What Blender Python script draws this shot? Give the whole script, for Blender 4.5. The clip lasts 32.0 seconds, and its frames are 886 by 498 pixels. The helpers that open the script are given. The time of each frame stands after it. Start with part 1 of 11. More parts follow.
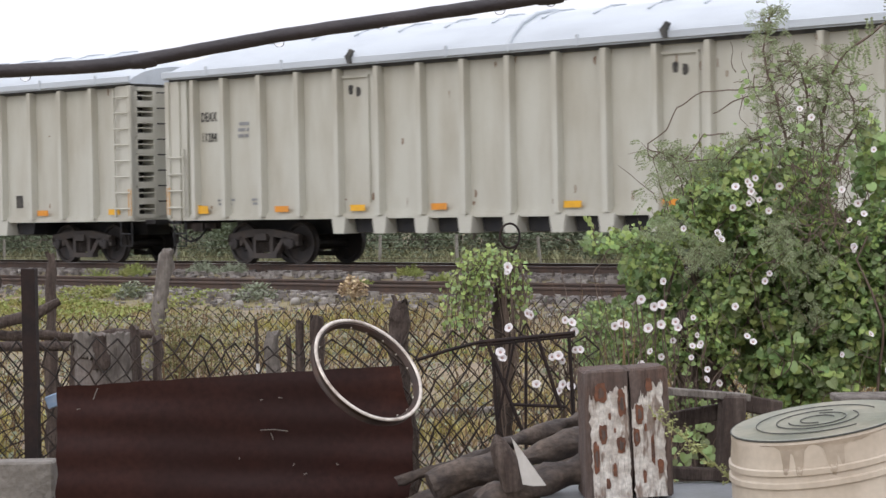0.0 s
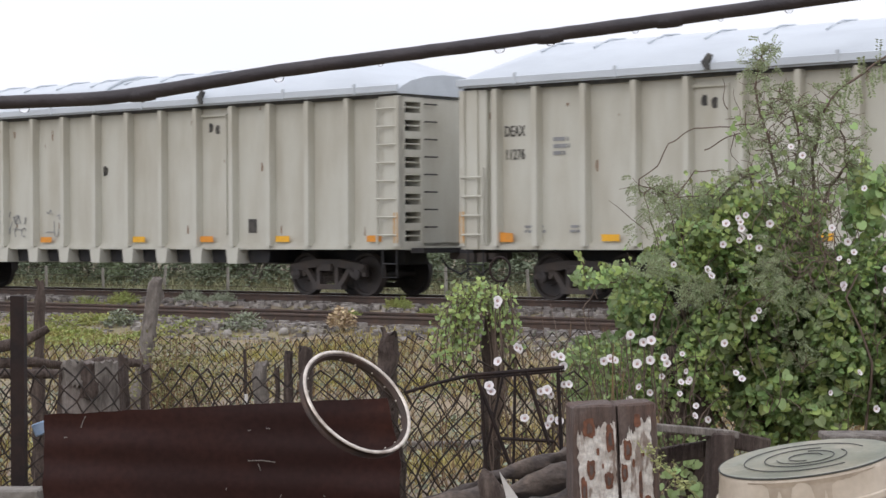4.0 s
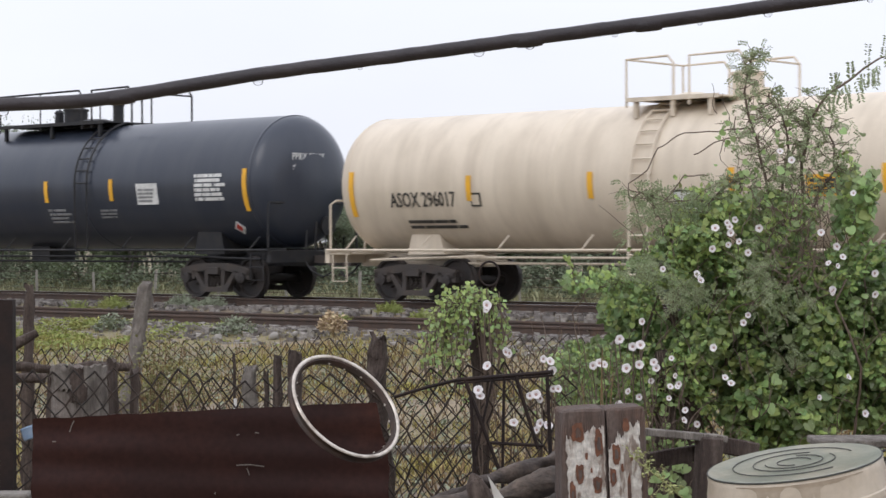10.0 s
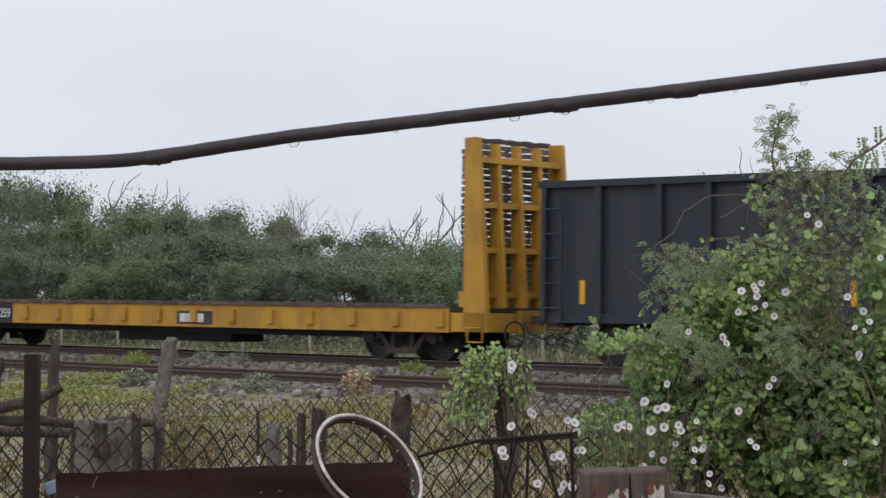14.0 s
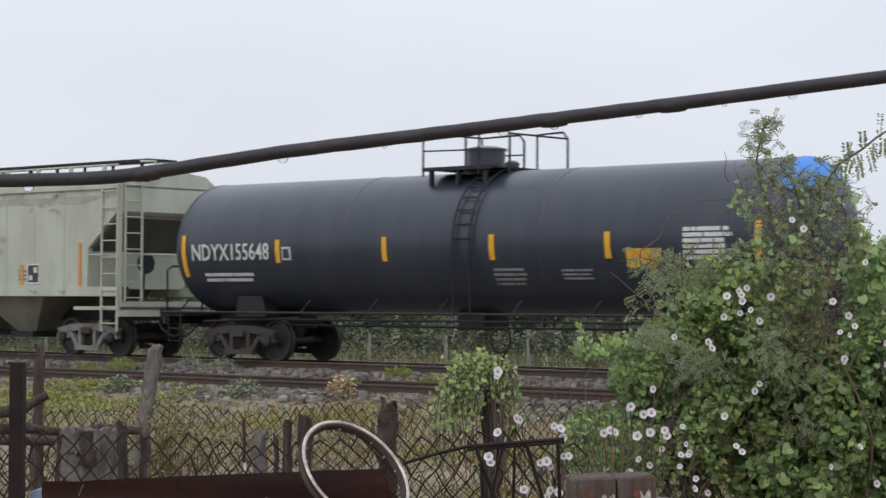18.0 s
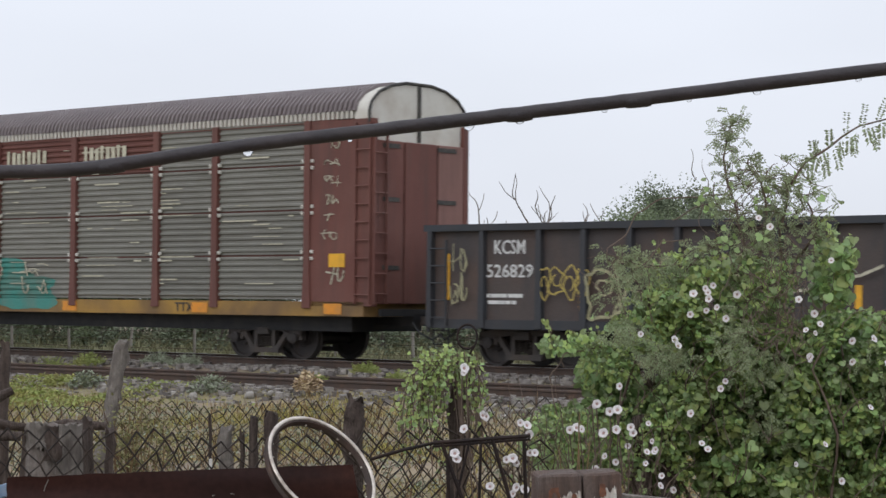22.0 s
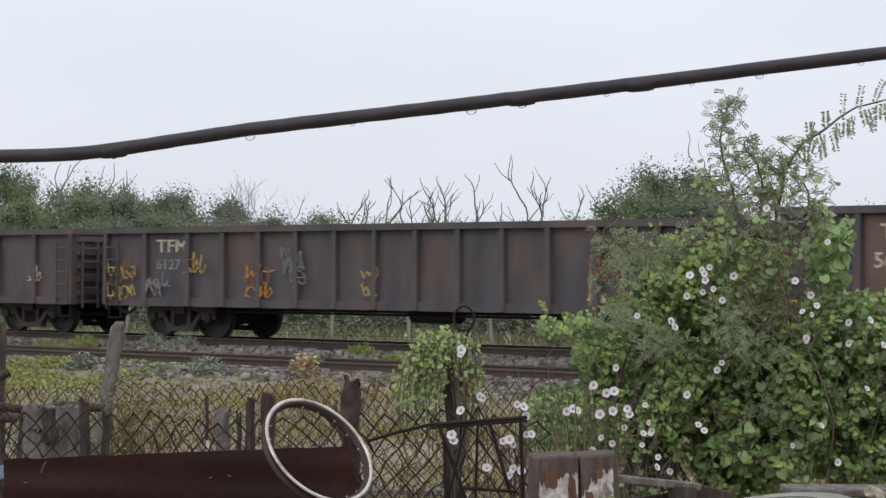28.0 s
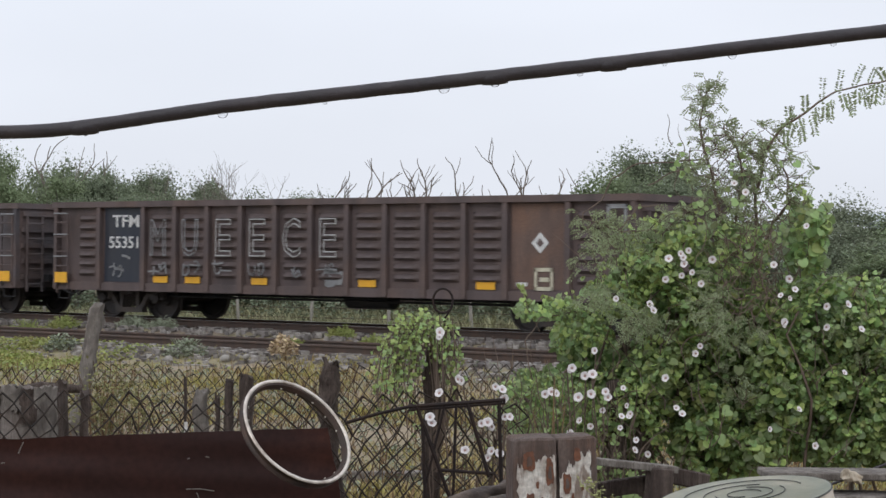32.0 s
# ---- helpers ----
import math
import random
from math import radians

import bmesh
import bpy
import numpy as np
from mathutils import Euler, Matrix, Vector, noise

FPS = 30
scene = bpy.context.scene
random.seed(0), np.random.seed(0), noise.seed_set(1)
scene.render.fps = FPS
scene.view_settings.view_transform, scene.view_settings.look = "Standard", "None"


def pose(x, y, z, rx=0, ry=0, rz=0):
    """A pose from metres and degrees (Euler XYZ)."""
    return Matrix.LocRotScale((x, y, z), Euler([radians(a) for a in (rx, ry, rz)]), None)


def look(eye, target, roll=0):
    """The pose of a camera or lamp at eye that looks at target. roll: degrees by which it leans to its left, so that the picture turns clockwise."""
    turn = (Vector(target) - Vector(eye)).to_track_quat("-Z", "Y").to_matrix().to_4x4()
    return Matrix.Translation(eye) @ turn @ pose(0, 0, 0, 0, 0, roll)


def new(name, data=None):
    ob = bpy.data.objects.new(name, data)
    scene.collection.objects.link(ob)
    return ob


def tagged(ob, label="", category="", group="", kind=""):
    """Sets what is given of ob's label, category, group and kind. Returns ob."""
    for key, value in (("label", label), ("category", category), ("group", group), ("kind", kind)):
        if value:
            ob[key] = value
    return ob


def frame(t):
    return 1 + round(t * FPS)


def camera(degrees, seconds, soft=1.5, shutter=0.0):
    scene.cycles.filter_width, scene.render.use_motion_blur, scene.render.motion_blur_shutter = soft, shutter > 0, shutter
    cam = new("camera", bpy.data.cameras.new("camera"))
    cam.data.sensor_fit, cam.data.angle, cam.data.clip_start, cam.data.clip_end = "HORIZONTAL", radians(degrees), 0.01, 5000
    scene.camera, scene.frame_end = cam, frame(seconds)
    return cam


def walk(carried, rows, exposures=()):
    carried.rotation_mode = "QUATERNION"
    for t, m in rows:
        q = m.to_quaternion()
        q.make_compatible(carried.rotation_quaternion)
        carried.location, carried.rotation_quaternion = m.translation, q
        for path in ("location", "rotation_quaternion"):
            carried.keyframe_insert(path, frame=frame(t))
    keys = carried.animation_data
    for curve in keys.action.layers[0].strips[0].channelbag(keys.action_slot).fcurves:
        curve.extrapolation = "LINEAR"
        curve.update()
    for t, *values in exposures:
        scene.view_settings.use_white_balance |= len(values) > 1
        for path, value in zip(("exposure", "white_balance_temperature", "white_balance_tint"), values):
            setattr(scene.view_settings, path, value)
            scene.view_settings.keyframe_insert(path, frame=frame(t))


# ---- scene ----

# ---- camera: held in the hand behind the yard fence ----
cam = camera(24.0, 32.0, soft=1.5, shutter=0.15)
PATH = [
    (0.0, pose(0.006, 0, 1.260, 88.765, 1.044, 0.718)),
    (0.5, pose(0.003, 0, 1.260, 88.856, 0.594, 0.790)),
    (1.0, pose(0.004, 0, 1.260, 89.024, 0.594, 0.698)),
    (1.5, pose(0.005, 0, 1.260, 89.166, 0.588, 0.607)),
    (2.0, pose(0.001, 0, 1.263, 89.430, 0.440, 0.318)),
    (2.5, pose(0.002, 0, 1.261, 89.258, 0.581, 0.294)),
    (3.0, pose(0.002, 0, 1.262, 89.693, 0.286, 0.410)),
    (3.5, pose(0.000, 0, 1.264, 89.570, 0.315, 0.411)),
    (5.5, pose(0.005, 0, 1.263, 90.027, -0.274, 0.294)),
    (6.0, pose(0.006, 0, 1.262, 89.938, -0.128, -0.125)),
    (6.5, pose(0.006, 0, 1.259, 89.621, 0.066, 0.398)),
    (7.0, pose(0.004, 0, 1.261, 89.443, 0.259, 0.788)),
    (7.5, pose(0.008, 0, 1.258, 89.370, 0.390, 0.909)),
    (8.0, pose(0.004, 0, 1.260, 89.677, 0.212, 0.455)),
    (8.5, pose(0.006, 0, 1.260, 89.779, 0.141, -0.015)),
    (9.0, pose(0.009, 0, 1.263, 89.614, 0.464, -0.201)),
    (9.5, pose(0.013, 0, 1.256, 89.589, 0.373, 0.051)),
    (10.0, pose(0.009, 0, 1.263, 89.765, 0.217, 0.184)),
    (10.5, pose(0.008, 0, 1.265, 90.606, -0.399, 0.586)),
    (11.0, pose(0.003, 0, 1.270, 91.365, -0.482, 0.854)),
    (11.5, pose(0.003, 0, 1.271, 92.077, -0.366, 1.068)),
    (12.0, pose(0.004, 0, 1.269, 91.398, 0.238, 2.199)),
    (12.5, pose(0.004, 0, 1.268, 91.135, 0.284, 1.620)),
    (13.0, pose(0.004, 0, 1.268, 91.118, 0.083, 1.491)),
    (13.5, pose(0.003, 0, 1.265, 91.227, -0.291, 1.185)),
    (15.5, pose(0.001, 0, 1.273, 91.655, -0.376, 0.327)),
    (16.0, pose(-0.005, 0, 1.273, 91.712, -0.504, 0.422)),
    (16.5, pose(-0.001, 0, 1.273, 92.088, -0.994, 0.524)),
    (17.0, pose(-0.002, 0, 1.276, 91.833, -0.663, 0.332)),
    (17.5, pose(-0.001, 0, 1.275, 91.356, -0.275, 0.703)),
    (18.0, pose(-0.001, 0, 1.274, 91.512, -0.263, 0.440)),
    (18.5, pose(-0.001, 0, 1.274, 91.518, -0.227, 0.440)),
    (19.0, pose(0.000, 0, 1.273, 91.447, -0.304, 0.426)),
    (19.5, pose(-0.001, 0, 1.273, 91.529, -0.470, 0.123)),
    (20.0, pose(-0.004, 0, 1.277, 91.647, -0.381, 0.023)),
    (20.5, pose(0.000, 0, 1.273, 91.539, -0.190, 0.205)),
    (21.0, pose(-0.005, 0, 1.276, 91.575, -0.407, 0.167)),
    (21.5, pose(-0.004, 0, 1.277, 91.776, -0.561, -0.219)),
    (22.0, pose(0.001, 0, 1.272, 91.431, -0.484, -0.458)),
    (22.5, pose(0.002, 0, 1.273, 91.301, -0.331, -0.104)),
    (23.0, pose(0.000, 0, 1.270, 91.537, -0.470, 0.000)),
    (23.5, pose(0.004, 0, 1.269, 91.214, -0.401, -0.299)),
    (24.0, pose(0.004, 0, 1.271, 90.884, -0.097, -0.155)),
    (24.5, pose(0.004, 0, 1.269, 90.973, -0.130, -0.252)),
    (26.5, pose(0.002, 0, 1.272, 90.886, -0.099, -0.044)),
    (27.0, pose(-0.002, 0, 1.274, 90.922, -0.275, -0.117)),
    (27.5, pose(0.000, 0, 1.273, 90.812, -0.399, -0.722)),
    (28.0, pose(-0.004, 0, 1.274, 90.919, -0.450, -0.579)),
    (28.5, pose(0.002, 0, 1.272, 90.790, -0.440, -0.639)),
    (29.0, pose(0.005, 0, 1.273, 90.606, -0.380, -0.721)),
    (29.5, pose(0.002, 0, 1.271, 90.564, -0.594, -0.683)),
    (30.0, pose(0.001, 0, 1.273, 90.734, -0.680, -0.759)),
    (30.5, pose(0.004, 0, 1.271, 90.715, -0.737, -1.143)),
    (31.0, pose(0.001, 0, 1.269, 90.571, -0.770, -1.265)),
    (31.5, pose(0.004, 0, 1.270, 90.408, -0.642, -1.212)),
    (32.0, pose(0.002, 0, 1.271, 90.456, -0.698, -1.119)),
]
walk(cam, PATH, [(0.0, 0.60, 6560, 13), (0.5, 0.70, 6550, 13), (1.0, 0.82, 6540, 13), (2.0, 0.66, 6530, 13), (3.0, 0.56, 6520, 13), (6.0, 0.35, 6520, 13), (7.0, 0.66, 6500, 13), (8.0, 0.68, 6500, 13), (9.0, 0.64, 6500, 13), (10.0, 0.38, 6450, 12), (11.0, 0.06, 6400, 10), (12.0, 0.0, 6380, 10), (14.0, 0.04, 6400, 10), (16.0, 0.10, 6400, 10), (17.0, 0.05, 6400, 10), (18.0, 0.10, 6400, 10), (19.0, 0.10, 6400, 10), (20.0, 0.18, 6400, 10), (22.0, 0.18, 6400, 10), (23.0, 0.06, 6400, 10), (27.0, 0.13, 6400, 10), (32.0, 0.21, 6400, 10)])


# ---- overcast sky and soft sun ----
world = bpy.data.worlds.new("overcast_sky")
scene.world = world
world.use_nodes = True
wn, wl = world.node_tree.nodes, world.node_tree.links
wn.clear()
w_out = wn.new("ShaderNodeOutputWorld")
w_bg = wn.new("ShaderNodeBackground")
w_sky = wn.new("ShaderNodeTexSky")
w_sky.sky_type = "NISHITA"
w_sky.sun_disc = False
w_sky.sun_elevation, w_sky.sun_rotation = radians(50), radians(150)
w_sky.dust_density, w_sky.air_density = 3.0, 1.0
w_dim = wn.new("ShaderNodeMixRGB")
w_dim.blend_type = "MULTIPLY"
w_dim.inputs["Fac"].default_value = 1.0
w_dim.inputs["Color2"].default_value = (0.09, 0.09, 0.09, 1)
w_co = wn.new("ShaderNodeTexCoord")
w_sep = wn.new("ShaderNodeSeparateXYZ")
w_ramp = wn.new("ShaderNodeMapRange")
w_ramp.inputs["From Min"].default_value, w_ramp.inputs["From Max"].default_value = 0.0, 0.9
w_ramp.inputs["To Min"].default_value, w_ramp.inputs["To Max"].default_value = 0.74, 1.22
w_map = wn.new("ShaderNodeMapping")
w_map.inputs["Scale"].default_value = (1.0, 1.0, 2.6)
w_noise = wn.new("ShaderNodeTexNoise")
w_noise.inputs["Scale"].default_value, w_noise.inputs["Detail"].default_value = 3.0, 4.0
w_cloud = wn.new("ShaderNodeMapRange")
w_cloud.inputs["From Min"].default_value, w_cloud.inputs["From Max"].default_value = 0.3, 0.7
w_cloud.inputs["To Min"].default_value, w_cloud.inputs["To Max"].default_value = 0.97, 1.06
w_mul = wn.new("ShaderNodeMath")
w_mul.operation = "MULTIPLY"
w_col = wn.new("ShaderNodeMixRGB")
w_col.blend_type = "MULTIPLY"
w_col.inputs["Fac"].default_value = 1.0
w_col.inputs["Color1"].default_value = (0.94, 0.975, 1.06, 1)
w_mix = wn.new("ShaderNodeMixRGB")
w_mix.inputs["Fac"].default_value = 0.92
wl.new(w_co.outputs["Generated"], w_sep.inputs[0])
wl.new(w_sep.outputs["Z"], w_ramp.inputs["Value"])
wl.new(w_co.outputs["Generated"], w_map.inputs["Vector"])
wl.new(w_map.outputs[0], w_noise.inputs["Vector"])
wl.new(w_noise.outputs["Fac"], w_cloud.inputs["Value"])
wl.new(w_ramp.outputs[0], w_mul.inputs[0])
wl.new(w_cloud.outputs[0], w_mul.inputs[1])
wl.new(w_mul.outputs[0], w_col.inputs["Color2"])
wl.new(w_sky.outputs[0], w_dim.inputs["Color1"])
wl.new(w_dim.outputs[0], w_mix.inputs["Color1"])
wl.new(w_col.outputs[0], w_mix.inputs["Color2"])
wl.new(w_mix.outputs[0], w_bg.inputs["Color"])
w_bg.inputs["Strength"].default_value = 1.0
wl.new(w_bg.outputs[0], w_out.inputs["Surface"])

sun_data = bpy.data.lights.new("sun", "SUN")
sun_data.energy, sun_data.angle, sun_data.color = 0.46, radians(30), (1.0, 0.97, 0.93)
sun = new("sun", sun_data)
sun.matrix_basis = look((-20, -35, 60), (10, 25, 0))


# ---- materials ----
def material(name, base, rough=0.6, metal=0.0, dirt=None, dirt_amount=0.0, dirt_scale=3.0, stretch=(1, 1, 1), grain=0.12, grain_scale=40.0,
             bump=0.0, bump_scale=30.0, patch=None, patch_amount=0.0, patch_scale=1.2, spec=0.4, vary=0.0, sheer=0.0, dirt_edge=(0.42, 0.72), thin=0.0):
    """Procedural surface: base colour, stretched dirt streaks, larger patches, fine grain and relief."""
    m = bpy.data.materials.new(name)
    m.use_nodes = True
    n, l = m.node_tree.nodes, m.node_tree.links
    b = n["Principled BSDF"]
    b.inputs["Roughness"].default_value, b.inputs["Metallic"].default_value = rough, metal
    b.inputs["Specular IOR Level"].default_value = spec
    tc = n.new("ShaderNodeTexCoord")
    mp = n.new("ShaderNodeMapping")
    mp.inputs["Scale"].default_value = stretch
    l.new(tc.outputs["Object"], mp.inputs["Vector"])

    def ramp(vec, scale, detail, lo, hi, seed):
        t = n.new("ShaderNodeTexNoise")
        t.noise_dimensions = "4D"
        t.inputs["W"].default_value = seed
        t.inputs["Scale"].default_value, t.inputs["Detail"].default_value = scale, detail
        r = n.new("ShaderNodeMapRange")
        r.inputs["From Min"].default_value, r.inputs["From Max"].default_value = lo, hi
        l.new(vec, t.inputs["Vector"])
        l.new(t.outputs["Fac"], r.inputs["Value"])
        return r.outputs[0]

    def mix(fac, amount, c1, c2, kind="MIX"):
        x = n.new("ShaderNodeMixRGB")
        x.blend_type = kind
        k = n.new("ShaderNodeMath")
        k.operation = "MULTIPLY"
        k.inputs[1].default_value = amount
        l.new(fac, k.inputs[0])
        l.new(k.outputs[0], x.inputs["Fac"])
        l.new(c1, x.inputs["Color1"])
        x.inputs["Color2"].default_value = (*c2, 1)
        return x.outputs[0]

    rgb = n.new("ShaderNodeRGB")
    rgb.outputs[0].default_value = (*base, 1)
    col = rgb.outputs[0]
    if patch_amount:
        col = mix(ramp(tc.outputs["Object"], patch_scale, 5, 0.45, 0.62, 3.1), patch_amount, col, patch)
    if dirt_amount:
        col = mix(ramp(mp.outputs[0], dirt_scale, 8, *dirt_edge, 7.7), dirt_amount, col, dirt)
    if grain:
        col = mix(ramp(tc.outputs["Object"], grain_scale, 4, 0.35, 0.65, 1.3), grain, col, tuple(0.35 * c for c in base))
    if vary:
        info = n.new("ShaderNodeObjectInfo")
        hsv = n.new("ShaderNodeHueSaturation")
        r = n.new("ShaderNodeMapRange")
        r.inputs["To Min"].default_value, r.inputs["To Max"].default_value = 1 - vary, 1 + vary
        l.new(info.outputs["Random"], r.inputs["Value"])
        l.new(r.outputs[0], hsv.inputs["Value"])
        l.new(col, hsv.inputs["Color"])
        col = hsv.outputs[0]
    if sheer:
        isl = n.new("ShaderNodeNewGeometry")
        hsv = n.new("ShaderNodeHueSaturation")
        r = n.new("ShaderNodeMapRange")
        r.inputs["To Min"].default_value, r.inputs["To Max"].default_value = 1 - sheer, 1 + sheer
        l.new(isl.outputs["Random Per Island"], r.inputs["Value"])
        l.new(r.outputs[0], hsv.inputs["Value"])
        h = n.new("ShaderNodeMapRange")
        h.inputs["To Min"].default_value, h.inputs["To Max"].default_value = 0.5 - 0.03 * sheer, 0.5 + 0.05 * sheer
        l.new(isl.outputs["Random Per Island"], h.inputs["Value"])
        l.new(h.outputs[0], hsv.inputs["Hue"])
        l.new(col, hsv.inputs["Color"])
        col = hsv.outputs[0]
    l.new(col, b.inputs["Base Color"])
    if bump:
        t = n.new("ShaderNodeTexNoise")
        t.inputs["Scale"].default_value, t.inputs["Detail"].default_value = bump_scale, 6
        k = n.new("ShaderNodeBump")
        k.inputs["Strength"].default_value, k.inputs["Distance"].default_value = bump, 0.02
        l.new(mp.outputs[0], t.inputs["Vector"])
        l.new(t.outputs["Fac"], k.inputs["Height"])
        l.new(k.outputs[0], b.inputs["Normal"])
    if thin:
        glow = n.new("ShaderNodeBsdfTranslucent")
        both = n.new("ShaderNodeMixShader")
        both.inputs["Fac"].default_value = thin
        l.new(col, glow.inputs["Color"])
        l.new(b.outputs[0], both.inputs[1])
        l.new(glow.outputs[0], both.inputs[2])
        l.new(both.outputs[0], n["Material Output"].inputs["Surface"])
    return m


STREAK = (2.2, 2.2, 0.25)
cream_paint = material("cream_paint", (0.52, 0.512, 0.445), 0.55, dirt=(0.34, 0.30, 0.225), dirt_amount=0.5, dirt_scale=1.4, stretch=(1.5, 1.5, 0.4), patch=(0.46, 0.445, 0.375), patch_amount=0.6, patch_scale=0.7, grain=0.10, bump=0.12, bump_scale=3)
silver_lid = material("silver_lid", (0.50, 0.54, 0.575), 0.40, 0.0, dirt=(0.36, 0.39, 0.42), dirt_amount=0.5, dirt_scale=1.2, stretch=(0.5, 2, 2), grain=0.08, bump=0.25, bump_scale=1.5)
black_tank = material("black_tank", (0.030, 0.037, 0.055), 0.30, dirt=(0.066, 0.072, 0.084), dirt_amount=0.4, dirt_scale=1.4, stretch=(1.8, 1, 0.2), patch=(0.038, 0.044, 0.060), patch_amount=0.6, patch_scale=0.7, grain=0.15, spec=0.5)
ivory_tank = material("ivory_tank", (0.68, 0.59, 0.47), 0.45, dirt=(0.33, 0.26, 0.19), dirt_amount=0.4, dirt_scale=1.5, stretch=(1.8, 1, 0.2), patch=(0.58, 0.50, 0.39), patch_amount=0.5, grain=0.08)
blue_tank = material("blue_tank", (0.024, 0.20, 0.50), 0.36, dirt=(0.06, 0.12, 0.20), dirt_amount=0.4, dirt_scale=1.6, stretch=(1.8, 1, 0.2), patch=(0.022, 0.135, 0.40), patch_amount=0.5, grain=0.1)
bright_blue = material("bright_blue", (0.07, 0.27, 0.72), 0.5, grain=0.08)
black_steel = material("black_steel", (0.013, 0.0135, 0.016), 0.6, dirt=(0.05, 0.042, 0.035), dirt_amount=0.5, dirt_scale=4, grain=0.2)
bogie_steel = material("bogie_steel", (0.058, 0.050, 0.046), 0.7, dirt=(0.095, 0.068, 0.05), dirt_amount=0.55, dirt_scale=4, grain=0.3, bump=0.2)
wheel_steel = material("wheel_steel", (0.048, 0.043, 0.042), 0.6, 0.3, dirt=(0.085, 0.06, 0.045), dirt_amount=0.5, dirt_scale=5, grain=0.25)
yellow_mark = material("yellow_mark", (0.80, 0.42, 0.03), 0.5, dirt=(0.4, 0.22, 0.04), dirt_amount=0.35, dirt_scale=6, grain=0.1)
orange_mark = material("orange_mark", (0.72, 0.28, 0.03), 0.5, dirt=(0.35, 0.2, 0.08), dirt_amount=0.5, dirt_scale=6, grain=0.1)
white_mark = material("white_mark", (0.72, 0.72, 0.70), 0.6, dirt=(0.3, 0.3, 0.3), dirt_amount=0.5, dirt_scale=8, grain=0.2)
grey_mark = material("grey_mark", (0.27, 0.275, 0.28), 0.6, dirt=(0.12, 0.115, 0.11), dirt_amount=0.6, dirt_scale=5, grain=0.2)
dark_mark = material("dark_mark", (0.035, 0.033, 0.03), 0.6, dirt=(0.2, 0.18, 0.15), dirt_amount=0.3, dirt_scale=8, grain=0.1)
red_mark = material("red_mark", (0.55, 0.05, 0.03), 0.5, grain=0.1)
green_mark = material("green_mark", (0.03, 0.30, 0.16), 0.5, grain=0.1)
teal_mark = material("teal_mark", (0.06, 0.27, 0.225), 0.6, dirt=(0.17, 0.19, 0.155), dirt_amount=0.85, dirt_scale=2.2, patch=(0.10, 0.24, 0.20), patch_amount=0.6, patch_scale=2, grain=0.3)
violet_mark = material("violet_mark", (0.20, 0.17, 0.265), 0.6, dirt=(0.15, 0.14, 0.15), dirt_amount=0.8, dirt_scale=3, patch=(0.24, 0.20, 0.26), patch_amount=0.6, patch_scale=2, grain=0.3)
pink_mark = material("pink_mark", (0.50, 0.25, 0.36), 0.6, grain=0.1)
maroon_mark = material("maroon_mark", (0.17, 0.055, 0.07), 0.6, grain=0.1)
spray_cream = material("spray_cream", (0.58, 0.55, 0.42), 0.65, dirt=(0.2, 0.18, 0.12), dirt_amount=0.6, dirt_scale=6, grain=0.2)
spray_yellow = material("spray_yellow", (0.60, 0.47, 0.12), 0.65, dirt=(0.2, 0.15, 0.06), dirt_amount=0.6, dirt_scale=6, grain=0.2)
spray_sky = material("spray_sky", (0.16, 0.45, 0.72), 0.6, grain=0.15)
olive_paint = material("olive_paint", (0.46, 0.455, 0.33), 0.6, dirt=(0.17, 0.16, 0.125), dirt_amount=0.7, dirt_scale=5, grain=0.25)
gondola_black = material("gondola_black", (0.021, 0.027, 0.042), 0.5, dirt=(0.055, 0.052, 0.052), dirt_amount=0.55, dirt_scale=1.8, stretch=STREAK, patch=(0.028, 0.03, 0.038), patch_amount=0.6, grain=0.2)
gondola_slate = material("gondola_slate", (0.043, 0.048, 0.056), 0.65, dirt=(0.065, 0.052, 0.047), dirt_amount=0.5, dirt_scale=1.6, stretch=(1.4, 1, 0.4), patch=(0.033, 0.036, 0.042), patch_amount=0.7, patch_scale=0.8, grain=0.3)
gondola_rust = material("gondola_rust", (0.104, 0.092, 0.097), 0.65, dirt=(0.040, 0.037, 0.041), dirt_amount=0.75, dirt_scale=1.3, stretch=(1.3, 1, 0.5), patch=(0.142, 0.094, 0.078), patch_amount=0.8, patch_scale=0.9, grain=0.35, bump=0.15, bump_scale=4)
gondola_brown = material("gondola_brown", (0.125, 0.094, 0.090), 0.7, dirt=(0.055, 0.044, 0.044), dirt_amount=0.7, dirt_scale=1.6, stretch=(1.6, 1, 0.5), patch=(0.15, 0.098, 0.078), patch_amount=0.6, patch_scale=1.2, grain=0.35, bump=0.15, bump_scale=4)
panel_rust = material("panel_rust", (0.165, 0.108, 0.086), 0.75, dirt=(0.075, 0.056, 0.052), dirt_amount=0.8, dirt_scale=1.8, stretch=(1.6, 1, 0.6), patch=(0.21, 0.115, 0.075), patch_amount=0.7, patch_scale=1.6, grain=0.4)
hopper_grey = material("hopper_grey", (0.51, 0.53, 0.435), 0.55, dirt=(0.30, 0.29, 0.225), dirt_amount=0.5, dirt_scale=1.6, stretch=(1.3, 1.3, 0.5), patch=(0.48, 0.50, 0.41), patch_amount=0.6, grain=0.1)
hopper_caked = material("hopper_caked", (0.53, 0.535, 0.465), 0.8, dirt=(0.36, 0.335, 0.28), dirt_amount=0.6, dirt_scale=1.4, stretch=(1.0, 1, 0.5), patch=(0.40, 0.385, 0.325), patch_amount=0.7, patch_scale=1.1, grain=0.2, bump=0.4, bump_scale=8)
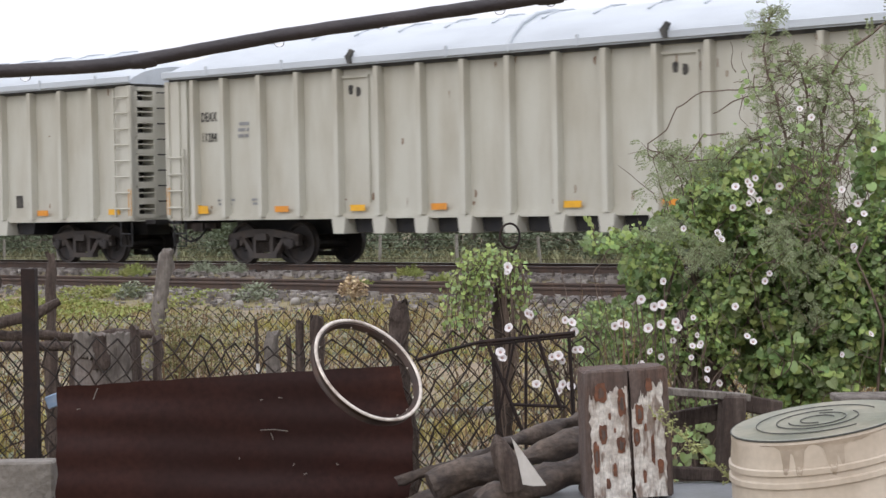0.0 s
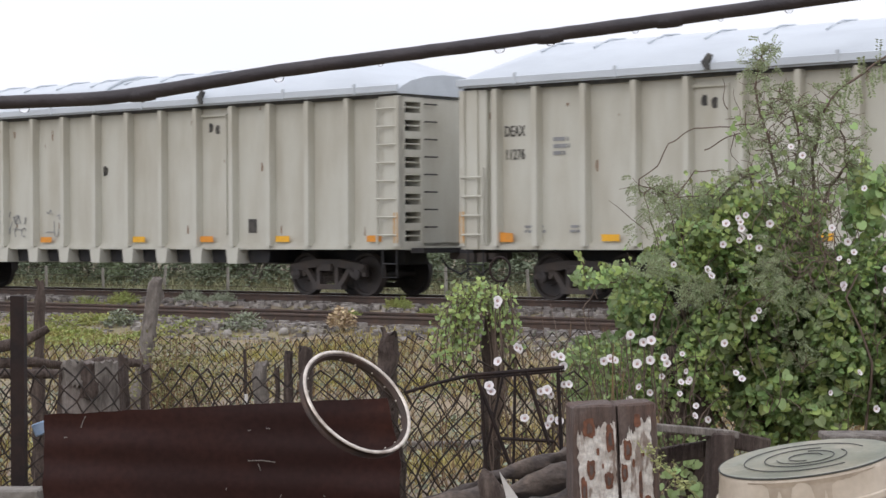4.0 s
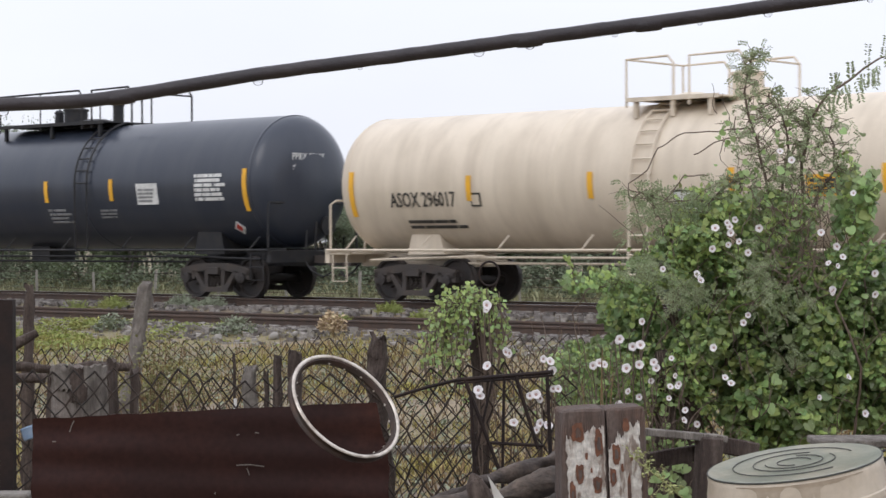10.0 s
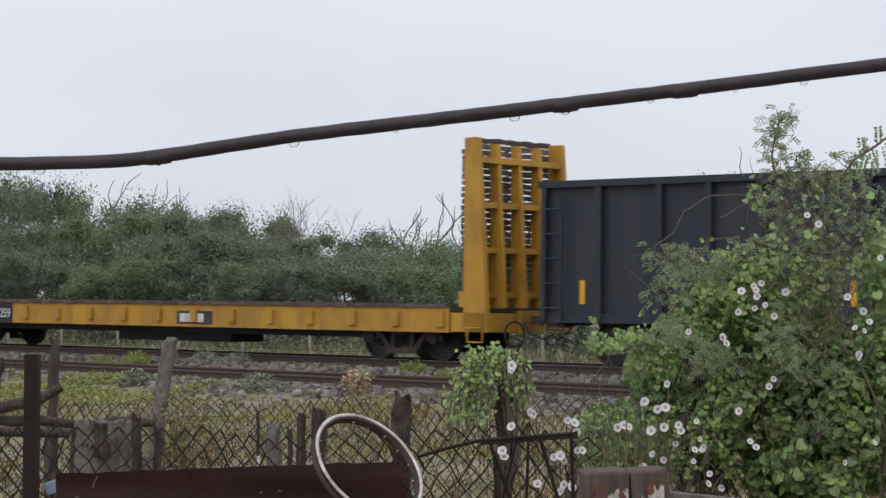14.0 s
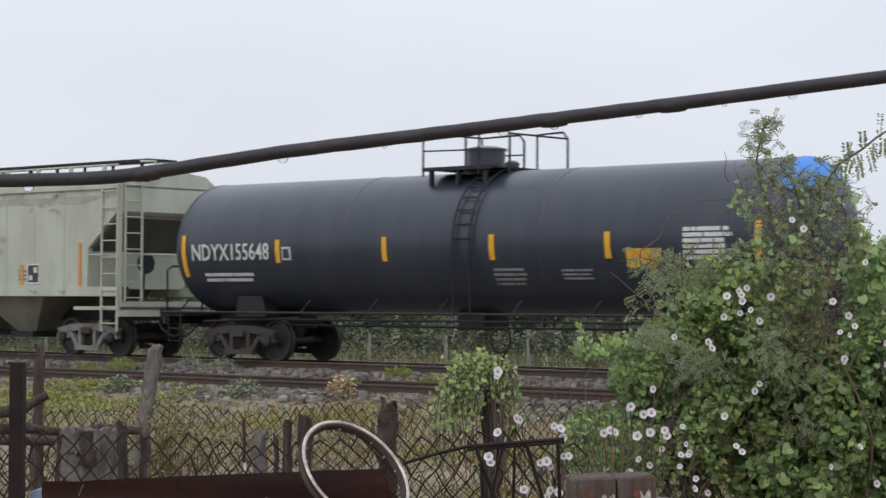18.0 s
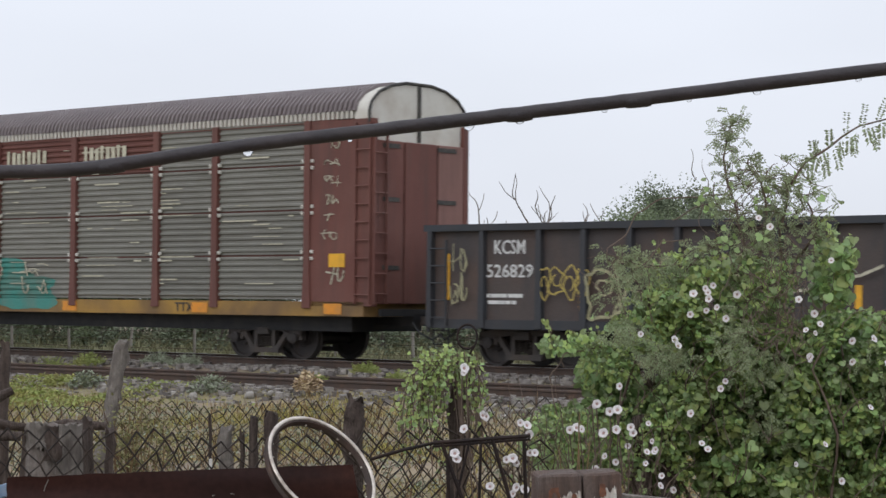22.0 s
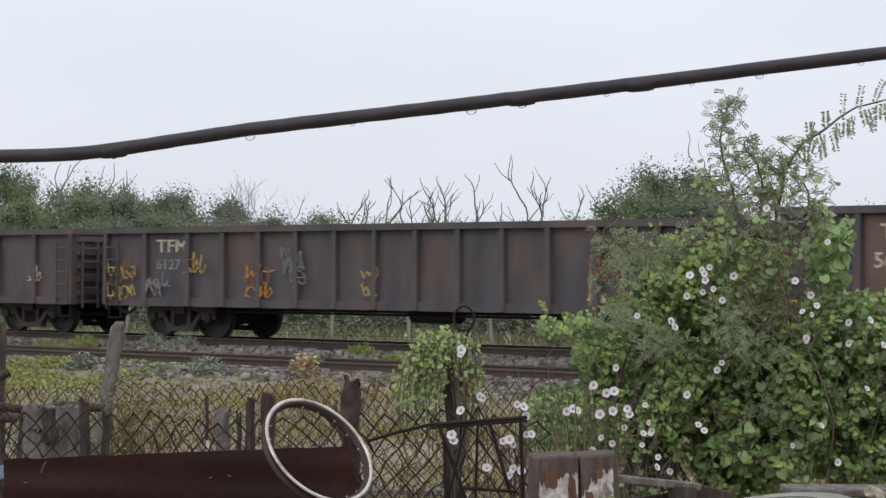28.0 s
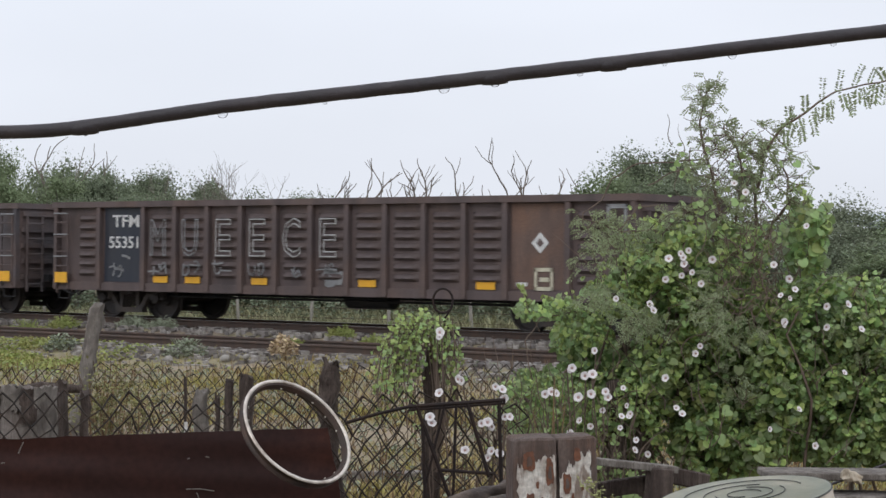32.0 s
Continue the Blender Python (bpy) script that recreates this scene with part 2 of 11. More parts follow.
coil_red = material("coil_red", (0.175, 0.056, 0.042), 0.55, dirt=(0.23, 0.125, 0.10), dirt_amount=0.45, dirt_scale=1.6, stretch=(1.5, 1, 0.4), patch=(0.12, 0.043, 0.035), patch_amount=0.55, grain=0.15)
# paler and pinker than coil_red: the hood's sheen is mixed into its colour
coil_hood_sheen = material("coil_hood_sheen", (0.245, 0.135, 0.118), 0.42, dirt=(0.19, 0.075, 0.058), dirt_amount=0.5, dirt_scale=1.6, stretch=(1, 1.5, 0.6), grain=0.15, bump=0.2, bump_scale=2)
coil_tan = material("coil_tan", (0.285, 0.232, 0.178), 0.5, dirt=(0.17, 0.13, 0.095), dirt_amount=0.5, dirt_scale=1.4, stretch=(1.4, 1.4, 0.3), patch=(0.24, 0.19, 0.14), patch_amount=0.6, grain=0.12)
coil_frame_white = material("coil_frame_white", (0.47, 0.44, 0.375), 0.65, dirt=(0.20, 0.145, 0.10), dirt_amount=0.65, dirt_scale=1.8, stretch=(1.4, 1.4, 0.4), patch=(0.36, 0.33, 0.27), patch_amount=0.6, grain=0.2)
rack_red = material("rack_red", (0.155, 0.058, 0.045), 0.65, dirt=(0.09, 0.05, 0.042), dirt_amount=0.6, dirt_scale=2, stretch=STREAK, patch=(0.20, 0.09, 0.07), patch_amount=0.4, grain=0.2)
rack_panel = material("rack_panel", (0.225, 0.22, 0.192), 0.5, dirt=(0.105, 0.092, 0.075), dirt_amount=0.7, dirt_scale=1.6, stretch=(0.6, 1, 1.6), patch=(0.20, 0.20, 0.165), patch_amount=0.6, patch_scale=0.8, grain=0.25, vary=0.12)
rack_sill = material("rack_sill", (0.40, 0.23, 0.05), 0.65, dirt=(0.10, 0.065, 0.045), dirt_amount=0.85, dirt_scale=1.2, stretch=(0.8, 1, 0.8), patch=(0.16, 0.10, 0.06), patch_amount=0.7, patch_scale=0.6, grain=0.25)
faded_door = material("faded_door", (0.24, 0.125, 0.105), 0.65, dirt=(0.13, 0.07, 0.055), dirt_amount=0.6, dirt_scale=2, stretch=STREAK, grain=0.2)
rack_haze = material("rack_haze", (0.30, 0.295, 0.255), 0.6, dirt=(0.16, 0.15, 0.125), dirt_amount=0.8, dirt_scale=3, grain=0.25)
faded_violet = material("faded_violet", (0.25, 0.20, 0.205), 0.6, dirt=(0.31, 0.26, 0.21), dirt_amount=0.6, dirt_scale=3, grain=0.2)
rack_roof = material("rack_roof", (0.165, 0.135, 0.135), 0.5, dirt=(0.26, 0.22, 0.21), dirt_amount=0.4, dirt_scale=2, grain=0.25)
rack_white = material("rack_white", (0.62, 0.60, 0.54), 0.6, dirt=(0.3, 0.22, 0.15), dirt_amount=0.45, dirt_scale=2, grain=0.12)
flat_yellow = material("flat_yellow", (0.56, 0.30, 0.035), 0.6, dirt=(0.22, 0.11, 0.04), dirt_amount=0.6, dirt_scale=1.8, stretch=(1.6, 1, 0.6), patch=(0.42, 0.21, 0.03), patch_amount=0.5, grain=0.2)
old_plank = material("old_plank", (0.105, 0.085, 0.07), 0.9, dirt=(0.22, 0.19, 0.16), dirt_amount=0.6, dirt_scale=3, stretch=(0.4, 0.4, 6), grain=0.35, grain_scale=30, vary=0.35)
rail_steel = material("rail_steel", (0.085, 0.062, 0.052), 0.7, 0.3, dirt=(0.15, 0.09, 0.06), dirt_amount=0.6, dirt_scale=5, grain=0.2)
rail_top = material("rail_top", (0.55, 0.54, 0.53), 0.3, 0.9, grain=0.1)
tie_wood = material("tie_wood", (0.15, 0.132, 0.118), 0.9, dirt=(0.26, 0.24, 0.215), dirt_amount=0.7, dirt_scale=3, grain=0.3, vary=0.3)


# ---- building helpers ----
class Build:
    """Collects vertices and faces of one mesh."""

    def __init__(self):
        self.v, self.f = [], []

    def add(self, verts, faces):
        k = len(self.v)
        self.v.extend(tuple(p) for p in verts)
        self.f.extend(tuple(i + k for i in q) for q in faces)
        return self

    def box(self, x0, x1, y0, y1, z0, z1):
        return self.add([(x0, y0, z0), (x1, y0, z0), (x1, y1, z0), (x0, y1, z0), (x0, y0, z1), (x1, y0, z1), (x1, y1, z1), (x0, y1, z1)],
                        [(0, 3, 2, 1), (4, 5, 6, 7), (0, 1, 5, 4), (1, 2, 6, 5), (2, 3, 7, 6), (3, 0, 4, 7)])

    def slab(self, poly, y0, y1):
        """A polygon in x, z drawn out from y0 to y1."""
        n = len(poly)
        vs = [(x, y0, z) for x, z in poly] + [(x, y1, z) for x, z in poly]
        fs = [tuple(range(n)), tuple(range(2 * n - 1, n - 1, -1))] + [(i, i + n, (i + 1) % n + n, (i + 1) % n) for i in range(n)]
        return self.add(vs, fs)

    def beam(self, poly, x0, x1):
        """A polygon in y, z drawn out from x0 to x1."""
        n = len(poly)
        vs = [(x0, y, z) for y, z in poly] + [(x1, y, z) for y, z in poly]
        fs = [tuple(range(n - 1, -1, -1)), tuple(range(n, 2 * n))] + [(i, (i + 1) % n, (i + 1) % n + n, i + n) for i in range(n)]
        return self.add(vs, fs)

    def tube(self, pts, r, n=6, caps=True):
        pts = [Vector(p) for p in pts]
        rs = r if isinstance(r, (list, tuple)) else [r] * len(pts)
        rings, side = [], None
        for i, p in enumerate(pts):
            d = (pts[min(i + 1, len(pts) - 1)] - pts[max(i - 1, 0)]).normalized()
            if side is None:
                side = d.cross(Vector((0, 0, 1)) if abs(d.z) < 0.9 else Vector((1, 0, 0))).normalized()
            side = (side - d * side.dot(d)).normalized()
            up = d.cross(side)
            rings.append([p + (side * math.cos(a) + up * math.sin(a)) * rs[i] for a in (2 * math.pi * j / n for j in range(n))])
        vs = [v for ring in rings for v in ring]
        fs = [(i * n + j, i * n + (j + 1) % n, (i + 1) * n + (j + 1) % n, (i + 1) * n + j) for i in range(len(pts) - 1) for j in range(n)]
        if caps:
            fs += [tuple(range(n - 1, -1, -1)), tuple(range((len(pts) - 1) * n, len(pts) * n))]
        return self.add(vs, fs)

    def lathe(self, prof, n=24, axis="x", c=(0, 0, 0)):
        """A profile of (along, radius) turned about an axis."""
        vs, fs = [], []
        for a, r in prof:
            for j in range(n):
                t = 2 * math.pi * j / n
                p, q = r * math.cos(t), r * math.sin(t)
                vs.append({"x": (c[0] + a, c[1] + p, c[2] + q), "y": (c[0] + q, c[1] + a, c[2] + p), "z": (c[0] + p, c[1] + q, c[2] + a)}[axis])
        for i in range(len(prof) - 1):
            for j in range(n):
                fs.append((i * n + j, i * n + (j + 1) % n, (i + 1) * n + (j + 1) % n, (i + 1) * n + j))
        fs += [tuple(range(n - 1, -1, -1)), tuple(range((len(prof) - 1) * n, len(prof) * n))]
        return self.add(vs, fs)

    def moved(self, m):
        self.v = [tuple(m @ Vector(p)) for p in self.v]
        return self

    def mesh(self, name, mat, smooth=30):
        me = bpy.data.meshes.new(name)
        me.from_pydata(self.v, [], self.f)
        me.materials.append(mat)
        if smooth:
            me.polygons.foreach_set("use_smooth", [True] * len(me.polygons))
            me.set_sharp_from_angle(angle=radians(smooth))
        return me


def thing(name, m, label, category, group="", kind=""):
    ob = new(name)
    ob.matrix_basis = m
    ob.empty_display_size = 0.1
    return tagged(ob, label, category, group, kind)


def part(name, build, mat, parent, label="", smooth=30, at=None):
    """One mesh object under a thing or a part. build: a Build, or mesh data to share."""
    me = build.mesh(name, mat, smooth) if isinstance(build, Build) else build
    ob = new(name, me)
    ob.parent = parent
    if at is not None:
        ob.matrix_basis = at
    if label:
        ob["label"] = label
    return ob


def whole(name, build, mat, label, category, group="", kind="", smooth=30, m=None):
    """A thing that is one mesh."""
    ob = new(name, build.mesh(name, mat, smooth))
    if m is not None:
        ob.matrix_basis = m
    return tagged(ob, label, category, group, kind)


def rough_up(b, amount, scale, seed=0.0):
    """Pushes the vertices about by smooth noise."""
    b.v = [tuple(Vector(p) + noise.noise_vector(Vector(p) * scale + Vector((seed, seed * 1.7, -seed))) * amount) for p in b.v]
    return b


def rounded(b, width, segments=1):
    """The same solid with its edges rounded off."""
    bm = bmesh.new()
    vs = [bm.verts.new(p) for p in b.v]
    for f in b.f:
        bm.faces.new([vs[i] for i in f])
    bmesh.ops.bevel(bm, geom=list(bm.edges), offset=width, segments=segments, affect="EDGES", clamp_overlap=True)
    bm.verts.index_update()
    out = Build()
    out.add([v.co for v in bm.verts], [[v.index for v in f.verts] for f in bm.faces])
    bm.free()
    return out


def subdivided(b, cuts):
    bm = bmesh.new()
    vs = [bm.verts.new(p) for p in b.v]
    for f in b.f:
        bm.faces.new([vs[i] for i in f])
    bmesh.ops.subdivide_edges(bm, edges=list(bm.edges), cuts=cuts, use_grid_fill=True)
    bm.verts.index_update()
    out = Build()
    out.add([v.co for v in bm.verts], [[v.index for v in f.verts] for f in bm.faces])
    bm.free()
    return out


def lettering(text, height, outline=0.0, width=None):
    """Flat letters in x, z, facing -y, lower left corner at the origin; outline: the pen's radius for hollow letters."""
    cu = bpy.data.curves.new("letters", "FONT")
    cu.body, cu.size, cu.resolution_u = text, height * 1.42, 2
    if outline:
        cu.fill_mode, cu.bevel_depth, cu.bevel_resolution = "NONE", outline, 0
    else:
        cu.extrude, cu.offset = 0.004, height * 0.012
    ob = bpy.data.objects.new("letters", cu)
    scene.collection.objects.link(ob)
    bpy.context.view_layer.update()
    me = ob.evaluated_get(bpy.context.evaluated_depsgraph_get()).to_mesh()
    b = Build()
    b.add([(v.co.x, -v.co.z, v.co.y) for v in me.vertices], [tuple(p.vertices) for p in me.polygons])
    ob.evaluated_get(bpy.context.evaluated_depsgraph_get()).to_mesh_clear()
    bpy.data.objects.remove(ob)
    bpy.data.curves.remove(cu)
    if width and b.v:
        k = width / max(p[0] for p in b.v)
        b.v = [(x * k, y, z) for x, y, z in b.v]
    return b


def bars(rows, width, height, seed=0, gap=0.45, words=(2, 5)):
    """Rows of small bars for lines of writing too small to read."""
    rnd = random.Random(seed)
    b, h = Build(), height / rows
    for i in range(rows):
        n = rnd.randint(*words)
        cuts = sorted(rnd.random() for _ in range(n - 1))
        z = height - (i + 1) * h
        end = width * rnd.uniform(0.75, 1.0)
        for a, c in zip([0] + cuts, cuts + [1]):
            if (c - a) * end > 0.05:
                b.box(a * end, c * end - 0.03, -0.004, 0.004, z, z + h * (1 - gap))
    return b


def stroke(b, pts, width, depth=0.006):
    """A painted line in x, z of some width."""
    for (x0, z0), (x1, z1) in zip(pts, pts[1:]):
        d = math.hypot(x1 - x0, z1 - z0)
        if d < 1e-6:
            continue
        nx, nz = -(z1 - z0) / d * width / 2, (x1 - x0) / d * width / 2
        ex, ez = (x1 - x0) / d * width * 0.35, (z1 - z0) / d * width * 0.35
        b.slab([(x0 + nx - ex, z0 + nz - ez), (x0 - nx - ex, z0 - nz - ez), (x1 - nx + ex, z1 - nz + ez), (x1 + nx + ex, z1 + nz + ez)], -depth, depth * 0.2)
    return b


def scrawl(width, height, letters, seed, pen=0.04):
    """Sprayed tags that nobody can read: loose hooks, arcs and zigzags in one or two rows."""
    rnd = random.Random(seed)
    b = Build()
    rows = 2 if height >= 0.6 else 1
    lean = rnd.uniform(-0.1, 0.35)
    for row in range(rows):
        hh = height / rows
        n = max(2, min(letters, round(width / 0.27)))
        w = width / n * rnd.uniform(0.85, 1.0)
        for i in range(n):
            if rnd.random() < 0.12:
                continue
            lift = rnd.uniform(-0.12, 0.12)
            tall = rnd.uniform(0.55, 1.05)
            for kind in rnd.sample(("slash", "arc", "zigzag", "hook", "bar"), rnd.choice((1, 2, 2))):
                if kind == "slash":
                    x = rnd.uniform(0.1, 0.9)
                    pts = [(x, rnd.uniform(0, 0.15)), (x + rnd.uniform(-0.2, 0.2), 0.5), (x + rnd.uniform(-0.3, 0.3), rnd.uniform(0.85, 1))]
                elif kind == "arc":
                    a0, span = rnd.uniform(0, 6.28), rnd.uniform(2.6, 5.4)
                    rx = rnd.uniform(0.28, 0.5)
                    pts = [(0.5 + rx * math.cos(a0 + span * k / 10), 0.5 + 0.42 * math.sin(a0 + span * k / 10)) for k in range(11)]
                elif kind == "zigzag":
                    pts = [(-0.05 + 0.34 * k, rnd.uniform(0, 0.4) if k % 2 else rnd.uniform(0.5, 1)) for k in range(4)]
                elif kind == "hook":
                    pts = [(0.15, 1.0), (0.2, 0.45), (0.35, 0.1), (0.65, 0.05), (0.9, 0.3), (0.85, 0.5)]
                else:
                    z = rnd.uniform(0.2, 0.9)
                    pts = [(-0.1, z), (0.5, z + rnd.uniform(-0.05, 0.1)), (1.1, z + rnd.uniform(-0.12, 0.12))]
                stroke(b, [((i + x) * w + lean * z * hh, (row + (z + lift) * tall) * hh) for x, z in pts], pen * rnd.uniform(0.8, 1.4))
    return b


def loops(width, height, letters, seed, pen=0.04):
    """A row of rounded sprayed bubbles that overlap."""
    rnd = random.Random(seed)
    b, w = Build(), width / letters
    for i in range(letters):
        cx, a0 = (i + 0.5) * w, rnd.uniform(0, 6.28)
        rx, rz = w * rnd.uniform(0.48, 0.68), height * rnd.uniform(0.40, 0.52)
        stroke(b, [(cx + rx * math.cos(a0 + 0.42 * k) * (1 + 0.25 * math.sin(3 * a0 + 1.7 * k)), height * 0.5 + rz * math.sin(a0 + 0.42 * k) * (1 + 0.22 * math.sin(5 * a0 + 1.3 * k))) for k in range(16)], pen)
        stroke(b, [(cx + rx * 0.5 * math.cos(2 * a0 + 0.5 * k), height * (0.45 + 0.1 * (i % 2)) + rz * 0.45 * math.sin(2 * a0 + 0.5 * k)) for k in range(9)], pen * 0.8)
    return b


def blob(width, height, seed, n=26, wob=0.16):
    """A filled patch with an uneven outline."""
    rnd = random.Random(seed)
    p = [rnd.uniform(0, 6.28) for _ in range(4)]
    pts = []
    for i in range(n):
        a = 2 * math.pi * i / n
        k = 1 + wob * (math.sin(3 * a + p[0]) + 0.7 * math.sin(5 * a + p[1]) + 0.5 * math.sin(8 * a + p[2])) / 2
        sx = math.copysign(abs(math.cos(a)) ** 0.6, math.cos(a))
        sz = math.copysign(abs(math.sin(a)) ** 0.6, math.sin(a))
        pts.append((width / 2 * (1 + sx * k), height / 2 * (1 + sz * k)))
    return Build().slab(pts, -0.004, 0.0)


def outline(width, height, seed, n=26, wob=0.16, pen=0.04):
    """The painted contour of such a patch."""
    edge = [(v[0], v[2]) for v in blob(width, height, seed, n, wob).v[:n]]
    return stroke(Build(), edge + edge[:1], pen)


def finer(b, size):
    """Cuts long strokes into short pieces, so that they can follow a ribbed wall."""
    out = Build()
    for k in range(0, len(b.v), 8):
        q = [Vector(v) for v in b.v[k:k + 4]]
        n = max(1, math.ceil((q[2] - q[1]).length / size))
        for i in range(n):
            f, g = i / n, (i + 1) / n
            out.slab([(v.x, v.z) for v in (q[0].lerp(q[3], f), q[1].lerp(q[2], f), q[1].lerp(q[2], g), q[0].lerp(q[3], g))], q[0].y, b.v[k + 4][1])
    return out


def scanned(width, height, seed, n, wob, x, z, breaks, depth, step=0.012):
    """A filled patch at x, z, cut into level strips that follow a wall of changing depth; breaks: where the depth jumps along the wall."""
    edge = [(v[0] + x, v[2] + z) for v in blob(width, height, seed, n, wob).v[:n]]
    b = Build()
    for i in range(math.floor(min(q for _, q in edge) / step), math.ceil(max(q for _, q in edge) / step)):
        lo, hi = i * step, (i + 1) * step
        mid = (lo + hi) / 2
        cuts = sorted(x0 + (x1 - x0) * (mid - z0) / (z1 - z0) for (x0, z0), (x1, z1) in zip(edge, edge[1:] + edge[:1]) if (z0 <= mid) != (z1 <= mid))
        for x0, x1 in zip(cuts[::2], cuts[1::2]):
            stops = [x0] + [q for q in breaks if x0 < q < x1] + [x1]
            for l, r in zip(stops, stops[1:]):
                m = (l + r) / 2
                b.add([(l, depth(m, lo), lo), (r, depth(m, lo), lo), (r, depth(m, hi), hi), (l, depth(m, hi), hi)], [(0, 1, 2, 3)])
    return b


def placed(b, x, y, z):
    b.v = [(p[0] + x, p[1] + y, p[2] + z) for p in b.v]
    return b


def wrapped(b, r, axis_z, proud=0.012):
    """Lays flat work in x, z onto the near side of a tank of radius r."""
    out = []
    for x, y, z in b.v:
        a = (z - axis_z) / r
        k = r + proud - y
        out.append((x, -k * math.cos(a), axis_z + k * math.sin(a)))
    b.v = out
    return b


# ---- ground, tracks and far woods ----
TRACK = pose(21.421, 24.641, 0, 0, 0, -41.0)
TRACK_INV = TRACK.inverted()
def track_point(s, off, z=0.0):
    """A place beside the track: along it to the right, and across it away from the yard."""
    return TRACK @ Vector((s, off, z))




def ground_height(x, y):
    p = TRACK_INV @ Vector((x, y, 0))
    o = p.y
    z = -0.52 + 0.10 * noise.noise(Vector((x * 0.25, y * 0.25, 0))) + 0.035 * noise.noise(Vector((x * 1.3, y * 1.3, 3)))
    for c, top, w in ((0.0, -0.19, 2.6), (-4.5, -0.36, 2.5)):
        d = abs(o - c)
        k = min(1.0, max(0.0, (w + 1.1 - d) / 1.6))
        k = k * k * (3 - 2 * k)
        z = max(z, z * (1 - k) + top * k)
    if o > 4:
        z += min(0.35, (o - 4) * 0.05)
    return z


ground_soil = material("ground_soil", (0.215, 0.17, 0.125), 0.95, dirt=(0.215, 0.20, 0.085), dirt_amount=0.9, dirt_scale=0.55, patch=(0.32, 0.25, 0.155), patch_amount=0.85, patch_scale=0.35, grain=0.4, grain_scale=14, bump=0.6, bump_scale=9)
ballast_stone = material("ballast_stone", (0.235, 0.212, 0.195), 0.9, dirt=(0.12, 0.10, 0.09), dirt_amount=0.5, dirt_scale=6, grain=0.3, grain_scale=30, sheer=0.5)


def build_ground():
    b = Build()
    n0, n1 = 150, 150
    xs = [-60 + 140 * i / n0 for i in range(n0 + 1)]
    ys = [-8 + 118 * (i / n1) ** 1.25 for i in range(n1 + 1)]
    vs = [(x, y, ground_height(x, y)) for y in ys for x in xs]
    fs = [(j * (n0 + 1) + i, j * (n0 + 1) + i + 1, (j + 1) * (n0 + 1) + i + 1, (j + 1) * (n0 + 1) + i) for j in range(n1) for i in range(n0)]
    k = len(vs)
    # skirt to the horizon
    ring = [(-60, -8), (80, -8), (80, 110), (-60, 110)]
    far = [(-2500, -2500), (2500, -2500), (2500, 2500), (-2500, 2500)]
    vs += [(x, y, -0.55) for x, y in ring] + [(x, y, -0.6) for x, y in far]
    fs += [(k + i, k + (i + 1) % 4, k + 4 + (i + 1) % 4, k + 4 + i) for i in range(4)]
    fs = fs[:-4] + [(a, d, c, e) for a, e, c, d in fs[-4:]]
    whole("ground", b.add(vs, fs), ground_soil, "damp weedy field of yellow grass and bare soil", "ground", kind="structure", smooth=60)


def rail_build(s0, s1, off, z):
    prof = [(-0.07, -0.17), (0.07, -0.17), (0.07, -0.155), (0.012, -0.13), (0.012, -0.045), (0.036, -0.035), (0.036, -0.006), (0.028, 0.0), (-0.028, 0.0), (-0.036, -0.006), (-0.036, -0.035), (-0.012, -0.045), (-0.012, -0.13), (-0.07, -0.155)]
    return Build().beam([(off + y, z + q) for y, q in prof], s0, s1)


def build_track(centre, z, name, label):
    tr = thing(name, TRACK.copy(), label, "railway track", kind="structure")
    for o in (-0.755, 0.755):
        part("rail", rail_build(-140, 90, centre + o, z), rail_steel, tr, "rusty steel rail")
        part("rail_head", Build().box(-140, 90, centre + o - 0.024, centre + o + 0.024, z - 0.002, z + 0.003), rail_top if centre == 0 else rail_steel, tr)
    rnd = random.Random(4)
    tie = rough_up(Build().box(-0.12, 0.12, centre - 1.3, centre + 1.3, z - 0.34, z - 0.175), 0.012, 3).mesh("tie", tie_wood)
    for i in range(110):
        part("tie", tie, None, tr, at=pose(-58 + 0.56 * i + rnd.uniform(-0.03, 0.03), rnd.uniform(-0.05, 0.05), rnd.uniform(-0.01, 0.01)))


def stone(rnd, r):
    """One small irregular stone."""
    vs = []
    for x in (-1, 1):
        for y in (-1, 1):
            for z in (-1, 1):
                k = r * rnd.uniform(0.45, 1.0)
                vs.append((x * k, y * k, z * k * 0.75))
    return vs, [(0, 1, 3, 2), (4, 6, 7, 5), (0, 4, 5, 1), (2, 3, 7, 6), (0, 2, 6, 4), (1, 5, 7, 3)]


def build_ballast():
    rnd = random.Random(12)
    b = Build()
    for i in range(15000):
        s, o = rnd.uniform(-52, -8), rnd.uniform(-8.3, 3.0)
        p = track_point(s, o)
        if rnd.random() < max(0, (-6.8 - o) * 0.6):
            continue
        vs, fs = stone(rnd, rnd.choice((0.035, 0.045, 0.06, 0.08)))
        a = rnd.uniform(0, 6.28)
        z = ground_height(p.x, p.y) + 0.02
        b.add([(p.x + x * math.cos(a) - y * math.sin(a), p.y + x * math.sin(a) + y * math.cos(a), z + q) for x, y, q in vs], fs)
    whole("ballast", b, ballast_stone, "loose grey-brown ballast stones along the tracks", "ballast", kind="stuff", smooth=0)


build_ground()
build_track(0.0, 0.0, "main_track", "rusty main railway track on wooden ties")
build_track(-4.5, -0.18, "siding_track", "rusty siding track half sunk in ballast")
build_ballast()

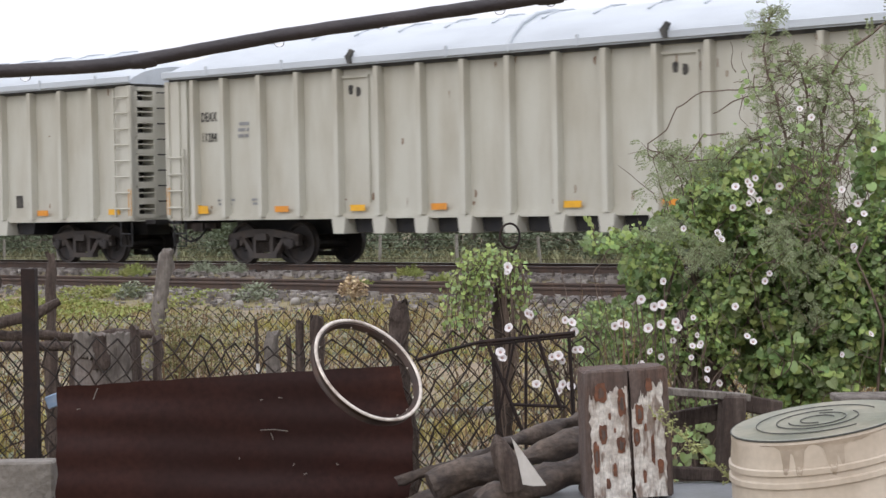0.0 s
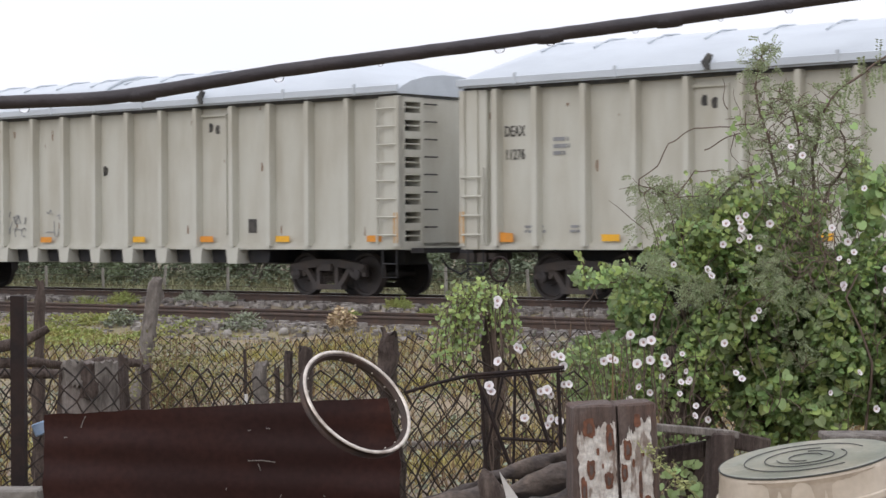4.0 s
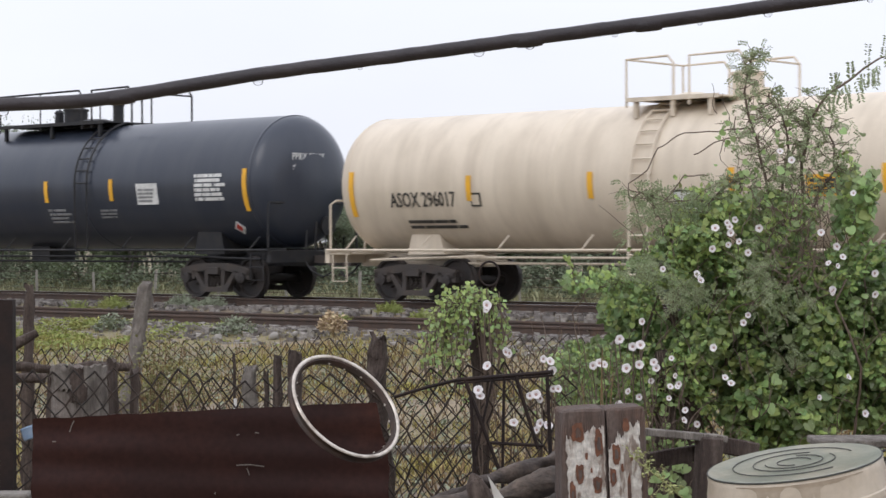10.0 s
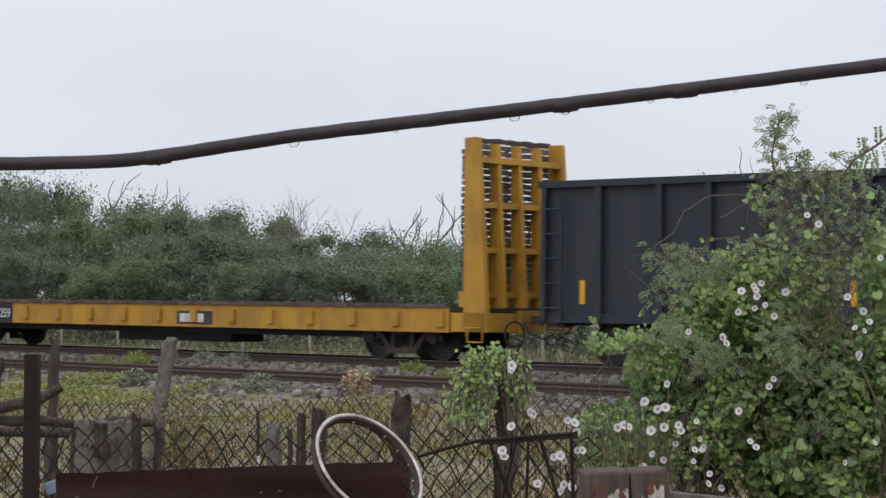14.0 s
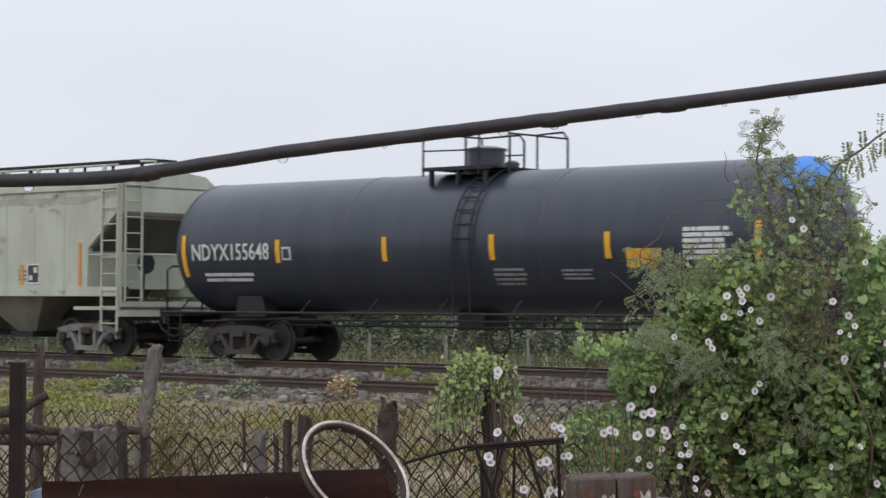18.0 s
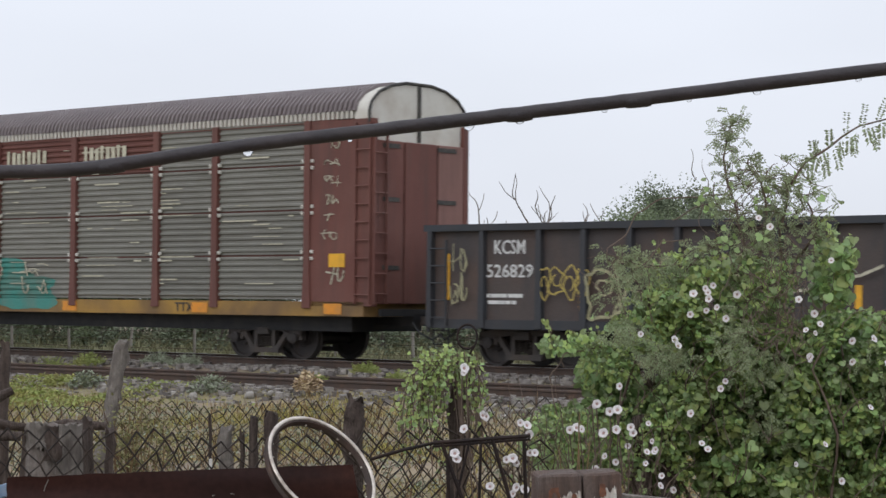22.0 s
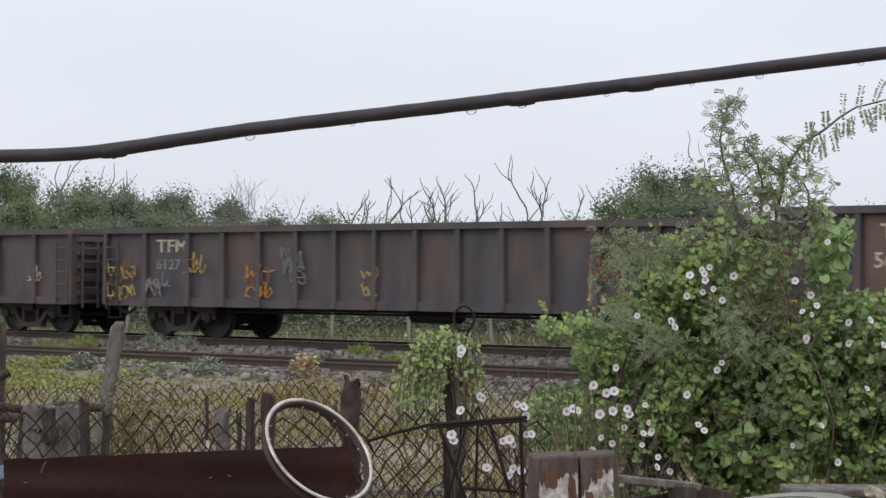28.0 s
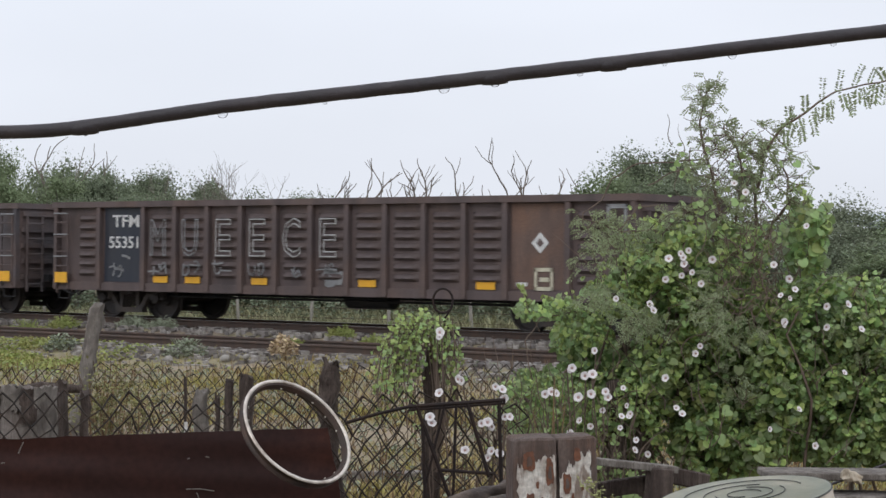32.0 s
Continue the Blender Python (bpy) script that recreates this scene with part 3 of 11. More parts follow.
# ---- plants of the field and the woods ----
# leaf colours behind the track are paled to stand in for distant haze
leaf_far = material("leaf_far", (0.19, 0.22, 0.145), 0.7, grain=0.0, sheer=0.3, patch=(0.22, 0.235, 0.165), patch_amount=0.7, patch_scale=0.5, spec=0.06, thin=0.3)
leaf_far_light = material("leaf_far_light", (0.20, 0.24, 0.135), 0.7, grain=0.0, sheer=0.3, spec=0.06, thin=0.3)
leaf_low = material("leaf_low", (0.185, 0.215, 0.145), 0.8, grain=0.0, sheer=0.3, patch=(0.15, 0.18, 0.12), patch_amount=0.8, patch_scale=0.4, spec=0.06, thin=0.25)
bark_far = material("bark_far", (0.13, 0.11, 0.095), 0.9, dirt=(0.2, 0.18, 0.16), dirt_amount=0.5, dirt_scale=5, grain=0.3)
bark_bare = material("bark_bare", (0.20, 0.17, 0.145), 0.9, grain=0.25)
grass_blade = material("grass_blade", (0.275, 0.235, 0.075), 0.7, grain=0.0, sheer=0.5, patch=(0.385, 0.28, 0.155), patch_amount=0.85, patch_scale=0.9, spec=0.06, thin=0.25)
verge_blade = material("verge_blade", (0.265, 0.265, 0.155), 0.8, grain=0.0, sheer=0.3, patch=(0.31, 0.29, 0.18), patch_amount=0.8, patch_scale=0.5, spec=0.06, thin=0.25)
weed_leaf = material("weed_leaf", (0.235, 0.265, 0.075), 0.6, grain=0.0, sheer=0.4, patch=(0.30, 0.25, 0.09), patch_amount=0.7, patch_scale=2.0, thin=0.25)
dry_leaf = material("dry_leaf", (0.42, 0.315, 0.20), 0.8, grain=0.0, sheer=0.35)
dry_stalk = material("dry_stalk", (0.16, 0.10, 0.06), 0.9, grain=0.0, sheer=0.5, spec=0.1)
olive_weed = material("olive_weed", (0.19, 0.18, 0.085), 0.8, grain=0.0, sheer=0.4, spec=0.1, thin=0.2)
pale_weed = material("pale_weed", (0.20, 0.22, 0.15), 0.7, grain=0.0, sheer=0.35)


def leaf_quad(b, p, size, rnd, up=0.4, ratio=0.55):
    """A small folded leaf of four triangles."""
    a = rnd.uniform(0, 6.28)
    d = Vector((math.cos(a), math.sin(a), rnd.uniform(-0.5, up))).normalized()
    s = d.cross(Vector((rnd.uniform(-1, 1), rnd.uniform(-1, 1), rnd.uniform(0.2, 1)))).normalized()
    w = s * size * ratio * 0.5
    m = p + d * size * 0.5
    b.add([p, m + w, p + d * size, m - w], [(0, 1, 2), (0, 2, 3)])


def pinnate(b, p, d, length, pairs, leaflet, rnd, broad=0.27):
    """A feather leaf: a rib with rows of narrow leaflets."""
    d = d.normalized()
    s = d.cross(Vector((rnd.uniform(-0.4, 0.4), -1, rnd.uniform(-0.3, 0.6)))).normalized()
    q = p.copy()
    for i in range(pairs):
        d = (d + Vector((0, 0, -0.05))).normalized()
        q = q + d * length / pairs
        for sgn in (-1, 1):
            if rnd.random() < 0.10:
                continue
            e = (s * sgn + d * rnd.uniform(0.1, 0.7) + Vector((0, 0, rnd.uniform(-0.35, 0.1)))).normalized()
            w = d * leaflet * broad
            t = q + e * leaflet * rnd.uniform(0.6, 1.15)
            m = q + e * leaflet * 0.5
            b.add([q, m + w, t, m - w], [(0, 1, 2, 3)])
    return q


def twig(b, p, d, length, r, rnd, wander=0.35, n=6):
    """A thin crooked twig; gives back its points."""
    pts = [p.copy()]
    d = d.normalized()
    for k in range(n):
        d = (d + Vector((rnd.uniform(-1, 1), rnd.uniform(-1, 1), rnd.uniform(-1, 1))) * wander).normalized()
        pts.append(pts[-1] + d * length / n)
    b.tube(pts, [r * (1 - 0.6 * k / n) for k in range(n + 1)], 4, False)
    return pts


def limbs(b, p, d, length, r, depth, rnd, tips, spread=0.6):
    """A limb that forks; the ends are gathered in tips."""
    pts, q = [p], p
    for i in range(4):
        d = (d + Vector((rnd.uniform(-1, 1), rnd.uniform(-1, 1), rnd.uniform(-0.3, 0.7))) * 0.22).normalized()
        q = q + d * length / 4
        pts.append(q)
    b.tube(pts, [r * (1 - 0.14 * i) for i in range(5)], 6, False)
    if depth == 0:
        tips.append(q)
        return
    for k in range(rnd.choice((2, 2, 3))):
        e = (d + Vector((rnd.uniform(-1, 1), rnd.uniform(-1, 1), rnd.uniform(-0.2, 0.6))) * spread).normalized()
        limbs(b, pts[rnd.choice((3, 4, 4))], e, length * rnd.uniform(0.55, 0.8), r * 0.55, depth - 1, rnd, tips, spread)


def scrub_tree(seed, height, width, leaves):
    """Meshes of one low thorn tree: trunk with limbs, and a crown of small leaves in uneven clumps."""
    rnd = random.Random(seed)
    tb, cb, tips = Build(), Build(), []
    for k in range(rnd.choice((2, 3, 3))):
        limbs(tb, Vector((rnd.uniform(-0.2, 0.2), rnd.uniform(-0.2, 0.2), -0.15)), Vector((rnd.uniform(-0.5, 0.5), rnd.uniform(-0.5, 0.5), 1)).normalized(), height * 0.42, 0.07, 2, rnd, tips, 0.8)
    blobs = [(t, rnd.uniform(0.28, 0.62) * width / 3) for t in tips]
    for i in range(14):
        a = rnd.uniform(0, 6.28)
        blobs.append((Vector((math.cos(a) * width * rnd.uniform(0.1, 0.48), math.sin(a) * width * rnd.uniform(0.1, 0.48), height * rnd.uniform(0.05, 0.82))), rnd.uniform(0.3, 0.55) * width / 3))
    for i in range(leaves):
        c, r = rnd.choice(blobs)
        v = Vector((rnd.gauss(0, 1), rnd.gauss(0, 1), rnd.gauss(0, 0.75)))
        f = rnd.random() ** 0.6
        p = c + v.normalized() * r * f
        if p.z < 0.0:
            p.z = rnd.uniform(0, 0.4)
        leaf_quad(cb, p, rnd.uniform(0.045, 0.10) * (1.6 - 0.8 * f), rnd, 0.6, 0.7)
    return tb.mesh("trunk", bark_far, 60), cb.mesh("crown", leaf_far, 0), cb.mesh("crown", leaf_far_light, 0)


def bare_tree(seed, height, fine=False, lean=0.0):
    """A dead tree: a kinked trunk that forks into stubby, crooked limbs."""
    rnd = random.Random(seed)
    b = Build()

    def branch(p, d, length, r, depth):
        pts, n = [p], 6
        for k in range(n):
            d = (d + Vector((rnd.uniform(-1, 1), rnd.uniform(-0.6, 0.6), rnd.uniform(-0.15, 0.65))) * 0.24).normalized()
            pts.append(pts[-1] + d * length / n)
        b.tube(pts, [r * (1 - 0.075 * k) for k in range(n + 1)], 6)
        if depth:
            turn = rnd.choice((-1, 1))
            for k in range(2 + (fine or rnd.random() < 0.6)):
                e = (d + Vector((turn * (-1) ** k * rnd.uniform(0.28, 0.62), rnd.uniform(-0.3, 0.3), 0.35))).normalized()
                branch(pts[n if k == 0 else rnd.choice((3, 4, 5))], e, length * rnd.uniform(0.45, 0.72), r * (0.55 if fine else 0.62), depth - 1)
    branch(Vector((0, 0, -0.2)), Vector((lean, 0, 1)).normalized(), height * 0.62, 0.055 if fine else 0.085, 4 if fine else 3)
    top = max(b.v, key=lambda v: v[2])
    k = height / top[2]
    b.v = [(x - (top[0] - lean) * z / top[2], y, z * k) for x, y, z in b.v]
    return b


SKYLINE = [(-0.24, 0.061), (-0.18, 0.061), (-0.166, 0.056), (-0.158, 0.048), (-0.13, 0.050), (-0.10, 0.048), (-0.085, 0.037), (-0.06, 0.035), (0.03, 0.036), (0.085, 0.041), (0.100, 0.045), (0.108, 0.057), (0.125, 0.063), (0.150, 0.064), (0.165, 0.052), (0.19, 0.043), (0.205, 0.045), (0.225, 0.032), (0.27, 0.036)]


def skyline(az):
    """How high the scrub reaches, as a slope from the yard, by direction."""
    for (a0, s0), (a1, s1) in zip(SKYLINE, SKYLINE[1:]):
        if a0 <= az <= a1:
            return s0 + (s1 - s0) * (az - a0) / (a1 - a0)
    return SKYLINE[0][1] if az < 0 else SKYLINE[-1][1]


def build_woods():
    kinds = [scrub_tree(100 + i, 3.6 + 0.25 * (i % 3), 3.8 + 0.3 * (i % 2), 12500) for i in range(5)]
    tall = [max(v.co.z for v in t[1].vertices) for t in kinds]
    rnd = random.Random(33)
    for row, off in enumerate((10.0, 13.0, 16.5, 20.5)):
        s = -76.0 + row * 0.9
        while s < 14:
            p = track_point(s + rnd.uniform(-0.7, 0.7), off + rnd.uniform(-1.0, 1.0))
            z0 = ground_height(p.x, p.y)
            i = rnd.randrange(5)
            h = 1.27 - z0 + skyline(p.x / p.y) * p.y * rnd.uniform(*((0.30, 0.6), (0.55, 0.85), (0.60, 1.0), (0.64, 1.13))[row])
            k = h / tall[i]
            tree = thing("scrub_tree", pose(p.x, p.y, z0, 0, 0, rnd.uniform(0, 360)), "low green thorn tree in the scrub behind the track", "tree", "scrub behind the track")
            part("trunk", kinds[i][0], None, tree, at=Matrix.Diagonal((1.0, 1.0, k, 1)))
            part("crown", kinds[i][1] if rnd.random() < 0.7 else kinds[i][2], None, tree, at=Matrix.Diagonal((1.0, 1.0, k, 1)))
            s += rnd.uniform(2.2, 3.1)
    # dead trees that stand above the scrub
    for i, (x, h, lean) in enumerate(((-1.68, 4.95, -0.25), (-1.17, 5.5, 0.0), (0.0, 5.05, 0.05), (0.28, 4.9, 0.1), (0.58, 5.5, -0.05), (1.45, 5.5, 0.05), (3.1, 6.15, 0.0), (3.98, 5.8, 0.05), (5.75, 5.2, -0.1), (5.9, 5.25, 0.1), (-11.75, 6.0, -0.1), (-10.85, 5.6, 0.15))):
        tree = thing("dead_tree", pose(x, 75, -0.35, 0, 0, 0), "bare grey dead tree rising above the scrub", "tree", "dead trees")
        part("trunk", bare_tree(500 + 7 * i, h, False, lean), bark_bare, tree, "", 60)
    for i, (x, h) in enumerate(((-6.74, 5.6), (-6.2, 5.3), (-7.2, 4.9), (-8.4, 5.2))):
        tree = thing("dead_tree", pose(x, 74, -0.35, 0, 0, 0), "leafless tree of fine grey twigs above the scrub", "tree", "dead trees")
        part("trunk", bare_tree(630 + i, h, True), bark_bare, tree, "", 60)
    # small shed roof between the trees
    shed = thing("shed", pose(15.2, 61, -0.3, 0, 0, 8), "small shed with a pale sheet-metal roof", "shed")
    part("wall", Build().box(-1.9, 1.9, -1.2, 1.2, 0, 2.8), old_plank, shed)
    part("roof", Build().beam([(-1.5, 2.78), (-1.5, 2.92), (1.5, 3.3), (1.5, 3.16)], -2.1, 2.1), silver_lid, shed)


def tuft(b, p, n, h, rnd, lean=0.5):
    for i in range(n):
        a = rnd.uniform(0, 6.28)
        d = Vector((math.cos(a) * lean * rnd.random(), math.sin(a) * lean * rnd.random(), 1)).normalized()
        hh = h * rnd.uniform(0.5, 1.1)
        w = Vector((-math.sin(a), math.cos(a), 0)) * hh * 0.05
        q = p + Vector((rnd.uniform(-1, 1), rnd.uniform(-1, 1), 0)) * 0.05
        m = q + d * hh * 0.6
        t = q + d * hh + Vector((math.cos(a), math.sin(a), -0.3)) * hh * 0.25
        b.add([q - w, q + w, m + w * 0.7, m - w * 0.7, t], [(0, 1, 2, 3), (3, 2, 4)])


WEEDS = [(-8.3, 46.2, 0.42, weed_leaf), (-7.5, 46.5, 0.35, weed_leaf), (-5.9, 46.0, 0.36, pale_weed), (-5.2, 45.6, 0.30, pale_weed), (-1.2, 41.5, 0.26, weed_leaf), (-0.5, 39.6, 0.34, weed_leaf), (-0.1, 38.8, 0.30, weed_leaf), (-2.1, 39.6, 0.24, weed_leaf)]


def build_field():
    rnd = random.Random(77)
    g, w, pl = Build(), Build(), Build()
    for i in range(34000):
        y = rnd.uniform(11.0, 42)
        x = rnd.uniform(-0.26, 0.29) * y
        p = TRACK_INV @ Vector((x, y, 0))
        if p.y > -6.6 and rnd.random() < 0.93:
            continue
        if p.y > -1.5:
            continue
        k = noise.noise(Vector((x * 0.35, y * 0.35, 7)))
        if k < -0.12 and rnd.random() < 0.75:
            continue
        q = Vector((x, y, ground_height(x, y) - 0.01))
        tuft(g, q, 6, rnd.uniform(0.03, 0.125) * (1.5 if k > 0.2 else 1), rnd, 0.9)
    whole("grass", g, grass_blade, "short yellow-green grass of the field", "grass", kind="stuff", smooth=0)
    g = Build()
    for i in range(9000):
        s, o = rnd.uniform(-66, -4), rnd.uniform(2.6, 12)
        p = track_point(s, o)
        tuft(g, Vector((p.x, p.y, ground_height(p.x, p.y))), 7, rnd.uniform(0.12, 0.36) * (1 + 0.06 * o), rnd, 0.8)
    whole("verge_grass", g, verge_blade, "tall grass on the verge behind the track", "grass", kind="stuff", smooth=0)
    # dry stalks and small leafy weeds scattered in the field
    g, w = Build(), Build()
    for i in range(5200):
        y = rnd.uniform(11.5, 34)
        x = rnd.uniform(-0.26, 0.29) * y
        if (TRACK_INV @ Vector((x, y, 0))).y > -6.4:
            continue
        q = Vector((x, y, ground_height(x, y)))
        if i % 2:
            for k in range(3):
                g.tube([q, q + Vector((rnd.gauss(0, 0.05), rnd.gauss(0, 0.05), rnd.uniform(0.05, 0.22)))], 0.004, 3, False)
        else:
            for k in range(7):
                leaf_quad(w, q + Vector((rnd.gauss(0, 0.05), rnd.gauss(0, 0.05), rnd.uniform(0, 0.10))), rnd.uniform(0.03, 0.07), rnd, 0.8)
    whole("dry_stalks", g, dry_stalk, "dry brown stalks scattered in the field", "stalks", kind="stuff", smooth=0)
    whole("field_weeds", w, pale_weed, "small grey-green weeds scattered in the field", "weeds", kind="stuff", smooth=0)
    # green patch of low weeds by the siding
    g = Build()
    for i in range(3600):
        x, y = rnd.gauss(-6.9, 1.1), rnd.gauss(38.5, 3.4)
        p = TRACK_INV @ Vector((x, y, 0))
        if p.y > -5.8 or noise.noise(Vector((x * 0.9, y * 0.5, 3))) < -0.1:
            continue
        q = Vector((x, y, ground_height(x, y)))
        for k in range(5):
            leaf_quad(g, q + Vector((rnd.gauss(0, 0.05), rnd.gauss(0, 0.05), rnd.uniform(0, 0.09))), rnd.uniform(0.05, 0.10), rnd, 0.8)
    whole("low_weeds", g, weed_leaf, "patch of low bright green weeds by the siding", "weeds", kind="stuff", smooth=0)
    # leafy weeds by the siding
    for i, (s, o, r, mat, label) in enumerate(((-41.5, -7.2, 0.55, weed_leaf, "low bright green weed clump"), (-43.0, -7.6, 0.6, weed_leaf, "low bright green weed clump"), (-38.0, -6.8, 0.5, pale_weed, "grey-green weed clump by the siding"),
                                               (-36.4, -6.9, 0.45, pale_weed, "grey-green weed clump by the siding"), (-45.2, -8.0, 0.7, weed_leaf, "low bright green weed clump"), (-40.3, -8.4, 0.6, weed_leaf, "low bright green weed clump"),
                                               (-30.8, -7.0, 0.35, pale_weed, "grey-green weed clump by the siding"), (-20.5, -3.2, 0.45, dry_leaf, "heap of dry brown stalks"), (-27.4, -7.0, 0.4, pale_weed, "grey-green weed clump by the siding"))):
        p = track_point(s, o)
        b = Build()
        z = ground_height(p.x, p.y)
        for k in range(420):
            a, q = rnd.uniform(0, 6.28), rnd.random() ** 0.6
            leaf_quad(b, Vector((r * q * math.cos(a), r * q * math.sin(a), r * 0.9 * rnd.random() * (1 - q * q * 0.8))), rnd.uniform(0.05, 0.10), rnd)
        for k in range(14):
            a = rnd.uniform(0, 6.28)
            b.tube([(0, 0, -0.02), (0.4 * r * math.cos(a), 0.4 * r * math.sin(a), 0.5 * r), (0.7 * r * math.cos(a), 0.7 * r * math.sin(a), 0.75 * r)], 0.006, 4)
        whole("weed", b, mat, label, "weed", "weeds by the siding", smooth=0, m=pose(p.x, p.y, z))
    for i, (x, y, r, mat) in enumerate(WEEDS):
        b, z = Build(), ground_height(x, y)
        for k in range(300):
            a, q = rnd.uniform(0, 6.28), rnd.random() ** 0.6
            pinnate(b, Vector((r * q * math.cos(a), r * q * math.sin(a), r * 0.8 * rnd.random() * (1 - 0.6 * q))), Vector((rnd.gauss(0, 0.6), rnd.gauss(0, 0.6), rnd.uniform(-0.2, 1))), rnd.uniform(0.06, 0.14), 6, rnd.uniform(0.016, 0.03), rnd, 0.4)
        for k in range(12):
            a = rnd.uniform(0, 6.28)
            b.tube([(0, 0, -0.03), (0.35 * r * math.cos(a), 0.35 * r * math.sin(a), 0.5 * r), (0.6 * r * math.cos(a), 0.6 * r * math.sin(a), 0.8 * r)], 0.006, 4)
        whole("weed", b, mat, "feathery green weed beside the siding rail" if mat is weed_leaf else "grey-green feathery weed beside the siding rail", "weed", "weeds by the siding", smooth=0, m=pose(x, y, z))
    # scrub feet behind the track
    b = Build()
    for i in range(52000):
        s, o = rnd.uniform(-72, 4), rnd.uniform(7.0, 12)
        p = track_point(s, o)
        h = (0.45 + 0.95 * max(0, noise.noise(Vector((s * 0.45, o * 0.3, 2))) + 0.35)) * (0.5 + 0.1 * o)
        leaf_quad(b, Vector((p.x, p.y, ground_height(p.x, p.y) + h * rnd.random())), rnd.uniform(0.06, 0.15), rnd)
    whole("undergrowth", b, leaf_low, "leafy undergrowth behind the track", "undergrowth", kind="stuff", smooth=0)
    # dry bush beside the siding
    b = Build()
    for k in range(520):
        a, q = rnd.uniform(0, 6.28), rnd.random() ** 0.5
        leaf_quad(b, Vector((0.24 * q * math.cos(a), 0.24 * q * math.sin(a), 0.08 + 0.36 * rnd.random() * (1.1 - 0.6 * q))), rnd.uniform(0.05, 0.10), rnd, 0.9)
    for k in range(9):
        a = rnd.uniform(0, 6.28)
        b.tube([(0, 0, -0.03), (0.12 * math.cos(a), 0.12 * math.sin(a), 0.3)], 0.007, 4)
    whole("dry_bush", b, dry_leaf, "small straw-coloured dry bush beside the siding", "bush", smooth=0, m=pose(-2.03, 36.0, ground_height(-2.03, 36.0)))
    # pale stones
    for x, y, r in ((-3.05, 36.3, 0.11), (-2.7, 36.4, 0.08), (-4.1, 36.8, 0.09), (0.4, 34.5, 0.09)):
        vs, fs = stone(rnd, r)
        b = subdivided(Build().add(vs, fs), 2)
        c = Vector((0, 0, 0))
        b.v = [tuple(Vector(v).normalized() * r * (0.8 + 0.3 * noise.noise(Vector(v) * 9 + Vector((x, y, 0))))) for v in b.v]
        whole("stone", b, white_stone, "pale rounded stone beside the siding", "stone", "pale stones", smooth=60, m=pose(x, y, ground_height(x, y) + r * 0.5))


white_stone = material("white_stone", (0.30, 0.28, 0.25), 0.9, grain=0.3, grain_scale=20)


pale_post = material("pale_post", (0.36, 0.34, 0.30), 0.9, dirt=(0.18, 0.16, 0.14), dirt_amount=0.6, dirt_scale=5, grain=0.3)


def build_far_fence():
    f = thing("wire_fence", TRACK.copy(), "low wire fence with thin wooden posts behind the track", "fence")
    rnd = random.Random(3)
    post = rough_up(Build().tube([(0, 0, -0.5), (0.01, 0, 0.1), (-0.01, 0, 0.75)], [0.05, 0.045, 0.04], 7), 0.01, 4).mesh("post", pale_post)
    for i in range(26):
        s = -66 + 2.65 * i
        p = track_point(s, 6.2)
        part("post", post, None, f, at=pose(s, 6.2, ground_height(p.x, p.y) + 0.1 + rnd.uniform(-0.05, 0.1), rnd.uniform(-4, 4), rnd.uniform(-4, 4), 0))
    for z in (0.15, 0.40, 0.62):
        b = Build().tube([(-68 + 2.65 * i, 6.2, -0.25 + z + 0.02 * math.sin(i * 2.1)) for i in range(28)], 0.006, 4)
        part("wire", b, rail_steel, f)


build_woods()
build_field()
build_far_fence()


# ---- the yard: fence, scrap, vine ----
weathered_wood = material("weathered_wood", (0.27, 0.24, 0.21), 0.9, dirt=(0.065, 0.052, 0.044), dirt_amount=0.85, dirt_scale=5, stretch=(5, 5, 0.8), patch=(0.12, 0.10, 0.085), patch_amount=0.8, patch_scale=9, grain=0.5, grain_scale=45, bump=1.0, bump_scale=16)
dark_wood = material("dark_wood", (0.062, 0.043, 0.035), 0.85, dirt=(0.165, 0.128, 0.105), dirt_amount=0.75, dirt_scale=6, stretch=(6, 6, 0.6), grain=0.4, grain_scale=60, bump=0.9, bump_scale=20)
stump_wood = material("stump_wood", (0.26, 0.225, 0.20), 0.9, dirt=(0.085, 0.063, 0.052), dirt_amount=0.85, dirt_scale=6, stretch=(5, 5, 0.6), patch=(0.15, 0.12, 0.10), patch_amount=0.8, patch_scale=8, grain=0.45, grain_scale=55, bump=1.0, bump_scale=18)
charred_log = material("charred_log", (0.060, 0.046, 0.039), 0.75, dirt=(0.21, 0.155, 0.115), dirt_amount=0.6, dirt_scale=6, stretch=(1.5, 2, 2), patch=(0.045, 0.034, 0.03), patch_amount=0.7, patch_scale=8, grain=0.5, grain_scale=50, bump=1.0, bump_scale=10)
rust_pole = material("rust_pole", (0.023, 0.0165, 0.0155), 0.8, 0.1, dirt=(0.055, 0.03, 0.02), dirt_amount=0.5, dirt_scale=8, grain=0.25, spec=0.25)
rust_sheet = material("rust_sheet", (0.036, 0.0125, 0.0095), 0.55, 0.0, dirt=(0.125, 0.040, 0.021), dirt_amount=0.85, dirt_scale=1.0, stretch=(0.6, 1, 1.2), dirt_edge=(0.52, 0.7), patch=(0.024, 0.0092, 0.0078), patch_amount=0.9, patch_scale=1.9, grain=0.5, grain_scale=40, bump=0.12, bump_scale=9, spec=0.18)
mesh_wire = material("mesh_wire", (0.022, 0.0165, 0.013), 0.7, 0.2, dirt=(0.075, 0.042, 0.025), dirt_amount=0.5, dirt_scale=12, grain=0.1)
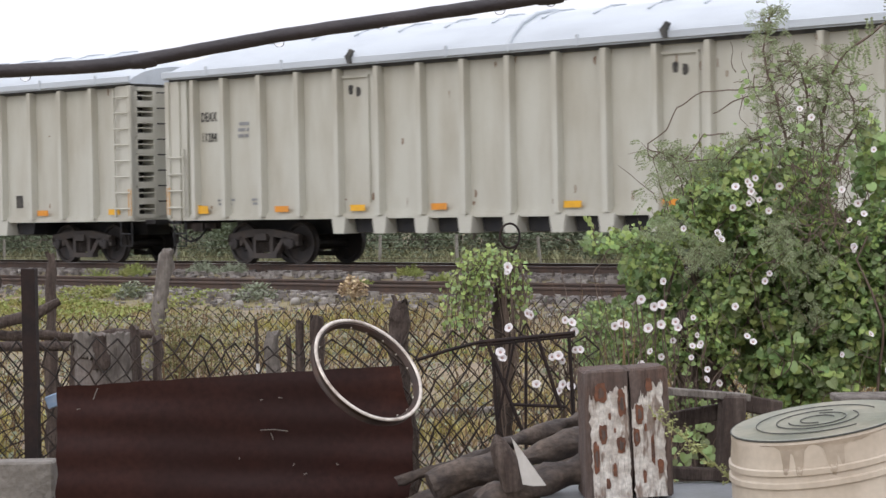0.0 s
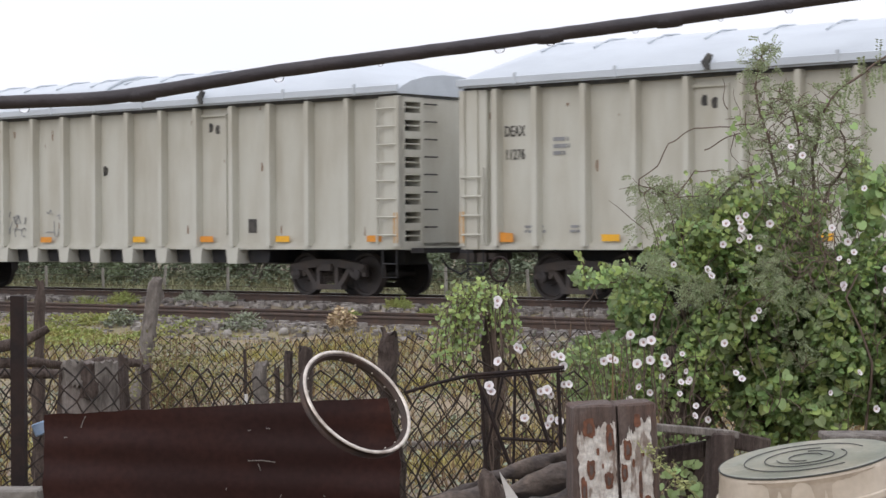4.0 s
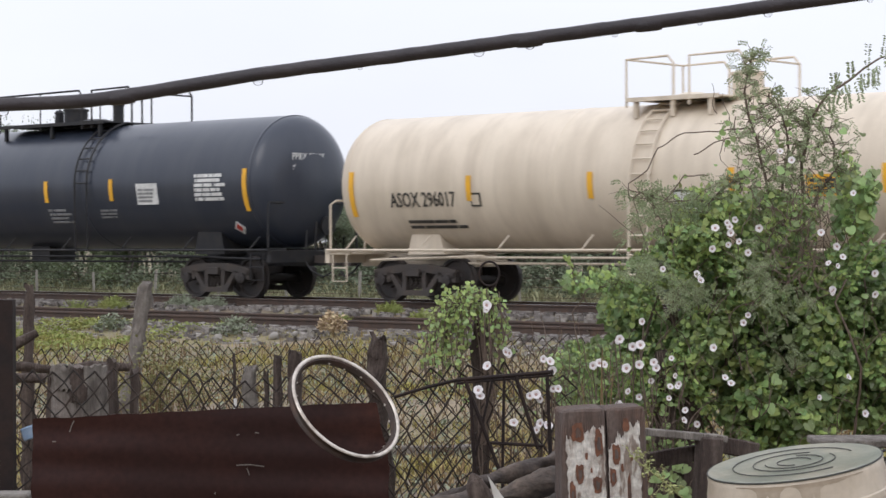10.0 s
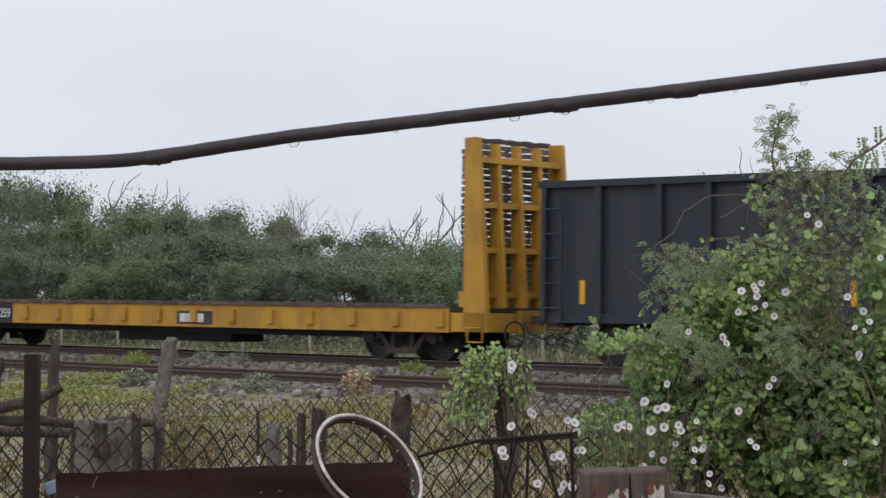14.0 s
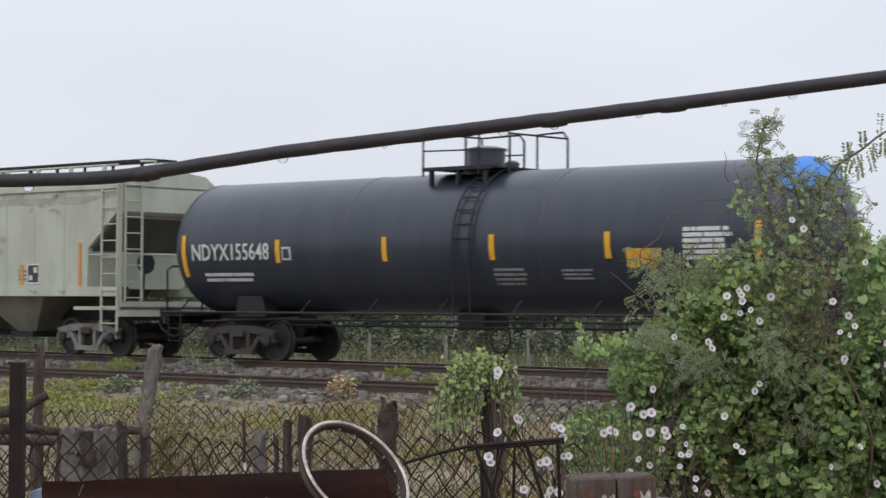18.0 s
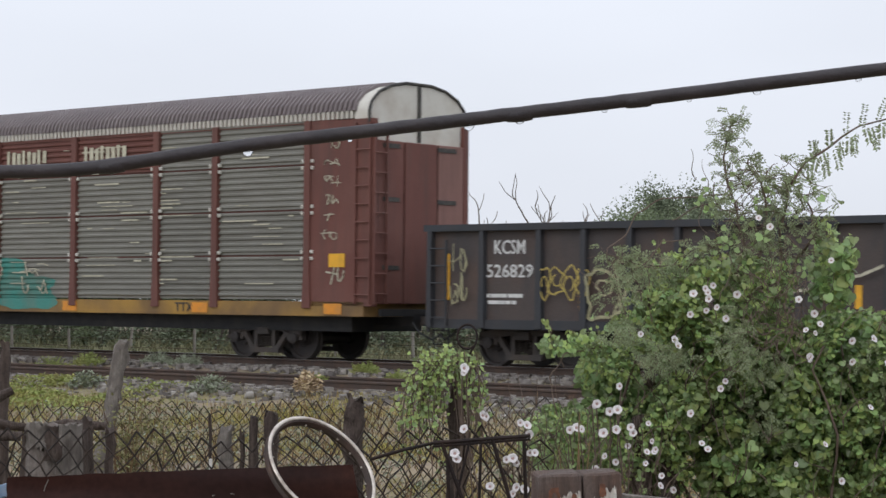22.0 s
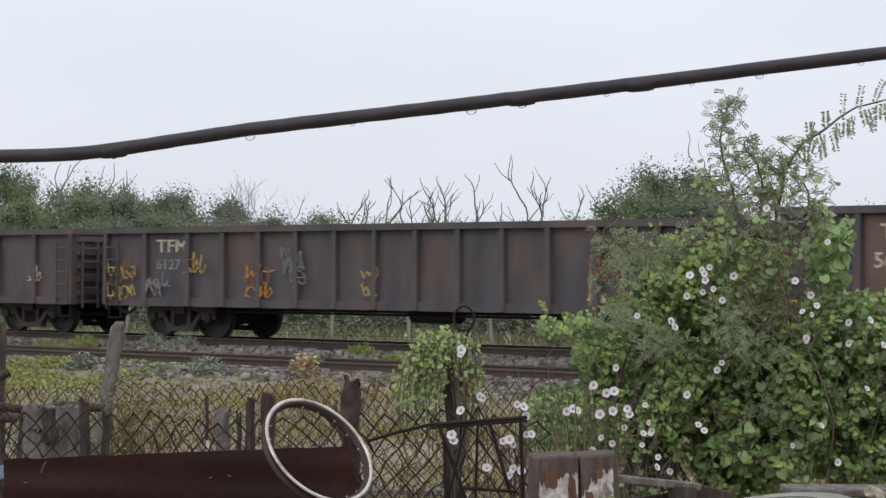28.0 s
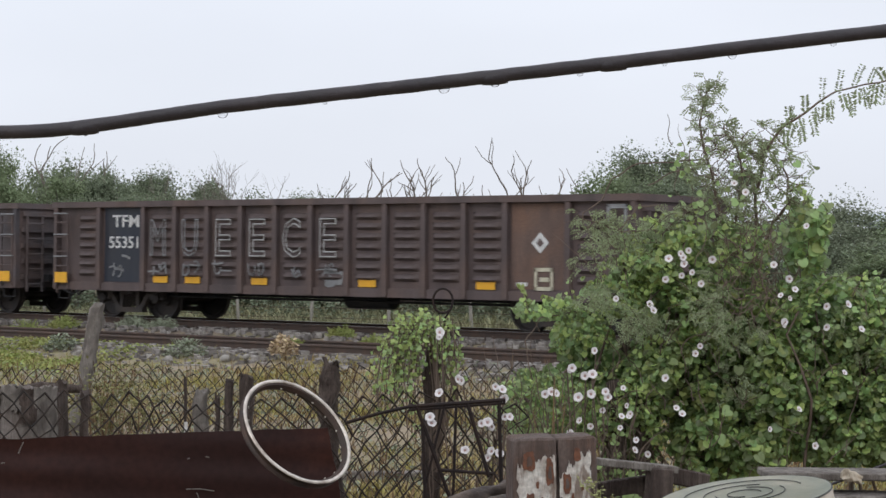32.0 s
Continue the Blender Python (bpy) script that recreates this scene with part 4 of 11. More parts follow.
rim_dark = material("rim_dark", (0.05, 0.036, 0.03), 0.5, 0.4, dirt=(0.12, 0.06, 0.04), dirt_amount=0.5, dirt_scale=10, grain=0.2)
rim_bright = material("rim_bright", (0.66, 0.60, 0.53), 0.33, 0.5, dirt=(0.17, 0.10, 0.065), dirt_amount=0.8, dirt_scale=16, grain=0.3)
peeling_paint = material("peeling_paint", (0.70, 0.66, 0.60), 0.8, dirt=(0.19, 0.125, 0.09), dirt_amount=0.9, dirt_scale=15, stretch=(2.4, 1, 0.6), dirt_edge=(0.55, 0.62), patch=(0.43, 0.37, 0.32), patch_amount=0.85, patch_scale=24, grain=0.5, grain_scale=70, bump=0.9, bump_scale=40)
rust_knot = material("rust_knot", (0.20, 0.082, 0.045), 0.85, dirt=(0.075, 0.04, 0.03), dirt_amount=0.9, dirt_scale=26, patch=(0.11, 0.06, 0.042), patch_amount=0.6, patch_scale=40, grain=0.5, grain_scale=60, bump=0.6)
block_wood = material("block_wood", (0.145, 0.108, 0.092), 0.85, dirt=(0.060, 0.042, 0.035), dirt_amount=0.8, dirt_scale=7, stretch=(6, 6, 0.4), patch=(0.135, 0.075, 0.052), patch_amount=0.7, patch_scale=6, grain=0.4, grain_scale=60, bump=0.7)
tub_body = material("tub_body", (0.56, 0.485, 0.39), 0.4, dirt=(0.36, 0.29, 0.21), dirt_amount=0.6, dirt_scale=3.0, stretch=(3, 3, 0.25), patch=(0.46, 0.385, 0.30), patch_amount=0.7, patch_scale=4, grain=0.15)
tub_lid = material("tub_lid", (0.27, 0.265, 0.205), 0.3, dirt=(0.125, 0.145, 0.115), dirt_amount=0.8, dirt_scale=6, patch=(0.36, 0.325, 0.25), patch_amount=0.8, patch_scale=4, grain=0.2, spec=0.5, bump=0.2, bump_scale=12)
tub_stain = material("tub_stain", (0.39, 0.32, 0.24), 0.4, dirt=(0.24, 0.19, 0.14), dirt_amount=0.7, dirt_scale=14, grain=0.2)
groove_dark = material("groove_dark", (0.06, 0.062, 0.055), 0.6, grain=0.2)
concrete_grey = material("concrete_grey", (0.23, 0.21, 0.185), 0.9, dirt=(0.11, 0.095, 0.08), dirt_amount=0.7, dirt_scale=5, patch=(0.32, 0.295, 0.26), patch_amount=0.5, patch_scale=4, grain=0.35, bump=0.8, bump_scale=25)
zinc_sheet = material("zinc_sheet", (0.42, 0.44, 0.46), 0.45, 0.5, dirt=(0.2, 0.19, 0.18), dirt_amount=0.5, dirt_scale=5, grain=0.2)
white_plastic = material("white_plastic", (0.62, 0.60, 0.57), 0.5, dirt=(0.45, 0.42, 0.38), dirt_amount=0.5, dirt_scale=8, grain=0.1)
foam_beige = material("foam_beige", (0.50, 0.43, 0.33), 0.7, dirt=(0.24, 0.18, 0.12), dirt_amount=0.7, dirt_scale=20, grain=0.3, bump=0.5)
blue_plastic = material("blue_plastic", (0.26, 0.37, 0.52), 0.4, dirt=(0.45, 0.45, 0.45), dirt_amount=0.5, dirt_scale=20, grain=0.2)
rubber_hose = material("rubber_hose", (0.027, 0.022, 0.025), 0.5, dirt=(0.058, 0.045, 0.046), dirt_amount=0.5, dirt_scale=30, grain=0.2, bump=0.12, bump_scale=200)
vine_leaf = material("vine_leaf", (0.20, 0.28, 0.105), 0.40, grain=0.0, sheer=0.5, patch=(0.205, 0.255, 0.115), patch_amount=0.75, patch_scale=6, spec=0.55, thin=0.42)
vine_leaf_mid = material("vine_leaf_mid", (0.265, 0.355, 0.13), 0.38, grain=0.0, sheer=0.5, patch=(0.27, 0.31, 0.14), patch_amount=0.7, patch_scale=6, spec=0.5, thin=0.4)
lime_leaf = material("lime_leaf", (0.335, 0.40, 0.13), 0.45, grain=0.0, sheer=0.45, thin=0.35)
feather_leaf = material("feather_leaf", (0.26, 0.295, 0.165), 0.55, grain=0.0, sheer=0.4, spec=0.2, thin=0.35)
sprig_leaf = material("sprig_leaf", (0.36, 0.37, 0.16), 0.6, grain=0.0, sheer=0.35, spec=0.2, thin=0.2)
twig_bark = material("twig_bark", (0.15, 0.11, 0.085), 0.9, grain=0.25)
petal_white = material("petal_white", (0.80, 0.76, 0.76), 0.6, grain=0.0, thin=0.25)
petal_throat = material("petal_throat", (0.40, 0.27, 0.24), 0.6, grain=0.0)

water_drop = bpy.data.materials.new("water_drop")
water_drop.use_nodes = True
water_drop.node_tree.nodes["Principled BSDF"].inputs["Transmission Weight"].default_value = 1.0
water_drop.node_tree.nodes["Principled BSDF"].inputs["Roughness"].default_value = 0.02
water_drop.node_tree.nodes["Principled BSDF"].inputs["IOR"].default_value = 1.33


def stake(pts, radii, mat, seed, parent, label="", sides=9, jag=True):
    """A rough wooden or metal stake along some points, with a broken top."""
    pts = [Vector(p) for p in pts]
    fine, rr = [], []
    for i in range(len(pts) - 1):
        for k in range(12):
            fine.append(pts[i].lerp(pts[i + 1], k / 12))
            rr.append(radii[i] + (radii[i + 1] - radii[i]) * k / 12)
    fine.append(pts[-1])
    rr.append(radii[-1])
    b = Build().tube(fine, rr, sides)
    b = rough_up(rough_up(b, min(radii) * 0.6, 11, seed), min(radii) * 0.38, 34, seed)
    if jag:
        top = max(v[2] for v in b.v)
        rnd = random.Random(seed)
        b.v = [(x, y, z - rnd.uniform(0, 0.05) if z > top - 0.03 else z) for x, y, z in b.v]
    return part("post", b, mat, parent, label, 50)


def chain_link(x0, x1, y, z0, z1, d, h, r, seed):
    """Zigzag wires that interlock into diamonds."""
    b = Build()
    n = int((x1 - x0) / (d / 2))
    m = int((z1 - z0) / (h / 2))
    for i in range(n):
        pts = []
        for j in range(m + 1):
            x = x0 + d / 2 * (i + ((i + j) % 2)) + (0.10 if (i + j) % 2 else -0.10) * d * 0
            z = z1 - h / 2 * j
            q = Vector((x, y, z))
            q += noise.noise_vector(Vector((x * 2.2, seed, z * 2.2))) * 0.070 + noise.noise_vector(Vector((x * 9, seed + 5, z * 9))) * 0.030
            q.y += 0.004 if (i + j) % 2 else -0.004
            pts.append(q)
        b.tube(pts, r, 4, False)
    return b


def build_fences():
    near = thing("chain_link_fence", Matrix(), "rusty chain-link fence on rough wooden and iron posts", "fence", "chain-link fences")
    part("wire_mesh", chain_link(-2.75, 0.62, 9.7, -0.50, 0.66, 0.092, 0.108, 0.0050, 2.0), mesh_wire, near, "sagging diamond wire mesh", 0)
    part("iron_post", rough_up(Build().box(-2.05, -1.985, 9.50, 9.565, -0.6, 1.0), 0.004, 8), rust_pole, near, "square rusty iron post")
    stake([(-2.415, 9.5, -0.6), (-2.285, 9.5, 0.30), (-2.225, 9.5, 0.72), (-2.185, 9.5, 0.995)], [0.044, 0.042, 0.038, 0.037], dark_wood, 61, near, "dark leaning wooden post tied with wire")
    stake([(-2.55, 10.3, -0.6), (-2.50, 10.3, 0.3), (-2.455, 10.3, 0.80)], [0.07, 0.06, 0.045], dark_wood, 62, near, "short dark split post")
    part("rail", rough_up(Build().tube([(-3.4, 10.1, 0.58), (-2.9, 10.1, 0.615), (-2.6, 10.12, 0.59), (-2.3, 10.1, 0.605), (-1.95, 10.1, 0.60)], [0.032, 0.028, 0.03, 0.026, 0.02], 9), 0.016, 9), dark_wood, near, "dark wooden cross rail", 50)
    stake([(-0.30, 9.82, -0.6), (-0.305, 9.82, 0.15), (-0.345, 9.82, 0.60), (-0.325, 9.82, 0.83)], [0.058, 0.052, 0.05, 0.038], dark_wood, 3, near, "dark split wooden post")
    stake([(0.146, 9.85, -0.6), (0.146, 9.85, 0.15), (0.154, 9.85, 0.90)], [0.042, 0.040, 0.036], dark_wood, 4, near, "dark wooden post")
    far = thing("chain_link_fence", Matrix(), "second chain-link fence on leaning grey stakes", "fence", "chain-link fences")
    part("wire_mesh", chain_link(-4.0, 2.3, 13.4, -0.52, 0.60, 0.072, 0.082, 0.0036, 8.0), mesh_wire, far, "sagging diamond wire mesh", 0)
    k = 13.2 / 11.5
    for i, (x0, z0, x1, z1, r, mat) in enumerate(((-1.90, -0.6, -1.662, 1.06, 0.052, weathered_wood), (-2.33, -0.6, -2.314, 1.045, 0.038, dark_wood), (0.69, -0.6, 0.692, 0.70, 0.055, dark_wood))):
        stake([(x0 * k, 13.2, z0), ((x0 + x1) / 2 * k, 13.2, (z0 + z1) / 2 - 0.03), (x1 * k, 13.2, z1 * k - 0.19)], [r * 1.25, r * 1.1, r * 0.8], mat, 11 + i, far, "leaning weathered stake")
    for i, (x, z, r, mat) in enumerate(((-1.713, 0.682, 0.035, dark_wood), (-0.783, 0.722, 0.042, dark_wood), (-0.871, 0.687, 0.028, dark_wood), (-1.009, 0.641, 0.045, weathered_wood), (-1.09, 0.70, 0.010, dark_wood), (-1.60, 0.62, 0.03, dark_wood), (-0.93, 0.62, 0.018, dark_wood))):
        stake([(x * 1.0, 10.6, -0.6), (x + 0.01, 10.6, 0.1), (x, 10.6, z)], [r * 1.15, r, r * 0.75], mat, 21 + i, far, "short broken stake")
    stake([(1.17, 10.9, -0.6), (1.18, 10.9, 0.25), (1.215, 10.9, 0.92)], [0.085, 0.08, 0.06], dark_wood, 41, far, "thick dark post under the vine")
    stake([(1.07, 10.44, -0.6), (1.075, 10.44, 0.25), (1.095, 10.44, 0.72)], [0.062, 0.058, 0.05], dark_wood, 43, far, "dark split post under the vine")
    stake([(1.225, 10.44, -0.6), (1.22, 10.44, 0.2), (1.212, 10.44, 0.60)], [0.05, 0.045, 0.038], dark_wood, 44, far, "dark split post under the vine")
    b = Build().tube([(-2.75, 11.3, 0.61), (-2.5, 11.3, 0.575), (-2.3, 11.3, 0.60), (-2.1, 11.3, 0.57), (-1.95, 11.3, 0.59), (-1.72, 11.3, 0.575)], [0.03, 0.026, 0.03, 0.024, 0.028, 0.02], 9)
    part("cross_rail", rough_up(b, 0.02, 9, 3), dark_wood, far, "rough dark wooden rail", 50)
    b = Build().tube([(-2.72, 11.25, 0.62), (-2.35, 11.25, 0.70), (-2.22, 11.25, 0.78)], [0.03, 0.03, 0.02], 8)
    part("cross_rail", rough_up(b, 0.015, 9, 5), dark_wood, far, "rough dark wooden rail", 50)
    # olive weed standing behind the leaning stake
    rnd = random.Random(17)
    dw = thing("dry_weed", pose(-1.74, 12.5, -0.52), "olive dry weed of thin stalks behind the fence", "weed")
    st, lv = Build(), Build()
    for i in range(46):
        e = twig(st, Vector((rnd.gauss(0, 0.05), rnd.gauss(0, 0.05), -0.02)), Vector((rnd.gauss(0, 0.10), rnd.gauss(0, 0.1), 1)), rnd.uniform(0.85, 1.24), 0.0045, rnd, 0.07, 9)
        for q in e[5:]:
            for k in range(5):
                leaf_quad(lv, q + Vector((rnd.gauss(0, 0.03), rnd.gauss(0, 0.03), rnd.gauss(0, 0.03))), rnd.uniform(0.02, 0.045), rnd, 0.9, 0.4)
    for i in range(700):
        leaf_quad(lv, Vector((rnd.gauss(0.06, 0.16), rnd.gauss(0, 0.08), 0.92 + rnd.gauss(0, 0.11))), rnd.uniform(0.018, 0.04), rnd, 0.9, 0.4)
    part("stalk", st, dry_stalk, dw, "", 0)["kind"] = "stuff"
    part("foliage", lv, olive_weed, dw, "small olive leaves", 0)["kind"] = "stuff"
    # heavy broken stump in the fence line
    st = thing("stump", pose(-1.865, 10.6, 0.0), "ragged broken grey stump with dark split bark", "stump")
    n, rows, b = 40, 34, Build()
    for j in range(rows + 1):
        for i in range(n):
            t = 2 * math.pi * i / n
            top = 0.60 + 0.03 * math.cos(t - 2.6) + 0.055 * noise.noise(Vector((math.cos(t) * 2.5, math.sin(t) * 2.5, 3))) + 0.018 * noise.noise(Vector((math.cos(t) * 9, math.sin(t) * 9, 5)))
            z = -0.62 + (top + 0.62) * j / rows
            r = 0.150 * (1.12 - 0.12 * j / rows) * (1 + 0.10 * noise.noise(Vector((math.cos(t) * 1.6, math.sin(t) * 1.6, z * 1.2))) + 0.05 * noise.noise(Vector((math.cos(t) * 7, math.sin(t) * 7, z * 2.5))))
            b.v.append((r * math.cos(t), r * math.sin(t), z))
    b.v.append((0.01, 0.0, 0.585))
    b.f = [(j * n + i, j * n + (i + 1) % n, (j + 1) * n + (i + 1) % n, (j + 1) * n + i) for j in range(rows) for i in range(n)] + [(rows * n + i, rows * n + (i + 1) % n, (rows + 1) * n) for i in range(n)]
    part("heartwood", b, stump_wood, st, "bare grey wood", 50)
    for k, (t0, t1, z0, z1) in enumerate(((-1.35, -0.55, -0.6, 0.64), (-0.55, 0.5, -0.6, 0.60), (-1.75, -1.25, 0.46, 0.63), (-2.5, -1.7, 0.52, 0.645), (0.4, 1.4, -0.6, 0.63), (-3.3, -2.75, -0.6, 0.58))):
        b, m, q = Build(), 10, 22
        for layer in (0.150, 0.172):
            for j in range(q + 1):
                for i in range(m + 1):
                    t, f = t0 + (t1 - t0) * i / m, j / q
                    edge = 0.05 * noise.noise(Vector((f * 6, k * 3.0, 0))) * (1 if i in (0, m) else 0)
                    z = z0 + (z1 - z0) * f + (0.03 * noise.noise(Vector((i * 0.8, k, 2))) if j in (0, q) else 0)
                    r = layer + 0.018 * noise.noise(Vector((t * 6, z * 9, k))) + 0.010 * noise.noise(Vector((t * 20, z * 24, k)))
                    b.v.append((r * math.cos(t + edge), r * math.sin(t + edge), z))
        w, o = m + 1, (m + 1) * (q + 1)
        for j in range(q):
            for i in range(m):
                c = (j * w + i, j * w + i + 1, (j + 1) * w + i + 1, (j + 1) * w + i)
                b.f += [c[::-1], tuple(v + o for v in c)]
        for i in range(m):
            b.f += [(i, i + 1, i + 1 + o, i + o), (q * w + i, q * w + i + o, q * w + i + 1 + o, q * w + i + 1)]
        for j in range(q):
            b.f += [(j * w, j * w + o, (j + 1) * w + o, (j + 1) * w), (j * w + m, (j + 1) * w + m, (j + 1) * w + m + o, j * w + m + o)]
        part("bark", b, dark_wood if k % 3 else weathered_wood, st, "dark split bark", 40)
    b = Build().box(-0.03, 0.03, -0.02, 0.02, 0, 0.07).lathe([(0.07, 0.022), (0.10, 0.012)], 8, "z")
    whole("plastic_bottle", rounded(b, 0.005), blue_plastic, "crushed blue plastic bottle stuck in the fence", "bottle", m=pose(-1.97, 9.63, 0.37, 0, 70, 0))
    whole("tag_strip", Build().box(-0.008, 0.008, -0.004, 0.004, -0.5, 0.45), white_plastic, "thin white plastic strip on the fence", "strip", m=pose(-1.075, 10.5, 0.02))


# flecks on the sheet: x, z, length, tilt
STRAWS = [(-0.878, 0.335, 0.115, -3), (-0.835, 0.322, 0.03, -70), (-0.876, 0.459, 0.012, 20), (-0.80, 0.47, 0.016, -10), (-0.744, 0.185, 0.012, 60), (-0.70, 0.149, 0.014, 15), (-0.564, 0.192, 0.010, -30), (-0.968, 0.215, 0.009, 75), (-1.636, 0.436, 0.014, 8), (-1.566, 0.477, 0.05, 68)]


def build_scrap():
    # rusted corrugated sheet
    b = Build()
    nu, nv = 44, 72
    for layer in (0, 1):
        for j in range(nv + 1):
            for i in range(nu + 1):
                u, v = i / nu, j / nv
                top = 0.530 + 0.065 * u + 0.006 * noise.noise(Vector((u * 14, 0, 0)))
                z = top + (-0.75 - top) * v
                x = -1.716 - 0.05 * v + u * (1.42 + 0.07 * min(1, v * 5) - 0.03 * v) + (0.012 * noise.noise(Vector((0, z * 9, u * 2))) if i in (0, nu) else 0)
                y = 8.6 + 0.0055 * math.sin(2 * math.pi * (z + 0.05 * u) / 0.15) * (0.6 + 0.6 * noise.noise(Vector((u * 3, z * 2, 4)))) + 0.05 * math.sin(u * 2.6 + 0.4) + 0.012 * noise.noise(Vector((x * 3, z * 3, 1))) + layer * 0.003
                b.v.append((x, y, z))
    n = nu + 1
    o = (nu + 1) * (nv + 1)
    for j in range(nv):
        for i in range(nu):
            q = (j * n + i, j * n + i + 1, (j + 1) * n + i + 1, (j + 1) * n + i)
            b.f += [q[::-1], tuple(k + o for k in q)]
    for i in range(nu):
        b.f += [(i, i + 1, i + 1 + o, i + o), (nv * n + i, nv * n + i + o, nv * n + i + 1 + o, nv * n + i + 1)]
    for j in range(nv):
        b.f += [(j * n, j * n + o, (j + 1) * n + o, (j + 1) * n), (j * n + nu, (j + 1) * n + nu, (j + 1) * n + nu + o, j * n + nu + o)]
    whole("corrugated_sheet", b, rust_sheet, "dark rusty corrugated iron sheet leaning on the fence", "metal sheet", smooth=50)
    for i, (x, z, ln, tilt) in enumerate(STRAWS):
        whole("dry_scrap", Build().tube([(0, 0, 0), (ln * 0.5, 0, 0.04 * ln), (ln, 0.0, 0)], 0.0026, 5), weathered_wood, "thin pale dry straw stuck to the sheet", "straw", "straws on the sheet", m=pose(x, 8.582 + 0.05 * math.sin((x + 1.716) / 1.42 * 2.6 + 0.4), z, 0, -tilt, 0))
    # wheel rim
    rim = thing("wheel_rim", Matrix.Translation((-0.424, 8.46, 0.581)) @ Vector((0.549, -0.561, 0.62)).to_track_quat("Z", "Y").to_matrix().to_4x4() @ Matrix.Scale(0.945, 4), "bare spokeless wheel rim hung on the iron sheet", "wheel rim")
    n = 72

    def ring(prof):
        bb = Build()
        vs = [(r * math.cos(2 * math.pi * j / n), r * math.sin(2 * math.pi * j / n), a) for a, r in prof for j in range(n)]
        m = len(prof)
        fs = [(i * n + j, i * n + (j + 1) % n, ((i + 1) % m) * n + (j + 1) % n, ((i + 1) % m) * n + j) for i in range(m) for j in range(n)]
        return bb.add(vs, fs)
    part("rim_well", ring([(-0.021, 0.262), (-0.012, 0.252), (0.012, 0.252), (0.021, 0.262), (0.018, 0.247), (0.0, 0.238), (-0.018, 0.247)]), rim_dark, rim, "", 40)
    for a, w in ((-0.022, 0.0035), (0.022, 0.0085)):
        part("rim_edge", ring([(a + 0.7 * w * math.cos(t), 0.262 + w * math.sin(t)) for t in [math.pi * 2 * k / 8 for k in range(8)]]), rim_bright if a > 0 else rim_dark, rim, "worn pale metal edge" if a > 0 else "thin rusty back edge", 60)
    for k in range(18):
        a = 2 * math.pi * k / 18
        part("spoke_hole", Build().lathe([(0.0, 0.0045), (0.003, 0.0045), (0.004, 0.002)], 8, "x"), rim_bright, rim, "", 60, at=pose(0.2375 * math.cos(a), 0.2375 * math.sin(a), 0.004 * (-1) ** k, 0, 0, 180 + 360 * k / 18))
    # upright block with peeling white paint
    blk = thing("wooden_block", pose(0.597, 8.0, 0.135, 0, -2.2, 4), "upright wooden block with peeling white paint and a long crack", "wooden block")
    for x0, x1, s in ((-0.156, 0.006, 1), (0.0085, 0.158, 2)):
        b = subdivided(rounded(Build().box(x0, x1, -0.12, 0.12, 0.0, 0.488), 0.008), 3)
        b = rough_up(b, 0.008, 9, s)
        b.v = [(x - 0.02 * (1 - z / 0.488) * (x < 0), y, z) for x, y, z in b.v]
        part("half", b, block_wood, blk, "", 40)
    rnd = random.Random(8)

    def ragged(x0, x1, z0, left_top, right_top, seed):
        """A sheet of paint with a finely torn upper edge and chipped sides."""
        n = 60
        up = [(x0 + (x1 - x0) * k / n, left_top + (right_top - left_top) * k / n + 0.035 * noise.noise(Vector((k * 0.13, seed, 0))) + 0.026 * noise.noise(Vector((k * 0.55, seed, 3)))) for k in range(n + 1)]
        left = [(x0 + 0.010 * noise.noise(Vector((k * 0.5, seed, 7))), z0 + (left_top - 0.03 - z0) * k / 30) for k in range(30)]
        right = [(x1 + 0.010 * noise.noise(Vector((k * 0.5, seed, 11))), right_top - 0.03 + (z0 - right_top + 0.03) * k / 30) for k in range(1, 31)]
        return Build().slab((left + up + right)[::-1], -0.003, 0.0)
    for i, (x0, x1, left_top, right_top) in enumerate(((-0.146, -0.002, 0.385, 0.425), (0.012, 0.134, 0.345, 0.445))):
        part("paint_layer", placed(ragged(x0, x1, 0.0, left_top, right_top, 40 + i), 0, -0.1265, 0), peeling_paint, blk, "flaking white paint with bare brown wood", 0)
    for i, (x, z, w, hgt) in enumerate(((-0.102, 0.405, 0.045, 0.072), (-0.024, 0.362, 0.029, 0.10), (-0.10, 0.250, 0.030, 0.072), (-0.034, 0.205, 0.032, 0.062), (0.041, 0.318, 0.030, 0.075), (0.026, 0.232, 0.024, 0.066), (0.082, 0.425, 0.024, 0.05),
                                        (0.086, 0.178, 0.013, 0.11), (-0.130, 0.161, 0.022, 0.12), (0.112, 0.116, 0.022, 0.054), (-0.062, 0.11, 0.014, 0.05), (-0.072, 0.315, 0.010, 0.026), (0.062, 0.265, 0.009, 0.03), (-0.055, 0.26, 0.007, 0.018), (0.10, 0.30, 0.008, 0.022), (-0.09, 0.06, 0.016, 0.04), (0.05, 0.08, 0.012, 0.05))):
        part("rust_knot", placed(blob(w, hgt, 300 + i, 30, 0.17), x - w / 2, -0.1305, z - hgt / 2), rust_knot, blk, "rusty brown knot in the paint", 0)
        if hgt > 0.06:
            part("knot_hole", placed(blob(w * 0.45, hgt * 0.5, 340 + i, 20, 0.3), x - w * 0.2, -0.1335, z - hgt * 0.28), block_wood, blk, "dark middle of the knot", 0)
    # zinc sheet and timber under the block
    b = subdivided(Build().box(0.26, 1.08, 7.72, 8.35, 0.118, 0.128), 4)
